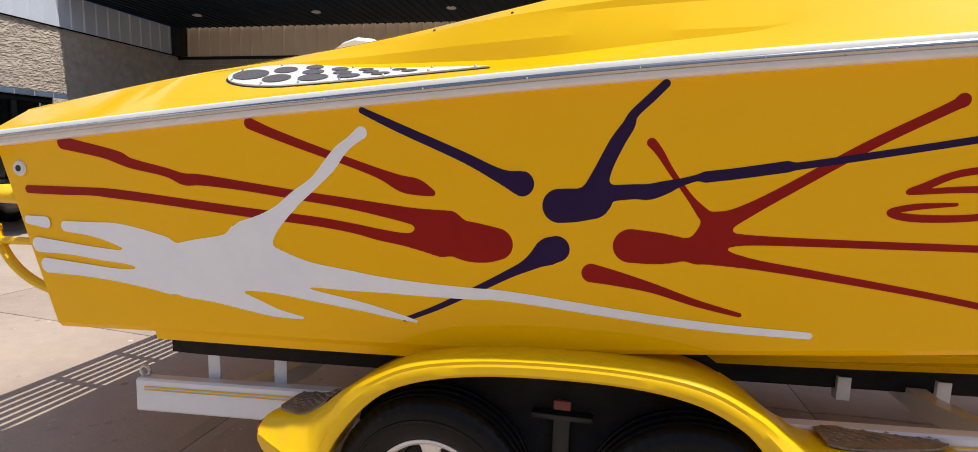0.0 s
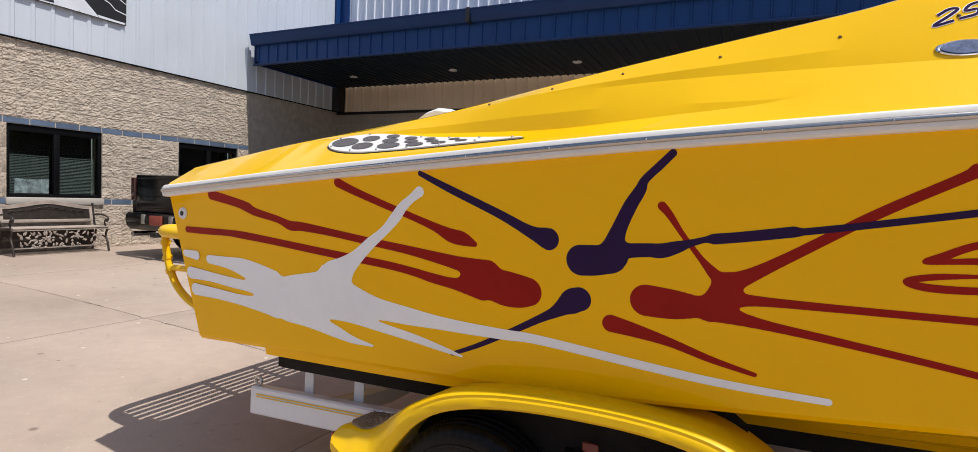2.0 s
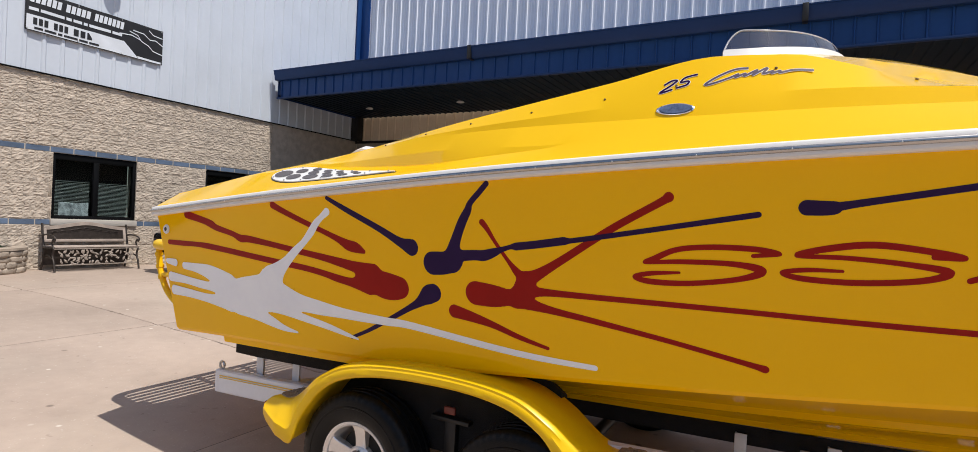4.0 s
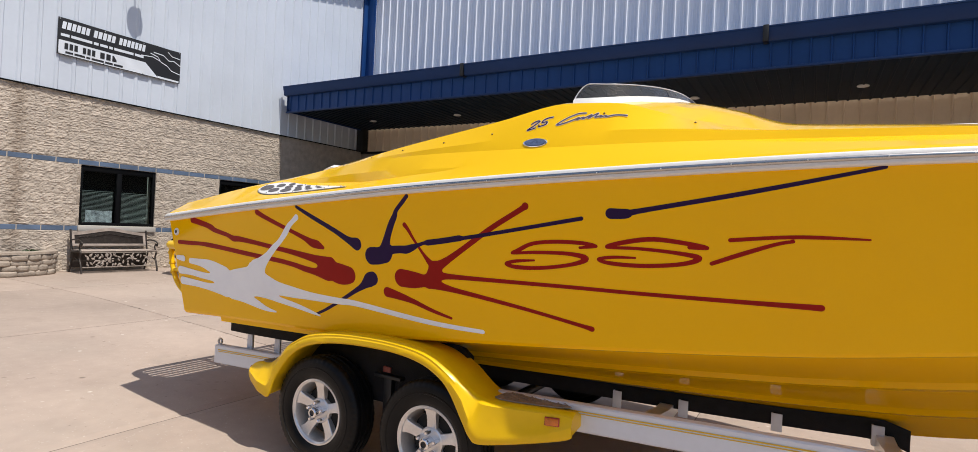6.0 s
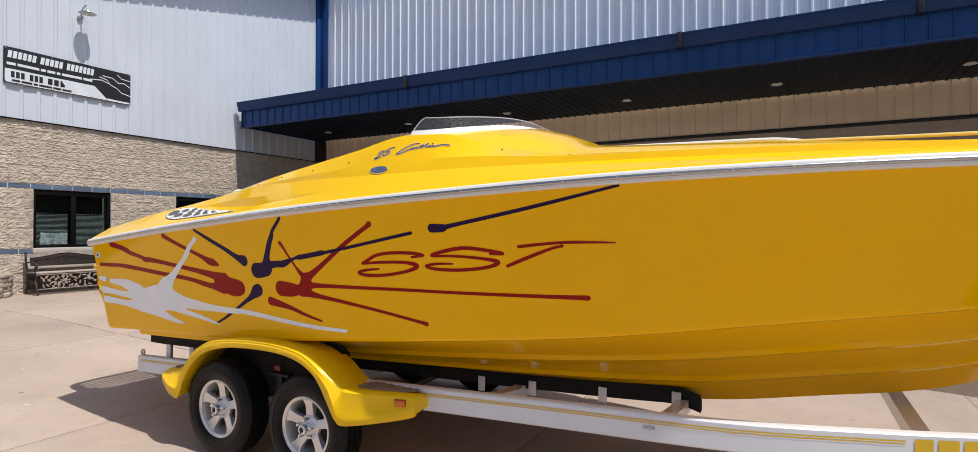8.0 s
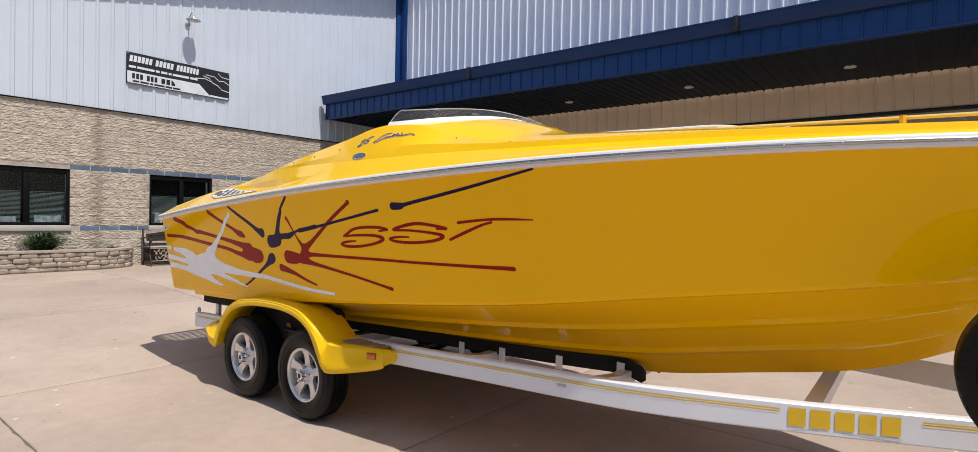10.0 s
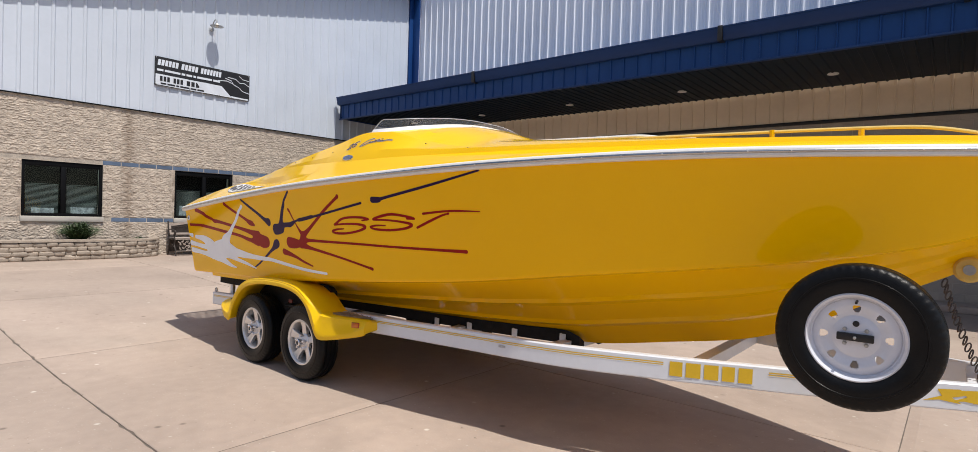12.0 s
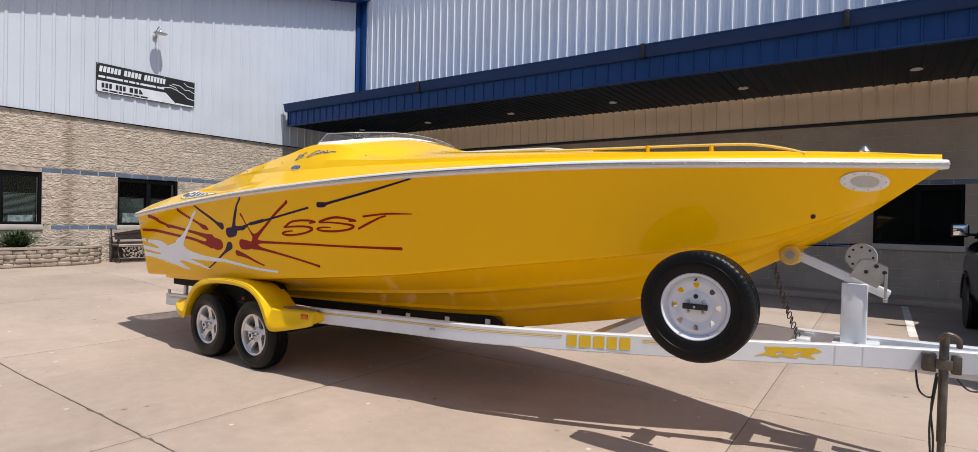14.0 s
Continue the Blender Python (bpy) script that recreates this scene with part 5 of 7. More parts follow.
def rail(s):
    bm = bmesh.new()
    xs = list(np.linspace(-1.92, 2.2, 12)) + list(np.linspace(2.35, 4.2, 20)) + list(np.linspace(4.4, 7.2, 12))
    rows = []
    e = 0.008
    for x in xs:
        y, z = float(rail_y(x)), float(rail_top(x))
        sec = [(0, -e), (e, 0), (RAIL_W - e, 0), (RAIL_W, -e), (RAIL_W, -RAIL_H + e), (RAIL_W - e, -RAIL_H), (e, -RAIL_H), (0, -RAIL_H + e)]
        rows.append([(x, mirrored(y + dy, s), z + dz) for dy, dz in sec])
    loft(bm, rows, closed=True, caps=True)
    r = tpart("side_rail", bm, TRAILERPAINT, "white enamelled steel side rail", 30)
    bm = bmesh.new()
    c = Vector((-1.90, mirrored(1.96, s), 0.545))
    tube(bm, [c + Vector((0.021 * math.cos(a), 0, 0.021 * math.sin(a))) for a in (2 * math.pi * k / 14 for k in range(15))], 0.008, 6, False)
    part("tie_ring", bm, DULLSTEEL, r)
    for off, wide in ((0.030, 0.007), (0.043, 0.005)):
        bm = bmesh.new()
        spans = ((-1.88, 3.50), (4.04, 4.25))
        for a, b in spans:
            xs2 = np.linspace(a, b, 40)
            loft(bm, [[(x, mirrored(float(rail_y(x)) - 0.0025, s), float(rail_top(x)) - off - d) for d in (0, wide)] for x in xs2])
        part("pinstripe", bm, GOLD, r, "thin yellow pinstripe", smooth=0)
    return r


rails = {s: rail(s) for s in (-1, 1)}


def rail_point(x, drop, lift=0.003, s=-1):
    return Vector((x, mirrored(float(rail_y(x)) - lift, s), float(rail_top(x)) - drop))


def rail_shape(outline, material, name, label="", lift=0.003, s=-1):
    """A flat decal on the outer face of a rail, from (along, drop) corners."""
    bm = bmesh.new()
    vs = [bm.verts.new(rail_point(x, d, lift, s)) for x, d in outline]
    bm.faces.new(vs)
    return part(name, bm, material, rails[s], label, smooth=0)


# the maker's mark, drawn as plain blocks
for s in (-1,):
    u = 3.535
    for w in (0.082, 0.090, 0.086, 0.076, 0.082):
        rail_shape([(u, 0.022), (u + w - 0.012, 0.022), (u + w - 0.012, 0.108), (u, 0.108)], GOLD, "mark_block", "yellow block of a painted mark")
        u += w + 0.006
    rail_shape([(3.54, 0.116), (3.97, 0.116), (3.97, 0.124), (3.54, 0.124)], mat("faint_grey_print", (0.58, 0.58, 0.60), 0.5), "mark_bar")
    # sweeping crest further forward, as plain wedges
    for a in (0.0, 0.10, 0.20):
        rail_shape([(4.78 + a, 0.035), (4.87 + a, 0.03), (4.91 + a, 0.055), (4.84 + a, 0.075), (4.88 + a, 0.105), (4.79 + a, 0.09), (4.72 + a, 0.10), (4.80 + a, 0.068)], GOLD, "crest_wedge", "yellow sweep of a painted crest")
    rail_shape([(2.39, 0.06), (2.45, 0.06), (2.45, 0.078), (2.39, 0.078)], mat("grey_tag", (0.45, 0.45, 0.45), 0.5, var=0.3, scale=60), "tag")
    for x in (5.18, 5.33):
        rail_shape([(x, 0.01), (x + 0.004, 0.01), (x + 0.004, 0.135), (x, 0.135)], mat("faint_weld", (0.58, 0.60, 0.63), 0.4), "weld_seam")

# cross members
for x, z in ((-1.55, 0.44), (-0.15, 0.50), (1.35, 0.58), (2.45, 0.63), (3.6, 0.66)):
    y0 = float(rail_y(x)) + RAIL_W
    bm = bmesh.new()
    a, b, v = y0, MID, 0.12
    ends = [(y0, z), (MID - 0.35, z - 0.09), (MID + 0.35, z - 0.09), (2 * MID - y0, z)]
    if x > 3:
        ends = [(y0, z), (2 * MID - y0, z)]
    loft(bm, [[(x - 0.04, y, zz - 0.04), (x + 0.04, y, zz - 0.04), (x + 0.04, y, zz + 0.04), (x - 0.04, y, zz + 0.04)] for y, zz in ends], closed=True, caps=True)
    tpart("cross_member", bm, TRAILERPAINT, "white cross member", 0)


def under(x, h):
    """The height of the hull's bottom at a half-breadth."""
    hc = float(chine_b(x)) - 0.07
    zc, zk = float(chine_z(x)) - 0.012, float(keel_z(x))
    return zc + (zk - zc) * (1 - h / hc)


def bunk(s, x0, x1, h0, h1, thick, posts):
    """A carpeted board under the hull on steel brackets."""
    bm = bmesh.new()
    rows = []
    for x in np.linspace(x0, x1, 40):
        t = (x - x0) / (x1 - x0)
        h = h0 + (h1 - h0) * t
        y = MID + s * h
        droop = 0.05 * max(0, (t - 0.96) / 0.04) ** 2
        out, inn = under(max(x, -1.6), h + 0.04) - 0.006 - droop, under(max(x, -1.6), h - 0.04) - 0.006 - droop
        rows.append([(x, y - s * 0.04, inn - thick), (x, y + s * 0.04, inn - thick), (x, y + s * 0.04, out), (x, y - s * 0.04, inn)])
    loft(bm, rows, closed=True, caps=True)
    b = tpart("bunk", bm, CARPET, "black carpeted bunk board under the hull")
    for x in posts:
        t = (x - x0) / (x1 - x0)
        h = h0 + (h1 - h0) * t + (0.055 if h0 < 0.5 else -0.03)
        y = MID + s * h
        z1 = under(max(x, -1.6), h) - 0.05
        z0 = min(0.30 + 0.05 * (x + 2) if h < 0.5 else float(rail_top(x)) - 0.14, z1 - 0.08)
        bm = boxes(((x - 0.028, min(y, y + s * 0.008), z0), (x + 0.028, max(y, y + s * 0.008), z1)), ((x - 0.028, min(y, y - s * 0.05), z0), (x - 0.021, max(y, y - s * 0.05), z1)), bevel=0.002)
        part("bunk_bracket", bm, TRAILERPAINT, b, "white angle bracket")


for s in (-1, 1):
    bunk(s, -1.74, 0.36, 0.98, 0.95, 0.085, (-1.60, -1.30, 0.28))
    bunk(s, -1.72, 2.56, 0.30, 0.16, 0.06, (1.05, 1.45, 1.95, 2.42))


def tyre_mesh(r=0.345, rim=0.205, w=0.205):
    """A road tyre about the y axis, with tread grooves and shoulder blocks."""
    bm = bmesh.new()
    n = 220
    hw = w / 2
    prof = [(rim, -hw * 0.80), (rim + 0.012, -hw * 0.90), (rim + 0.035, -hw * 0.99), (rim + 0.06, -hw), (rim + 0.068, -hw * 0.995), (rim + 0.070, -hw * 1.025), (rim + 0.077, -hw * 1.025), (rim + 0.079, -hw * 0.985), (r - 0.04, -hw * 0.97), (r - 0.017, -hw * 0.90), (r - 0.006, -hw * 0.80), (r, -hw * 0.66)]
    for c in (-0.42, 0.0, 0.42):
        prof += [(r, hw * (c - 0.09)), (r - 0.009, hw * (c - 0.065)), (r - 0.009, hw * (c + 0.065)), (r, hw * (c + 0.09))]
    prof += [(rr, -a) for rr, a in prof[11::-1]]
    m = len(prof)

    def notch(k, i):
        if k in (9, 10, m - 10, m - 11) and i % 4 == 0:
            return -0.006
        return 0.0
    lathe(bm, prof, n, "y", closed=True, wobble=notch)
    return bm


def alloy_wheel():
    """A five-spoke cast wheel; its face looks to -y."""
    bm = bmesh.new()
    lathe(bm, [(0.206, 0.075), (0.208, -0.075), (0.206, -0.086), (0.196, -0.088), (0.186, -0.078), (0.180, -0.05), (0.176, 0.075)], 64, "y", closed=True)
    for k in range(5):
        a = 2 * math.pi * k / 5 + math.pi / 2
        m = Matrix.Rotation(-a, 4, "Y")
        rows = []
        for r, w, d in ((0.045, 0.034, -0.046), (0.075, 0.031, -0.046), (0.11, 0.030, -0.050), (0.14, 0.031, -0.056), (0.165, 0.036, -0.062), (0.186, 0.050, -0.070)):
            rows.append([m @ Vector((r, d + 0.045, -w * 0.8)), m @ Vector((r, d + 0.004, -w)), m @ Vector((r, d, -w * 0.90)), m @ Vector((r, d, w * 0.90)), m @ Vector((r, d + 0.004, w)), m @ Vector((r, d + 0.045, w * 0.8))])
        loft(bm, rows, closed=True, caps=True)
    lathe(bm, [(0.080, -0.02), (0.080, -0.044), (0.072, -0.052), (0.05, -0.054)], 40, "y")
    return bm


def spare_wheel_mesh():
    """A white steel wheel with eight windows round its disc."""
    bm = bmesh.new()
    lathe(bm, [(0.204, 0.075), (0.206, -0.072), (0.210, -0.084), (0.202, -0.090), (0.192, -0.082), (0.188, -0.066), (0.186, -0.050), (0.180, -0.046), (0.176, -0.052), (0.176, 0.075)], 64, "y", closed=True)
    n = 208
    dish = smooth_curve([0.06, 0.085, 0.100, 0.118, 0.132, 0.150, 0.160, 0.178], [-0.056, -0.050, -0.042, -0.046, -0.052, -0.057, -0.056, -0.050])
    radii = [0.178, 0.170, 0.164, 0.158, 0.155] + [0.152 - 0.0028 * k for k in range(15)] + [0.106, 0.100, 0.092, 0.085, 0.072, 0.060]
    vs = [[bm.verts.new((r * math.cos(2 * math.pi * i / n), float(dish(r)), r * math.sin(2 * math.pi * i / n))) for i in range(n)] for r in radii]
    for k in range(len(vs) - 1):
        r = (radii[k] + radii[k + 1]) / 2
        for i in range(n):
            j = (i + 1) % n
            off = ((i + 0.5) / n * 8 + 0.5) % 1.0 - 0.5
            across = abs(off) * 2 * math.pi / 8 * r
            wide = 0.009 + 0.011 * (r - 0.114) / 0.034
            hole = abs(r - 0.132) < 0.0175 and (across / wide) ** 3 + (abs(r - 0.132) / 0.017) ** 4 < 1
            if not hole:
                bm.faces.new((vs[k][i], vs[k][j], vs[k + 1][j], vs[k + 1][i]))
    bm.faces.new(vs[-1])
    ext = bmesh.ops.extrude_face_region(bm, geom=[f for f in bm.faces if all(-0.06 < v.co.y < -0.041 and v.co.x ** 2 + v.co.z ** 2 < 0.1782 ** 2 for v in f.verts)])
    bmesh.ops.translate(bm, vec=(0, 0.005, 0), verts=[v for v in ext["geom"] if isinstance(v, bmesh.types.BMVert)])
    return bm


def road_wheel(x, s, z):
    """A trailer wheel with tyre, hub, lug nuts and the drum behind it."""
    y = mirrored(1.80, s)
    wheel = tpart("wheel", alloy_wheel(), ALLOY, "five-spoke cast alloy wheel", 30)
    m = Matrix.Translation((x, y, z)) @ (Matrix.Identity(4) if s < 0 else Matrix.Rotation(math.pi, 4, "Z"))
    wheel.matrix_basis = m
    part("tyre", tyre_mesh(), RUBBER, wheel, "black treaded trailer tyre", 40)
    bm = bmesh.new()
    lathe(bm, [(0.032, -0.05), (0.032, -0.112), (0.027, -0.118), (0.019, -0.116), (0.017, -0.095)], 20, "y")
    hub = part("hub_cap", bm, CHROME, wheel)
    bm = bmesh.new()
    lathe(bm, [(0.018, -0.09), (0.018, -0.108), (0.010, -0.110)], 16, "y")
    part("hub_plug", bm, DARK, hub)
    for k in range(5):
        a = 2 * math.pi * k / 5 + 0.3
        bm = bmesh.new()
        lathe(bm, [(0.013, -0.05), (0.013, -0.096), (0.008, -0.103)], 6, "y", (0.058 * math.cos(a), 0, 0.058 * math.sin(a)))
        part("lug_nut", bm, CHROME, wheel)
    # wide drum kept near black so the spoke openings look shaded
    bm = bmesh.new()
    lathe(bm, [(0.152, 0.05), (0.152, 0.0), (0.12, -0.01), (0.05, -0.02)], 32, "y")
    part("brake_drum", bm, mat("black_drum", (0.02, 0.018, 0.016), 0.7, 0.2, var=0.4, scale=20), wheel)


for s in (-1, 1):
    for x, z in ((-0.584, 0.331), (0.275, 0.338)):
        road_wheel(x, s, z)
for x in (-0.584, 0.275):
    bm = bmesh.new()
    tube(bm, [(x, 1.86, 0.335), (x, 2 * MID - 1.86, 0.335)], 0.035, 12)
    tpart("axle", bm, DARK, "black steel axle tube")


def fender(s):
    """Moulded tandem fender: a rolled arch with a stepped tread at each end."""
    top = arc([(-1.208, 0, 0.515), (-1.195, 0, 0.540), (-1.14, 0, 0.553), (-1.05, 0, 0.562), (-0.985, 0, 0.597), (-0.91, 0, 0.66), (-0.79, 0, 0.745), (-0.62, 0, 0.825), (-0.35, 0, 0.868),
               (0.0, 0, 0.878), (0.26, 0, 0.85), (0.42, 0, 0.775), (0.51, 0, 0.708), (0.58, 0, 0.664), (0.65, 0, 0.650), (0.74, 0, 0.648), (0.85, 0, 0.647), (0.96, 0, 0.646),
               (1.035, 0, 0.645), (1.070, 0, 0.642), (1.082, 0, 0.633)], 5)
    low = arc([(-1.205, 0, 0.452), (-1.185, 0, 0.424), (-1.12, 0, 0.396), (-1.04, 0, 0.370), (-0.968, 0, 0.366), (-0.90, 0, 0.51), (-0.765, 0, 0.675), (-0.603, 0, 0.757), (-0.345, 0, 0.802),
               (0.0, 0, 0.812), (0.225, 0, 0.785), (0.365, 0, 0.725), (0.44, 0, 0.655), (0.515, 0, 0.54), (0.572, 0, 0.452), (0.612, 0, 0.420), (0.74, 0, 0.437), (0.88, 0, 0.466),
               (0.99, 0, 0.492), (1.06, 0, 0.513), (1.084, 0, 0.528)], 5)

    def face_y(x):
        return 1.655 + 0.28 * max(x - 0.60, 0) + 0.30 * max(-1.08 - x, 0)
    bm = bmesh.new()
    rows = []
    for u, v in zip(top, low):
        d = u - v
        up = d.normalized()
        y = face_y((u.x + v.x) / 2)
        back = 0.075 * min(max((d.length - 0.075) / 0.09, 0.0), 1.0) * (1 - (0.40 if u.x < 0 else 0.75) * min(max((abs(u.x + 0.06) - 0.56) / 0.14, 0.0), 1.0))
        crown = v + up * min(0.062 + (0.14 if u.x < 0 else 0.0) * max(d.length - 0.11, 0.0), d.length * 0.55)
        yt = y + back
        sec = [(2.00, u - up * 0.030), (1.88, u - up * 0.016), (yt + 0.07, u - up * 0.002), (yt + 0.040, u), (yt + 0.020, u - up * 0.006), (yt + 0.006, u - up * min(0.018, d.length * 0.2)),
               (y + 0.006 + back * 0.25, crown + up * d.length * 0.10), (y + 0.001, crown), (y, v + up * min(0.02, d.length * 0.2)), (y + 0.006, v + up * 0.004), (y + 0.014, v),
               (y + 0.022, v + up * 0.012), (1.97, u - up * (0.05 + max(d.length - 0.075, 0.0) * 0.85))]
        rows.append([(p.x, mirrored(py, s), p.z) for py, p in sec])
    loft(bm, rows, closed=True, caps=True)
    f = tpart("fender", bm, FENDERCOAT, "yellow moulded tandem fender with a step at each end", 34)
    # black sheet between the wheels and the rail
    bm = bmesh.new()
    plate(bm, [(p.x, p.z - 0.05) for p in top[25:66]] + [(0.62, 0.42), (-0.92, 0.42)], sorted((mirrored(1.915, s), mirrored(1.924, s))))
    part("inner_guard", bm, CARPET, f, "black sheet inside the fender", 0)
    # step treads with raised lozenges
    for a, b in ((0.645, 1.035), (-1.185, -0.975)):
        bm = bmesh.new()
        line = [p for p in top if a <= p.x <= b]
        n = len(line)
        rows = []
        for k, p in enumerate(line):
            inset = 0.045 * (1 - math.sin(math.pi * (k + 0.5) / n)) ** 2
            y0, y1 = face_y(p.x) + 0.080 + inset, 1.955 - inset
            rows.append([(p.x, mirrored(y, s), p.z + dz) for y, dz in ((y0, 0.0), (y0 + 0.004, 0.005), (y1, -0.003), (y1 + 0.004, -0.008))])
        loft(bm, rows)
        for k, p in enumerate(line[2:-2]):
            for m in range(7):
                y = face_y(p.x) + 0.145 + 0.035 * m + (0.017 if k % 2 else 0)
                if y > 1.93:
                    continue
                r = 0.011
                t = p.z + 0.004 - 0.008 * m / 7
                q = [bm.verts.new((p.x + dx * r, mirrored(y + dy * 0.0035, s), t)) for dx, dy in ((-1, 0), (0, -1), (1, 0), (0, 1))]
                apex = bm.verts.new((p.x, mirrored(y, s), t + 0.004))
                for g in range(4):
                    bm.faces.new((q[g], q[(g + 1) % 4], apex))
        part("tread_plate", bm, TREAD, f, "worn diamond-pattern step tread", smooth=0)
    y = mirrored(face_y(0.985) + 0.012, s)
    bm = bmesh.new()
    box(bm, (0.951, y - 0.010, 0.578), (1.019, y + 0.012, 0.614), 0.006, turn=Matrix.Rotation(radians(-15.6 * s), 4, "Z"))
    marker = part("side_marker", bm, AMBER, f, "amber side marker lamp")
    bm = bmesh.new()
    box(bm, (0.947, y - 0.004, 0.574), (1.023, y + 0.014, 0.618), 0.004, turn=Matrix.Rotation(radians(-15.6 * s), 4, "Z"))
    part("lamp_base", bm, REDLENS, marker)
    y0 = mirrored(1.765, s)
    bm = bmesh.new()
    box(bm, (-1.222, y0 - 0.055, 0.465), (-1.18, y0 + 0.02, 0.520), 0.012)
    part("tail_marker", bm, REDLENS, f, "red tail lamp")
    return f


for s in (-1, 1):
    fender(s)
    y = mirrored(1.90, s)
    # hanger given black in place of light grey, for the fender's shade
    bm = boxes(((-0.185, y - 0.02, 0.30), (-0.125, y + 0.02, 0.60)), ((-0.26, y - 0.03, 0.585), (-0.05, y + 0.03, 0.605)), bevel=0.004)
    hanger = tpart("spring_hanger", bm, DARK, "steel spring hanger, darkened for the shade under the fender")
    bm = boxes(((-0.185, y - 0.035, 0.625), (-0.125, y - 0.02, 0.66)), bevel=0.004)
    part("reflector", bm, mat("dull_red_reflector", (0.16, 0.03, 0.02), 0.4), hanger)
    bm = bmesh.new()
    for x in (-0.584, 0.275):
        rows = [[(x + u, y + 0.03, 0.40 + 0.0 - 0.09 * (abs(u) / 0.4) ** 2 * -1 + dz) for u in np.linspace(-0.4, 0.4, 9)] for dz in (0, 0.02)]
        loft(bm, rows + [[(px, py + 0.05, pz) for px, py, pz in rows[1]], [(px, py + 0.05, pz) for px, py, pz in rows[0]]])
    tpart("leaf_spring", bm, DARK, "black leaf springs")

# spare wheel on its bracket
SPARE = (4.517, 2.085, 1.03)
spare = thing("spare_wheel", "spare tyre on a white steel rim, bolted to the trailer", "wheel", at=SPARE)
disc = part("rim", spare_wheel_mesh(), WHEELWHITE, spare, "white pressed steel rim", 30)
part("tyre", tyre_mesh(), RUBBER, spare, "black treaded tyre", 40)
bm = boxes(((-0.075, -0.082, -0.018), (0.075, -0.066, 0.018)), bevel=0.004)
part("clamp_bar", bm, DARK, spare, "black clamp bar")
bm = bmesh.new()
lathe(bm, [(0.007, -0.07), (0.007, -0.098), (0.004, -0.10)], 8, "y")
part("clamp_bolt", bm, DULLSTEEL, spare)
bm = bmesh.new()
tube(bm, [(0.0, -0.04, 0.172), (0.0, -0.085, 0.163)], 0.006, 6)
part("valve", bm, DARK, spare)
bm = bmesh.new()
lathe(bm, [(0.014, -0.053), (0.014, -0.060), (0.009, -0.061)], 12, "y", (0, 0, 0.062))
part("lock_hole", bm, DARK, spare)
for k in range(4):
    a = math.pi / 4 + k * math.pi / 2
    bm = bmesh.new()
    lathe(bm, [(0.010, -0.053), (0.010, -0.062), (0.006, -0.066)], 6, "y", (0.062 * math.cos(a), 0, 0.048 * math.sin(a)))
    part("stud_hole", bm, DULLSTEEL, spare)
bm = boxes(((4.40, 2.20, 0.90), (4.52, 2.46, 0.96)), ((4.42, 2.205, 0.78), (4.50, 2.235, 1.12)), ((4.40, 2.43, 0.70), (4.52, 2.49, 0.96)), bevel=0.006)
tpart("spare_carrier", bm, TRAILERPAINT, "white spare-wheel carrier arm")

# winch stand
bm = bmesh.new()
box(bm, (5.195, MID - 0.07, 0.78), (5.345, MID + 0.07, 1.20), 0.01)
stand = tpart("winch_post", bm, TRAILERPAINT, "white winch post")
bm = bmesh.new()
d = Vector((5.46 - 4.93, 0, 1.135 - 1.365))
ang = math.atan2(d.z, d.x)
box(bm, (-d.length / 2, -0.05, -0.030), (d.length / 2, 0.05, 0.030), 0.006)
bmesh.ops.transform(bm, matrix=Matrix.Translation((5.195, MID, 1.25)) @ Matrix.Rotation(-ang, 4, "Y"), verts=bm.verts)
part("winch_arm", bm, TRAILERPAINT, stand, "white sloping winch arm")
bm = bmesh.new()
lathe(bm, [(0.03, -0.11), (0.058, -0.11), (0.070, -0.095), (0.062, -0.06), (0.045, -0.02), (0.045, 0.02), (0.062, 0.06), (0.070, 0.095), (0.058, 0.11), (0.03, 0.11)], 40, "y", (4.885, MID, 1.368))
roller = part("bow_roller", bm, ROLLER, stand, "translucent amber bow roller", 40)
bm = bmesh.new()
lathe(bm, [(0.028, -0.135), (0.028, 0.135)], 16, "y", (4.885, MID, 1.368))
part("roller_pin", bm, DULLSTEEL, roller)
bm = bmesh.new()
for y in (MID - 0.06, MID + 0.06):
    lathe(bm, [(0.088, y - 0.004), (0.092, y), (0.088, y + 0.004)], 40, "y", (5.300, 0, 1.378))
lathe(bm, [(0.05, MID - 0.06), (0.05, MID + 0.06)], 24, "y", (5.300, 0, 1.378))
winch = part("winch_drum", bm, DULLSTEEL, stand, "dull steel winch drum")
for k in range(8):
    a = 2 * math.pi * k / 8
    bm = bmesh.new()
    lathe(bm, [(0.008, MID - 0.064), (0.008, MID - 0.066), (0.004, MID - 0.0662)], 10, "y", (5.30 + 0.066 * math.cos(a), 0, 1.378 + 0.066 * math.sin(a)))
    part("drum_hole", bm, DARK, winch)
for y in (MID - 0.085, MID + 0.079):
    bm = bmesh.new()
    outline = [(-0.065, -0.095), (0.105, -0.10), (0.125, 0.0), (0.105, 0.045), (0.0, 0.055), (-0.05, 0.03)]
    plate(bm, outline, (y, y + 0.006))
    bmesh.ops.transform(bm, matrix=Matrix.Translation((5.335, 0, 1.315)) @ Matrix.Rotation(-ang, 4, "Y"), verts=bm.verts)
    part("winch_cheek", bm, DULLSTEEL, stand, "zinc-plated winch cheek plate")
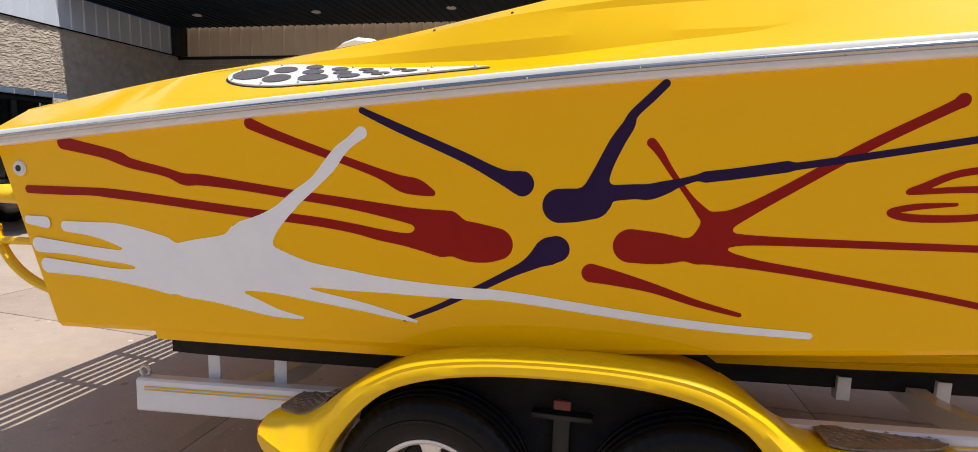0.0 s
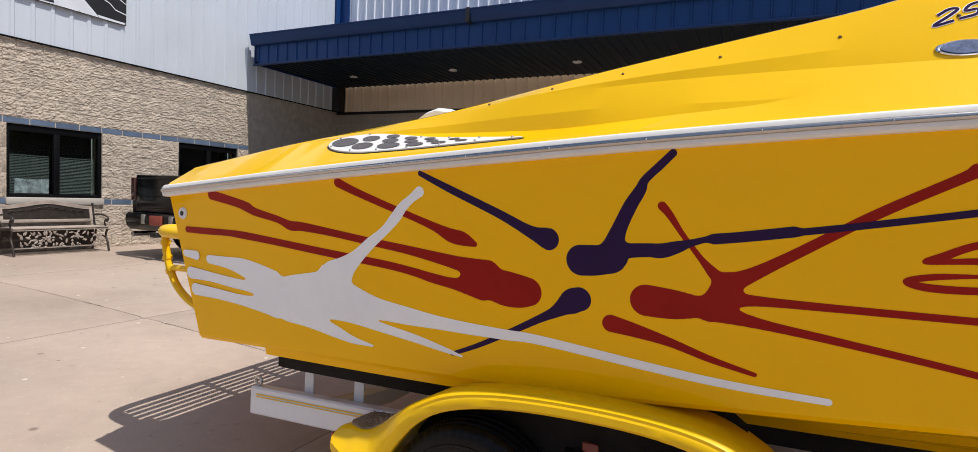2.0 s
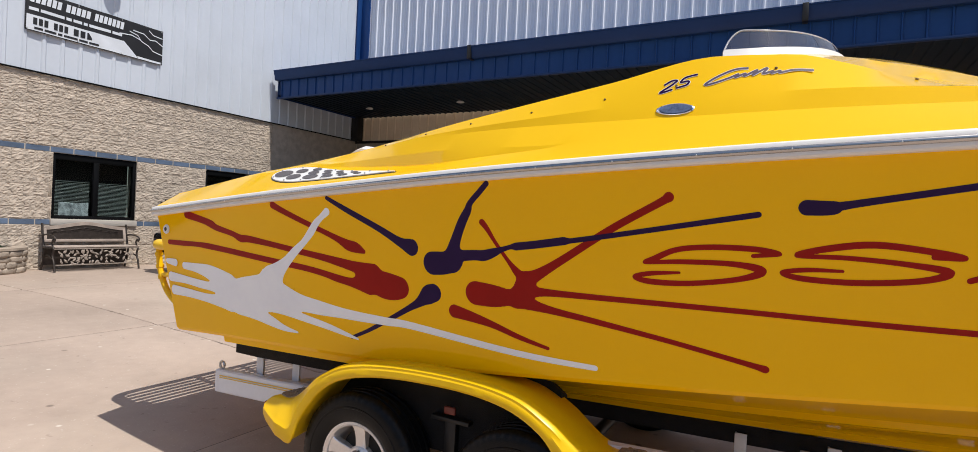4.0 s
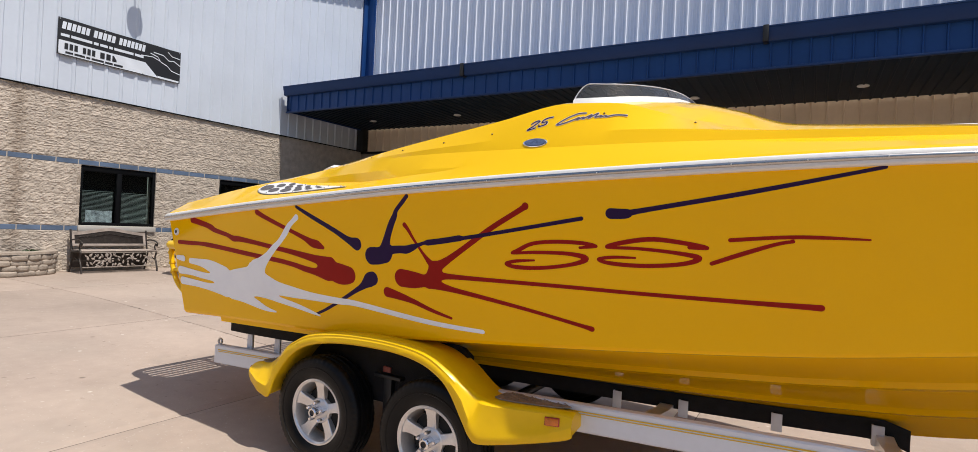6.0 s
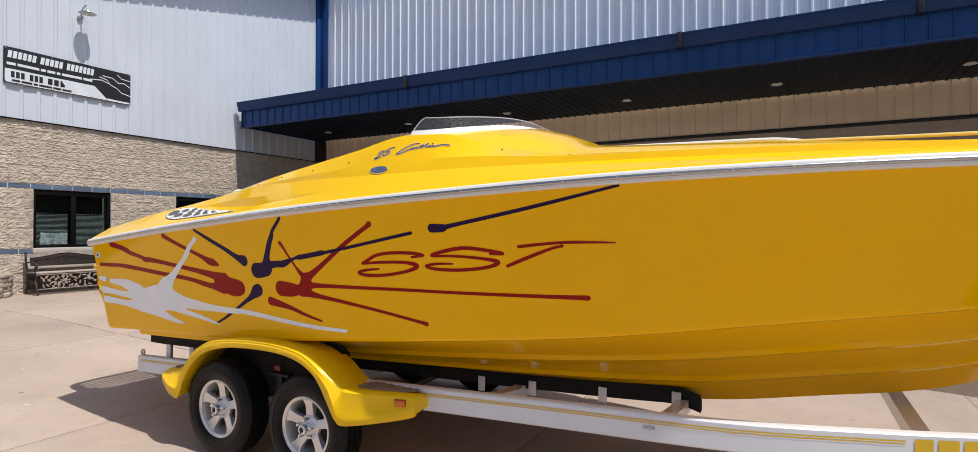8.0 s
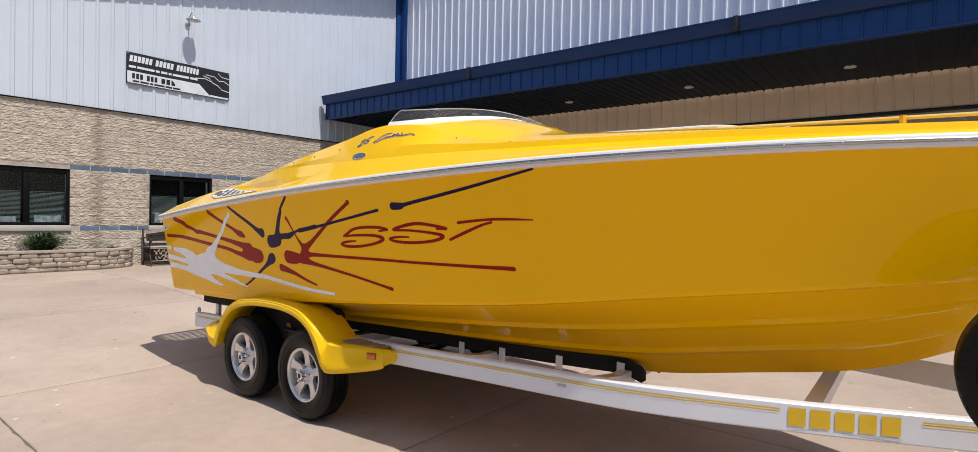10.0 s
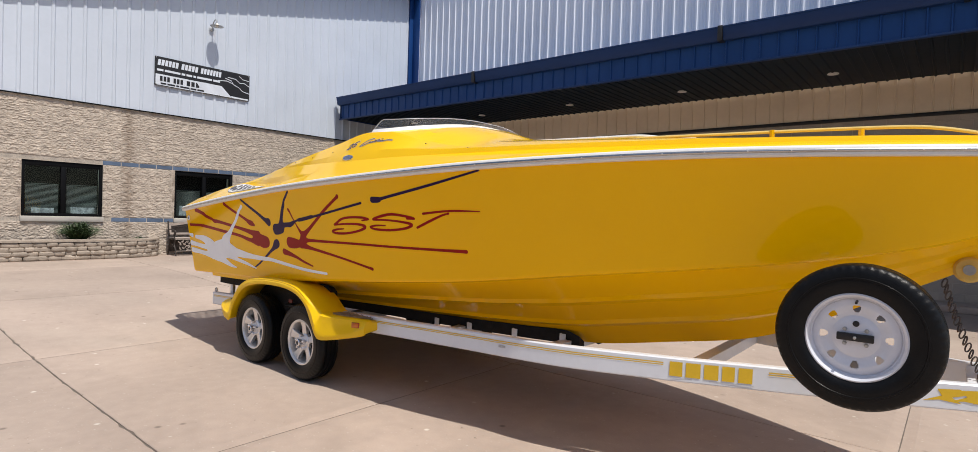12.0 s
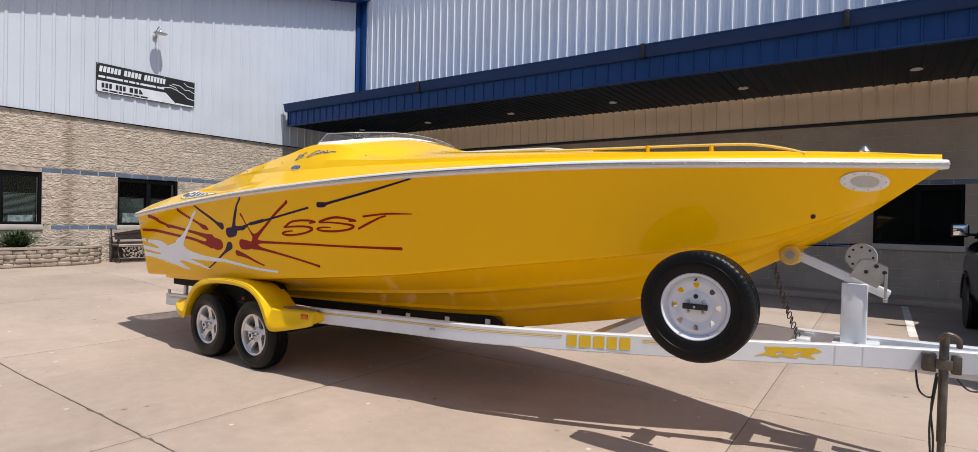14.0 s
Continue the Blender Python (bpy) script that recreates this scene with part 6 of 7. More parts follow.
for u, v in ((5.385, 1.325), (5.33, 1.285), (5.43, 1.285)):
    bm = bmesh.new()
    lathe(bm, [(0.013, MID - 0.085), (0.013, MID - 0.092), (0.008, MID - 0.094)], 12, "y", (u, 0, v))
    part("winch_bolt", bm, DARK, stand)
bm = boxes(((5.43, MID - 0.10, 1.10), (5.447, MID - 0.092, 1.28)), ((5.425, MID - 0.15, 1.10), (5.450, MID - 0.092, 1.118)), bevel=0.003)
part("winch_handle", bm, DULLSTEEL, stand)
bm = bmesh.new()
loft(bm, [[(x, MID - 0.025, z), (x, MID + 0.025, z), (x, MID + 0.025, z + 0.006), (x, MID - 0.025, z + 0.006)] for x, z in ((4.74, 1.415), (4.90, 1.432), (5.10, 1.442), (5.29, 1.462))])
part("winch_strap", bm, CARPET, stand, "black webbing strap", smooth=0)


def chain(a, b, n=15):
    """A hanging safety chain of real links."""
    c = thing("safety_chain", "rusty steel safety chain hanging from the bow eye", "chain")
    for i in range(n):
        t = (i + 0.5) / n
        p = Vector(a).lerp(Vector(b), t) + Vector((-0.012 * math.sin(math.pi * t), 0, 0))
        bm = bmesh.new()
        ring = []
        for k in range(13):
            q = 2 * math.pi * k / 12
            ring.append((0.0120 * math.cos(q), 0, 0.0255 * math.sin(q)))
        tube(bm, ring, 0.0042, 5, False)
        ob = part("link", bm, CHAINSTEEL, c)
        ob.matrix_basis = Matrix.Translation(p) @ Matrix.Rotation(radians(15), 4, "Y") @ Matrix.Rotation(radians(90 * (i % 2) + 25), 4, "Z")
    return c


chain((4.82, MID - 0.03, 1.27), (5.00, MID - 0.12, 0.77))
bm = boxes(((4.90, 2.69, 0.755), (5.02, 2 * MID - 2.69, 0.785)), ((4.95, 2.74, 0.78), (5.03, 2.86, 0.815)), ((5.15, 2.80, 0.775), (5.42, 2 * MID - 2.80, 0.80)), ((5.5, MID - 0.05, 0.66), (7.2, MID + 0.05, 0.75)), bevel=0.006)
tpart("tongue_plate", bm, TRAILERPAINT, "white tongue plates and draw bar")

# tongue jack
jx, jy = 5.735, 2.735
bm = bmesh.new()
tube(bm, [(jx, jy, 0.30), (jx, jy, 0.93), (jx, jy, 0.945)], [0.024, 0.024, 0.018], 16)
tube(bm, [(jx, jy, 0.06), (jx, jy, 0.32)], 0.019, 14)
jack = tpart("tongue_jack", bm, JACKSTEEL, "weathered grey tongue jack")
bm = bmesh.new()
lathe(bm, [(0.02, 0.03), (0.07, 0.015), (0.085, 0.0)], 20, "z", (jx, jy, 0.041))
part("jack_foot", bm, JACKSTEEL, jack)
bm = boxes(((jx - 0.105, jy - 0.012, 0.715), (jx - 0.035, jy + 0.06, 0.825)), ((jx + 0.035, jy - 0.012, 0.715), (jx + 0.085, jy + 0.06, 0.825)), ((jx - 0.04, jy - 0.036, 0.74), (jx + 0.04, jy - 0.016, 0.80)), bevel=0.008)
part("jack_bracket", bm, JACKSTEEL, jack, "worn swivel bracket")
bm = bmesh.new()
tube(bm, arc([(jx - 0.03, jy - 0.03, 0.92), (jx + 0.01, jy - 0.05, 0.955), (jx + 0.06, jy - 0.03, 0.93), (jx + 0.07, jy, 0.88)], 6), 0.016, 8)
part("jack_handle", bm, JACKSTEEL, jack)
for k, pts in enumerate(([(5.60, 2.70, 0.72), (5.62, 2.69, 0.60), (5.68, 2.69, 0.57), (5.70, 2.69, 0.66)],
                         [(jx - 0.035, 2.69, 0.72), (jx - 0.055, 2.69, 0.50), (jx - 0.04, 2.69, 0.30), (jx - 0.045, 2.69, 0.06)],
                         [(jx - 0.03, 2.685, 0.70), (jx - 0.06, 2.68, 0.42), (jx - 0.05, 2.68, 0.20)],
                         [(jx + 0.06, 2.70, 0.70), (jx + 0.12, 2.70, 0.64), (jx + 0.22, 2.70, 0.66), (jx + 0.32, 2.72, 0.70)])):
    bm = bmesh.new()
    tube(bm, arc(pts, 6), 0.006, 6)
    tpart("cable", bm, DARK, "black trailer light cable")
bm = boxes(((jx + 0.19, 2.70, 0.64), (jx + 0.40, 2.76, 0.72)), bevel=0.008)
tpart("junction_box", bm, JACKSTEEL, "grey junction box")


# ---- pickup trucks ----
def pickup(name, label, at):
    """A black full-size pickup heading +y, its tail at the origin."""
    t = thing(name, label, "pickup truck", at=at)
    bm = bmesh.new()
    rows = []
    for y, w, top, low in ((0.02, 0.90, 1.39, 0.64), (0.06, 0.945, 1.44, 0.60), (0.13, 0.97, 1.465, 0.58), (0.6, 0.985, 1.47, 0.56), (2.2, 0.99, 1.46, 0.52), (3.2, 0.99, 1.44, 0.50), (4.3, 0.985, 1.40, 0.50), (4.9, 0.975, 1.34, 0.52), (5.4, 0.94, 1.27, 0.55), (5.62, 0.86, 1.15, 0.60)):
        rows.append([(-w + 0.05, y, low), (-w, y, low + 0.12), (-w - 0.012, y, 0.95), (-w + 0.01, y, 1.10), (-w + 0.025, y, top - 0.14), (-w + 0.055, y, top - 0.045), (-w + 0.13, y, top),
                     (w - 0.13, y, top), (w - 0.055, y, top - 0.045), (w - 0.025, y, top - 0.14), (w - 0.01, y, 1.10), (w + 0.012, y, 0.95), (w, y, low + 0.12), (w - 0.05, y, low)])
    loft(bm, rows, closed=True, caps=True)
    part("body", bm, CARBLACK, t, "glossy black body", 30)
    bm = bmesh.new()
    rows = []
    for z, w, y0, y1 in ((1.42, 0.93, 2.15, 4.35), (1.55, 0.90, 2.18, 4.15), (1.86, 0.74, 2.32, 3.50), (1.92, 0.68, 2.45, 3.35)):
        rows.append([(-w, y0, z), (w, y0, z), (w, y1, z), (-w, y1, z)])
    vs = loft(bm, rows, closed=True)
    bm.faces.new(vs[-1])
    bmesh.ops.bevel(bm, geom=[e for e in bm.edges if abs(e.verts[0].co.z - e.verts[1].co.z) > 0.02], offset=0.05, segments=2, affect="EDGES", profile=0.5)
    part("cab", bm, CARBLACK, t, "black cab", 30)
    for s in (-1, 1):
        for ya, yb, yc, yd in ((2.42, 3.0, 2.50, 3.0), (3.06, 3.95, 3.06, 3.48)):
            bm = bmesh.new()
            x0, x1 = s * 0.912, s * 0.757
            vs = [bm.verts.new(p) for p in ((x0, ya, 1.50), (x0, yb, 1.50), (x1, yd, 1.83), (x1, yc, 1.83))]
            bm.faces.new(vs)
            part("side_window", bm, CARGLASS, t, smooth=0)
    for y0, y1, w0, w1 in ((2.163, 2.30, 0.80, 0.66), (4.19, 3.58, 0.82, 0.68)):
        bm = bmesh.new()
        vs = [bm.verts.new(p) for p in ((-w0, y0 - 0.012 if y0 < 3 else y0 + 0.012, 1.53), (w0, y0 - 0.012 if y0 < 3 else y0 + 0.012, 1.53), (w1, y1 - 0.012 if y0 < 3 else y1 + 0.03, 1.84), (-w1, y1 - 0.012 if y0 < 3 else y1 + 0.03, 1.84))]
        bm.faces.new(vs)
        part("windscreen" if y0 > 3 else "rear_window", bm, CARGLASS, t, smooth=0)
    bm = boxes(((-0.76, -0.015, 0.78), (0.76, 0.06, 1.44)), ((-0.74, -0.035, 1.38), (0.74, 0.0, 1.455)), ((-0.66, -0.024, 0.88), (0.66, 0.0, 1.10)), bevel=0.015)
    gate = part("tailgate", bm, CARBLACK, t, "black tailgate")
    bm = boxes(((-0.11, -0.028, 1.20), (0.11, -0.012, 1.27)), bevel=0.012)
    part("gate_handle", bm, DARK, gate)
    for s in (-1, 1):
        bm = bmesh.new()
        box(bm, (s * 0.87 - 0.075, 0.0, 1.0), (s * 0.87 + 0.075, 0.09, 1.41), 0.02)
        part("tail_lamp", bm, mat("smoked_lamp", (0.05, 0.012, 0.012), 0.15, var=0.2, coat=0.8), t, "smoked tail lamp")
        bm = bmesh.new()
        box(bm, (s * 0.36 - 0.05, -0.162, 0.61), (s * 0.36 + 0.05, -0.13, 0.775), 0.012)
        part("bumper_step", bm, DULLSTEEL, t, "worn steel bumper step pad")
    bm = bmesh.new()
    rows = []
    for x, y in ((-1.0, 0.08), (-0.97, -0.06), (-0.85, -0.13), (-0.3, -0.15), (0.3, -0.15), (0.85, -0.13), (0.97, -0.06), (1.0, 0.08)):
        rows.append([(x * 0.96, y + 0.05, 0.50), (x, y + 0.01, 0.56), (x * 1.01, y - 0.01, 0.66), (x * 1.01, y, 0.75), (x * 0.99, y + 0.03, 0.79), (x * 0.97, y + 0.10, 0.80), (x * 0.95, y + 0.10, 0.50)])
    loft(bm, rows, closed=True, caps=True)
    bumper = part("bumper", bm, CARBLACK, t, "black rear step bumper", 30)
    bm = boxes(((-0.165, -0.174, 0.60), (0.165, -0.162, 0.765)), bevel=0.004)
    part("number_plate", bm, PLATE, bumper, "plain reddish plate")
    bm = bmesh.new()
    tube(bm, [(-0.72, 0.3, 0.42), (-0.72, -0.10, 0.42)], 0.045, 14)
    part("exhaust", bm, CHROME, t)
    bm = boxes(((-0.07, -0.22, 0.40), (0.07, 0.2, 0.47)), bevel=0.01)
    part("tow_hitch", bm, DARK, t)
    for s in (-1, 1):
        for y in (1.25, 4.55):
            bm = bmesh.new()
            lathe(bm, [(0.245, -0.09), (0.25, 0.07), (0.23, 0.09), (0.20, 0.07), (0.06, 0.06)], 40, "x", (s * 0.86, y, 0.375))
            w = part("wheel", bm, ALLOY, t, "alloy wheel", 30)
            bm = bmesh.new()
            prof = [(0.25, -0.11), (0.30, -0.125), (0.355, -0.11), (0.375, -0.07), (0.375, 0.07), (0.355, 0.11), (0.30, 0.125), (0.25, 0.11)]
            lathe(bm, [(r, a * 1.0) for r, a in prof], 48, "x", (s * 0.86, y, 0.375), closed=True)
            part("tyre", bm, RUBBER, w)
            bm = bmesh.new()
            ring = []
            for k in range(13):
                a = math.pi * k / 12
                ring.append((s * 0.985, y + 0.46 * math.cos(a), 0.42 + 0.46 * math.sin(a)))
            tube(bm, ring, 0.03, 6)
            part("arch_lip", bm, CARBLACK, t)
            bm = bmesh.new()
            lathe(bm, [(0.43, -0.02), (0.43, 0.02)], 32, "x", (s * 0.965, y, 0.42))
            part("wheel_well", bm, DARK, t)
        bm = bmesh.new()
        box(bm, (s * 1.13 - 0.11, 3.86, 1.44), (s * 1.13 + 0.11, 3.98, 1.64), 0.035, 3)
        box(bm, (min(s * 0.93, s * 1.08), 3.90, 1.46), (max(s * 0.93, s * 1.08), 3.95, 1.50), 0.01)
        mir = part("door_mirror", bm, CARBLACK, t, "black door mirror", 40)
        bm = boxes(((s * 1.13 - 0.085, 3.852, 1.465), (s * 1.13 + 0.085, 3.858, 1.615)), bevel=0.002)
        part("mirror_glass", bm, MIRROR, mir, "mirror glass reflecting sky")
        bm = boxes((((s * 0.995) - 0.012, 3.12, 1.20), ((s * 0.995) + 0.012, 3.32, 1.235)), bevel=0.006)
        part("door_handle", bm, CHROME, t)
    return t


pickup("pickup_truck", "glossy black pickup truck parked tail-out beside the block wall", (-8.78, 6.25, ground_z(-8.8)))
pickup("pickup_truck", "black pickup truck parked nose-in under the canopy", (7.55, 5.6, 0.0))


# ---- along the block wall ----
def bench():
    """Garden bench: cast iron ends, wooden slats and a filigree back."""
    b = thing("bench", "weathered garden bench with cast iron ends, against the block wall", "bench", at=(-11.04, 5.62, ground_z(-11)))
    half = 0.75
    for y in (-half, half):
        bm = bmesh.new()
        tube(bm, arc([(0.50, y, 0.0), (0.46, y, 0.16), (0.40, y, 0.30), (0.44, y, 0.42), (0.36, y, 0.45), (0.10, y, 0.43), (0.03, y, 0.55), (-0.03, y, 0.88)], 6), 0.019, 8)
        tube(bm, arc([(-0.02, y, 0.0), (0.05, y, 0.18), (0.10, y, 0.43)], 5), 0.019, 8)
        tube(bm, arc([(0.0, y, 0.66), (0.18, y, 0.68), (0.38, y, 0.66), (0.47, y, 0.62), (0.44, y, 0.56), (0.40, y, 0.60)], 6), 0.016, 8)
        tube(bm, arc([(0.40, y, 0.60), (0.36, y, 0.53), (0.41, y, 0.45)], 5), 0.014, 8)
        tube(bm, arc([(0.05, y, 0.20), (0.2, y, 0.30), (0.40, y, 0.25)], 5), 0.012, 6)
        part("bench_end", bm, CASTIRON, b, "dark scrolled cast iron bench end")
    for k in range(5):
        bm = bmesh.new()
        x = 0.06 + 0.085 * k
        box(bm, (x, -half, 0.445), (x + 0.066, half, 0.468), 0.006)
        part("seat_slat", bm, BENCHWOOD, b)
    for z0, z1 in ((0.53, 0.585),):
        bm = bmesh.new()
        box(bm, (0.005, -half, z0), (0.03, half, z1), 0.006)
        part("back_slat", bm, BENCHWOOD, b)
    bm = bmesh.new()
    top = [(y, 0.80 + 0.10 * math.exp(-(y / 0.33) ** 2) - 0.01 * math.cos(y * 8)) for y in np.linspace(-half, half, 31)]
    loft(bm, [[(x, y, z + dz) for x, dz in ((-0.045, -0.035), (-0.015, -0.035), (-0.015, 0.03), (-0.045, 0.03))] for y, z in top], closed=True, caps=True)
    part("crest_rail", bm, BENCHWOOD, b, "arched wooden crest rail")
    for y in (-0.71, 0.71):
        bm = bmesh.new()
        loft(bm, [[(x, y - 0.026, z), (x + 0.024, y - 0.026, z), (x + 0.024, y + 0.026, z), (x, y + 0.026, z)] for x, z in ((0.004, 0.585), (-0.020, 0.70), (-0.040, 0.79))], closed=True, caps=True)
        part("back_stile", bm, BENCHWOOD, b)
    # dark back panel under the arch with a little cast ornament
    bm = bmesh.new()
    random.seed(4)
    loft(bm, [[(-0.024, y, z) for z in (0.585, 0.775 + 0.10 * math.exp(-(y / 0.33) ** 2))] for y in np.linspace(-0.70, 0.70, 25)])
    for s in (-1, 1):
        for y, z in ((0.0, 0.80), (0.12, 0.78), (0.24, 0.755), (0.40, 0.735), (0.54, 0.725)):
            tube(bm, arc([(-0.018, s * (y - 0.05), z - 0.012), (-0.014, s * y, z + 0.010), (-0.018, s * (y + 0.05), z - 0.006), (-0.016, s * (y + 0.03), z - 0.035)], 4), 0.007, 5)
    part("back_panel", bm, CASTIRON, b, "dark cast iron back panel")
    # hanging apron of cast leaves
    bm = bmesh.new()
    for i in range(104):
        y, z = random.uniform(-0.68, 0.68), random.uniform(0.13, 0.40)
        a = random.gauss(1.1 if y > 0 else 2.0, 0.8)
        ln, wd = random.uniform(0.022, 0.050), random.uniform(0.011, 0.021)
        d, e = Vector((0, math.cos(a), math.sin(a))), Vector((0, -math.sin(a), math.cos(a)))
        c = Vector((0.452 + random.uniform(-0.006, 0.006), y, z))
        rows = [[c + d * ln * u - e * wd * w, c + d * ln * u + Vector((0.008 * w, 0, 0)), c + d * ln * u + e * wd * w]
                for u, w in ((-1, 0.15), (-0.5, 0.85), (0, 1.0), (0.5, 0.8), (1, 0.1))]
        loft(bm, rows)
    for z in (0.125, 0.425):
        box(bm, (0.446, -half, z - 0.008), (0.462, half, z + 0.008))
    part("leaf_apron", bm, LEAFCAST, b, "pale cast leaf apron below the seat", 0)
    bm = bmesh.new()
    box(bm, (0.02, -half, 0.10), (0.028, half, 0.43))
    part("lower_panel", bm, CASTIRON, b, "dark panel below the seat", 0)
    return b


bench()


def planter():
    """Low raised bed of tumbled stones with a flat coping."""
    p = thing("planter", "low curved planter wall of tumbled tan stones", "planter", at=(-10.9, 1.2, ground_z(-10.9)))
    z0 = ground_z(-10.9)
    line = [Vector((-10.50, -3.0, 0)), Vector((-10.50, 1.0, 0)), Vector((-10.52, 3.3, 0)), Vector((-10.62, 4.05, 0)), Vector((-10.88, 4.45, 0)), Vector((-11.22, 4.62, 0))]
    path = arc(line, 14)
    dist = [0]
    for a, b in zip(path, path[1:]):
        dist.append(dist[-1] + (b - a).length)
    def at(s):
        i = min(int(np.searchsorted(dist, s)), len(path) - 1)
        i = max(i, 1)
        t = (s - dist[i - 1]) / max(dist[i] - dist[i - 1], 1e-6)
        a, b = path[i - 1], path[i]
        return a.lerp(b, t), (b - a).normalized()
    random.seed(11)
    stones = []
    for k in range(8):
        bm = bmesh.new()
        bmesh.ops.create_cube(bm, size=1.0)
        bmesh.ops.subdivide_edges(bm, edges=bm.edges, cuts=2, use_grid_fill=True)
        for v in bm.verts:
            q = v.co.normalized() * 0.62
            v.co = v.co.lerp(q, 0.32) + Vector([random.uniform(-0.05, 0.05) for _ in range(3)])
        me = as_mesh(bm, "stone", STONE)
        me.polygons.foreach_set("use_smooth", [True] * len(me.polygons))
        stones.append(me)
    inv = Matrix.Translation((10.9, -1.2, -z0))
    for row in range(4):
        s = 3.2 + random.uniform(0, 0.15)
        while s < dist[-1] - 0.05:
            w = random.uniform(0.17, 0.30)
            c, d = at(s + w / 2)
            m = Matrix.Translation((c.x, c.y, z0 + 0.05 + 0.098 * row)) @ Matrix.Rotation(math.atan2(d.y, d.x), 4, "Z") @ Matrix.Diagonal((w * 0.98, 0.17 + random.uniform(-0.02, 0.03), 0.112, 1))
            shared("stone", stones[random.randrange(8)], p, inv @ m)
            s += w
    bm = bmesh.new()
    rows = []
    for a, b in zip(path, path[1:]):
        d = (b - a).normalized()
        n = Vector((d.y, -d.x, 0))
        rows.append([a + n * o + Vector((0, 0, z0 + z)) for o, z in ((0.10, 0.405), (0.10, 0.45), (-0.13, 0.455), (-0.13, 0.405))])
    loft(bm, rows, closed=True, caps=True)
    ob = part("coping", bm, STONE, p, "flat stone coping")
    ob.matrix_parent_inverse = inv
    bm = bmesh.new()
    loft(bm, [[(x, a.y, z0 + z) for x, z in ((a.x, 0.39), (WALL_X, 0.41))] for a in path[:-6]])
    ob = part("soil", bm, SOIL, p, smooth=0)
    ob.matrix_parent_inverse = inv
    bm = bmesh.new()
    rows = [[a + Vector((-0.09, 0, 0)) + Vector((0, 0, z0 + z)) for z in (-0.02, 0.41)] for a in path]
    loft(bm, rows)
    ob = part("backfill", bm, SOIL, p, smooth=0)
    ob.matrix_parent_inverse = inv


planter()


def shrub(name, label, at, r, h, n, seed):
    """A low plant of arching blades from a few stems."""
    random.seed(seed)
    t = thing(name, label, "shrub", at=at)
    bm = bmesh.new()
    for k in range(n):
        a = random.uniform(0, 2 * math.pi)
        reach = r * random.uniform(0.25, 1.0)
        top = h * random.uniform(0.45, 1.0) * (1.15 - 0.5 * reach / r)
        p0 = Vector((random.uniform(-0.1, 0.1) * r, random.uniform(-0.3, 0.3) * r, 0))
        d = Vector((math.cos(a), math.sin(a), 0))
        side = Vector((-d.y, d.x, 0))
        rows = []
        w = random.uniform(0.012, 0.022)
        for i in range(6):
            u = i / 5
            q = p0 + d * reach * u + Vector((0, 0, top * math.sin(min(u * 1.9, 2.2)) * 0.95))
            ww = w * (1 - u * 0.85) + 0.002
            rows.append([q - side * ww, q + Vector((0, 0, 0.006)), q + side * ww])
        loft(bm, rows)
    part("leaves", bm, LEAF, t, smooth=0)
    bm = bmesh.new()
    for k in range(5):
        a = k * 1.3
        tube(bm, [(0.03 * math.cos(a), 0.05 * math.sin(a), -0.02), (0.06 * math.cos(a), 0.12 * math.sin(a), h * 0.4)], [0.012, 0.005], 5)
    part("stems", bm, mat("brown_stem", (0.10, 0.06, 0.035), 0.8, var=0.3), t)


shrub("shrub", "low dark green arching shrub in the stone planter", (-10.85, 2.86, ground_z(-10.9) + 0.40), 0.44, 0.50, 420, 5)
shrub("shrub", "small brownish plant on the planter edge", (-10.86, 4.12, ground_z(-10.9) + 0.40), 0.13, 0.10, 60, 6)


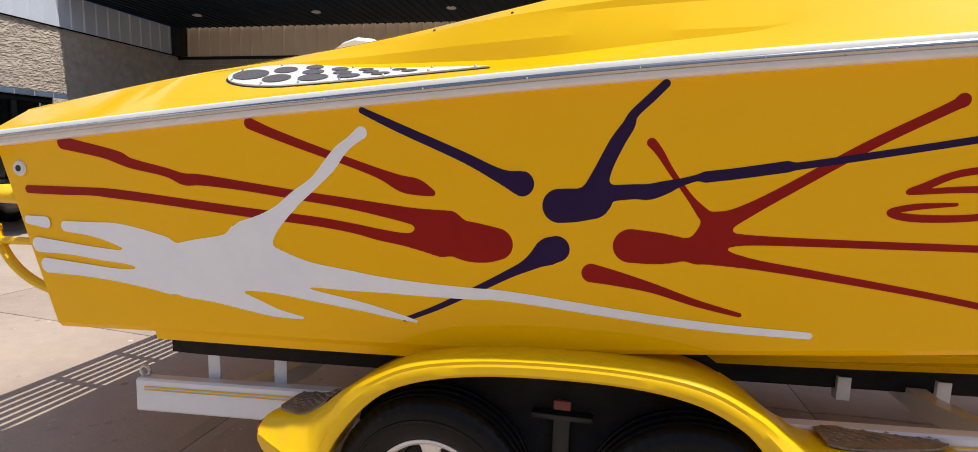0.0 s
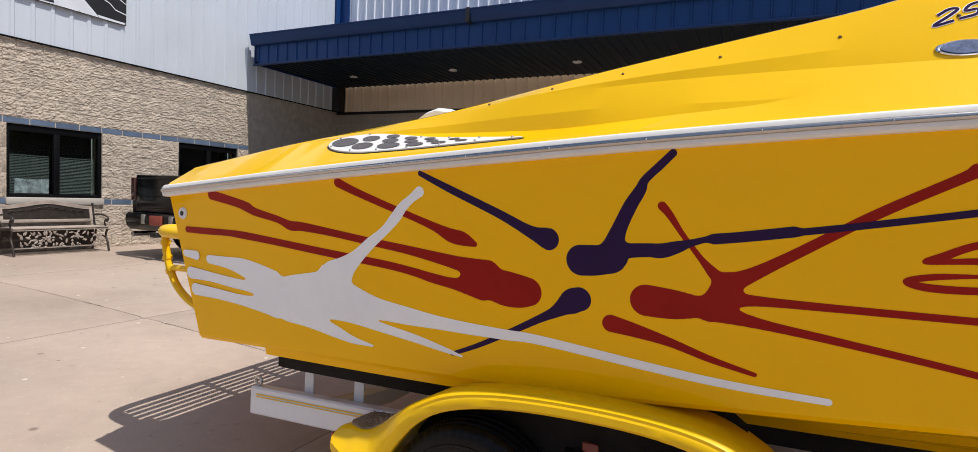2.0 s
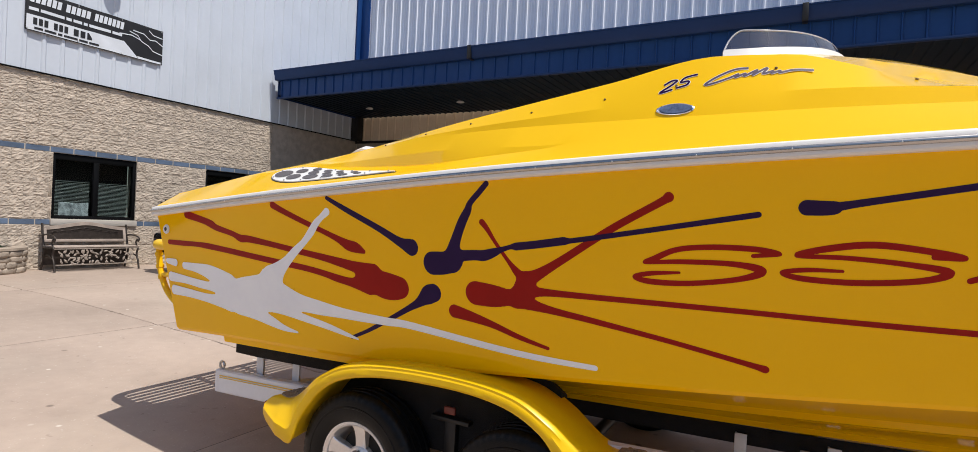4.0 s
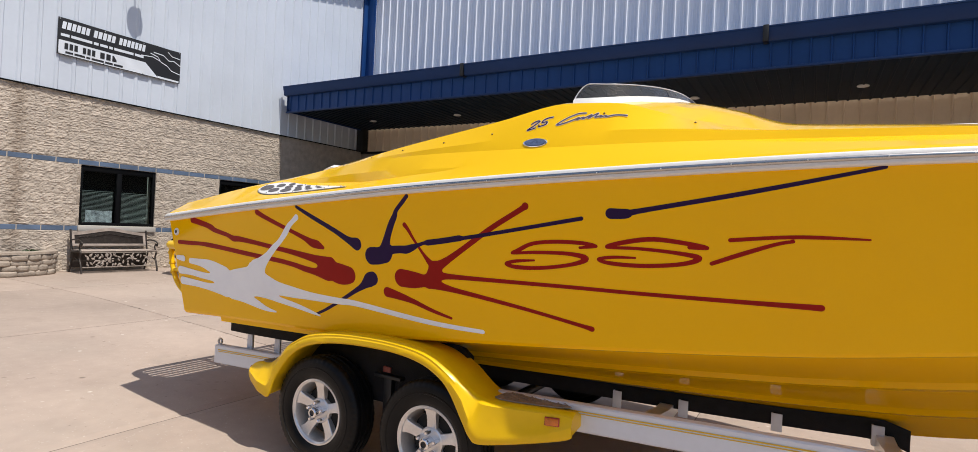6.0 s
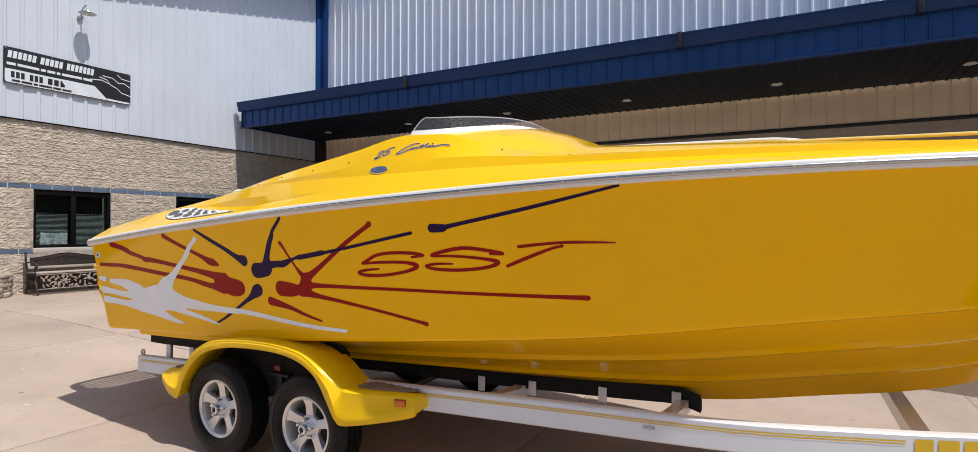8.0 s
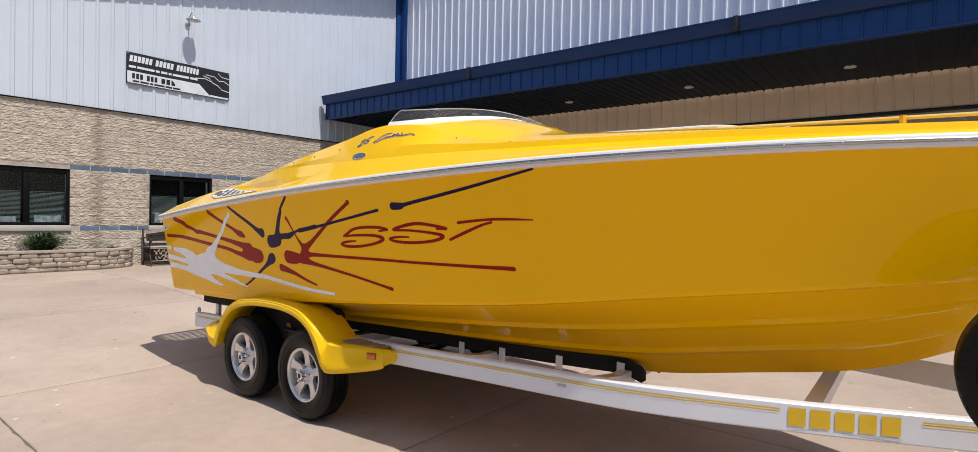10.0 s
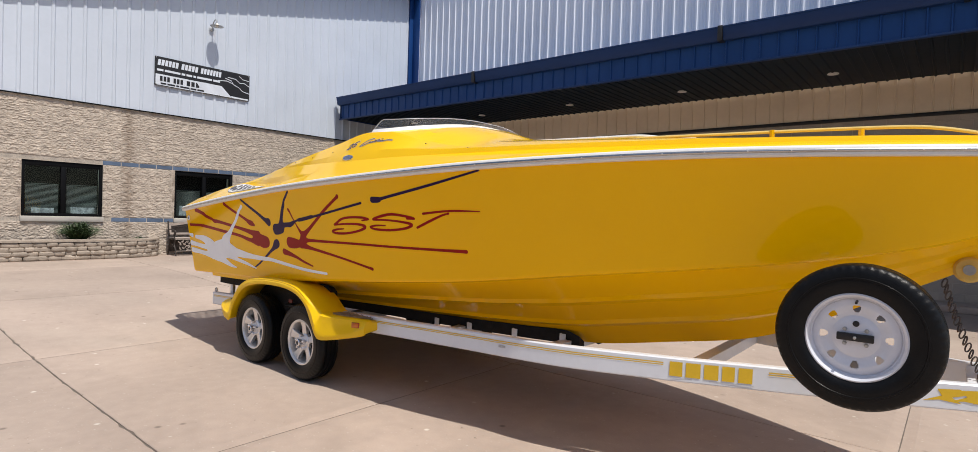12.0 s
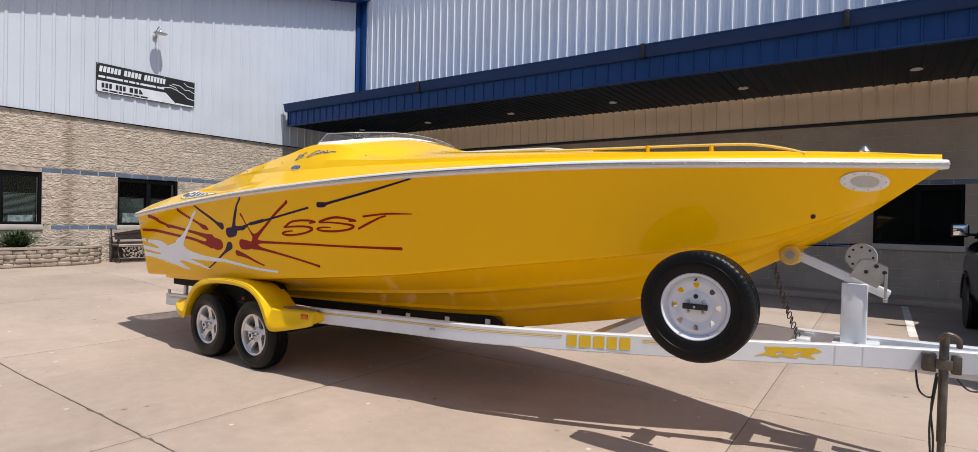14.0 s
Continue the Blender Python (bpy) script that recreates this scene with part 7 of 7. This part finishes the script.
def banner():
    """A black and white vinyl banner; its writing is drawn as plain bars."""
    b = thing("banner", "black and white vinyl banner fixed to the white siding", "banner", at=(WALL_X + 0.07, 5.746, 5.022))
    W, H = 1.256, 0.37
    def sheet(outline, lift, material, name, label="", div=24):
        bm = bmesh.new()
        rows = []
        lo, hi = outline
        for i in range(div + 1):
            t = i / div
            y = lo[0][0] + (lo[1][0] - lo[0][0]) * t
            z0 = lo[0][1] + (lo[1][1] - lo[0][1]) * t
            z1 = hi[0][1] + (hi[1][1] - hi[0][1]) * t
            y1 = hi[0][0] + (hi[1][0] - hi[0][0]) * t
            wav = 0.006 * math.sin(y * 5.0) + 0.004 * math.sin(y * 11)
            rows.append([(lift + wav, y, z0), (lift + wav, y1, z1)])
        loft(bm, rows)
        return part(name, bm, material, b, label, smooth=0)
    bm = bmesh.new()
    rows = []
    for i in range(41):
        y = -W + 2 * W * i / 40
        wav = 0.006 * math.sin(y * 5.0) + 0.004 * math.sin(y * 11)
        rows.append([(wav, y, -H), (wav, y, H), (wav - 0.003, y, H), (wav - 0.003, y, -H)])
    loft(bm, rows, closed=True, caps=True)
    part("sheet", bm, BANNERBLACK, b, "black vinyl sheet")
    sheet((((-W + 0.02, -H + 0.012), (0.75, -H + 0.012)), ((-W + 0.02, -0.08), (0.45, -0.08))), 0.008, BANNERWHITE, "panel", "white lower panel")
    sheet((((0.75, -H + 0.012), (W - 0.02, -H + 0.012)), ((0.72, -H + 0.06), (W - 0.02, -H + 0.05))), 0.008, BANNERWHITE, "panel")
    # headline, strap line, number and address as bars
    y = -W + 0.06
    for n, w in ((6, 0.086), (5, 0.088), (7, 0.080)):
        for k in range(n):
            sheet((((y, 0.15), (y + w * 0.76, 0.15)), ((y + 0.02, 0.30), (y + w * 0.76 + 0.02, 0.30))), 0.0085, BANNERWHITE, "text_bar", div=2)
            y += w
        y += 0.06
    y = -W + 0.05
    for w in (0.18, 0.42, 0.12, 0.18, 0.10, 0.42, 0.22):
        sheet((((y, 0.0), (y + w - 0.03, 0.0)), ((y, 0.055), (y + w - 0.03, 0.055))), 0.0085, BANNERWHITE, "text_bar", div=4)
        y += w
    y = -W + 0.12
    for w in (0.30, 0.30, 0.40):
        for k in range(3):
            g = (w - 0.04) / 3
            sheet((((y + k * g, -0.25), (y + k * g + g * 0.72, -0.25)), ((y + k * g, -0.125), (y + k * g + g * 0.72, -0.125))), 0.0125, BANNERBLACK, "text_bar", div=2)
        y += w + 0.03
    y = -W + 0.14
    for w in (0.16, 0.22, 0.10, 0.26, 0.18, 0.20):
        sheet((((y, -0.33), (y + w - 0.025, -0.33)), ((y, -0.29), (y + w - 0.025, -0.29))), 0.0125, BANNERBLACK, "text_bar", div=2)
        y += w
    # jagged pale streaks
    for pts in ([(0.55, 0.16), (0.72, 0.12), (0.80, 0.02), (0.95, -0.03), (1.05, -0.12), (1.25, -0.16)], [(0.62, 0.20), (0.85, 0.19), (0.98, 0.10), (1.10, 0.12), (1.25, 0.04)], [(0.35, 0.06), (0.6, 0.09), (0.78, 0.04)], [(0.95, 0.30), (1.05, 0.22), (1.24, 0.20)]):
        bm = bmesh.new()
        rows = []
        for i, (yy, zz) in enumerate(pts):
            wav = 0.006 * math.sin(yy * 5.0) + 0.004 * math.sin(yy * 11)
            rows.append([(wav + 0.009, yy, zz - 0.010), (wav + 0.009, yy, zz + 0.010)])
        loft(bm, rows)
        part("streak", bm, BANNERWHITE, b, smooth=0)
    for yy in (-W + 0.03, -0.4, 0.4, W - 0.03):
        for zz in (-H + 0.03, H - 0.03):
            bm = bmesh.new()
            lathe(bm, [(0.012, 0.004), (0.012, 0.012), (0.006, 0.014)], 8, "x", (0, yy, zz))
            part("grommet", bm, DULLSTEEL, b)


banner()


def wall_lamp():
    """A gooseneck lamp high on the siding."""
    x = WALL_X + 0.04
    l = thing("wall_lamp", "small galvanized gooseneck lamp high on the white siding", "wall lamp", at=(x, 5.91, 6.45))
    bm = bmesh.new()
    lathe(bm, [(0.06, -0.005), (0.06, 0.025), (0.03, 0.035)], 20, "x", (0, 0, 0))
    part("mount", bm, DULLSTEEL, l)
    bm = bmesh.new()
    tube(bm, arc([(0.02, 0, 0.0), (0.08, 0, 0.14), (0.20, 0, 0.22), (0.29, 0, 0.18), (0.31, 0, 0.10)], 6), 0.014, 8)
    part("arm", bm, DULLSTEEL, l)
    bm = bmesh.new()
    lathe(bm, [(0.03, 0.11), (0.045, 0.08), (0.10, 0.055), (0.165, 0.03), (0.170, 0.022), (0.160, 0.022), (0.095, 0.045), (0.03, 0.06)], 28, "z", (0.31, 0, 0))
    part("shade", bm, DULLSTEEL, l, "shallow galvanized shade")
    bm = bmesh.new()
    bmesh.ops.create_uvsphere(bm, u_segments=14, v_segments=10, radius=0.045, matrix=Matrix.Translation((0.31, 0, 0.03)))
    part("bulb", bm, LENS, l, "frosted bulb")


wall_lamp()

# ---- laid blocks, last ----
random.seed(21)
lay(left, (1.2, CANOPY_Y + 0.05), WINDOWS_LEFT, lambda u, z: pose(WALL_X - 0.012, u, z), lambda u: "rough", (3.40, 10.2), "block_courses")
lay(left, (CANOPY_Y + 0.06, BACK_Y), [], lambda u, z: pose(WALL_X - 0.012, u, z), lambda u: "flat", (90, 91), "block_courses")
lay(back, (WALL_X + 0.02, 12.0), WINDOWS_BACK, lambda u, z: pose(u, BACK_Y + 0.012, z, 0, 0, -90), lambda u: "flat", (2.6, 7.0), "block_courses")
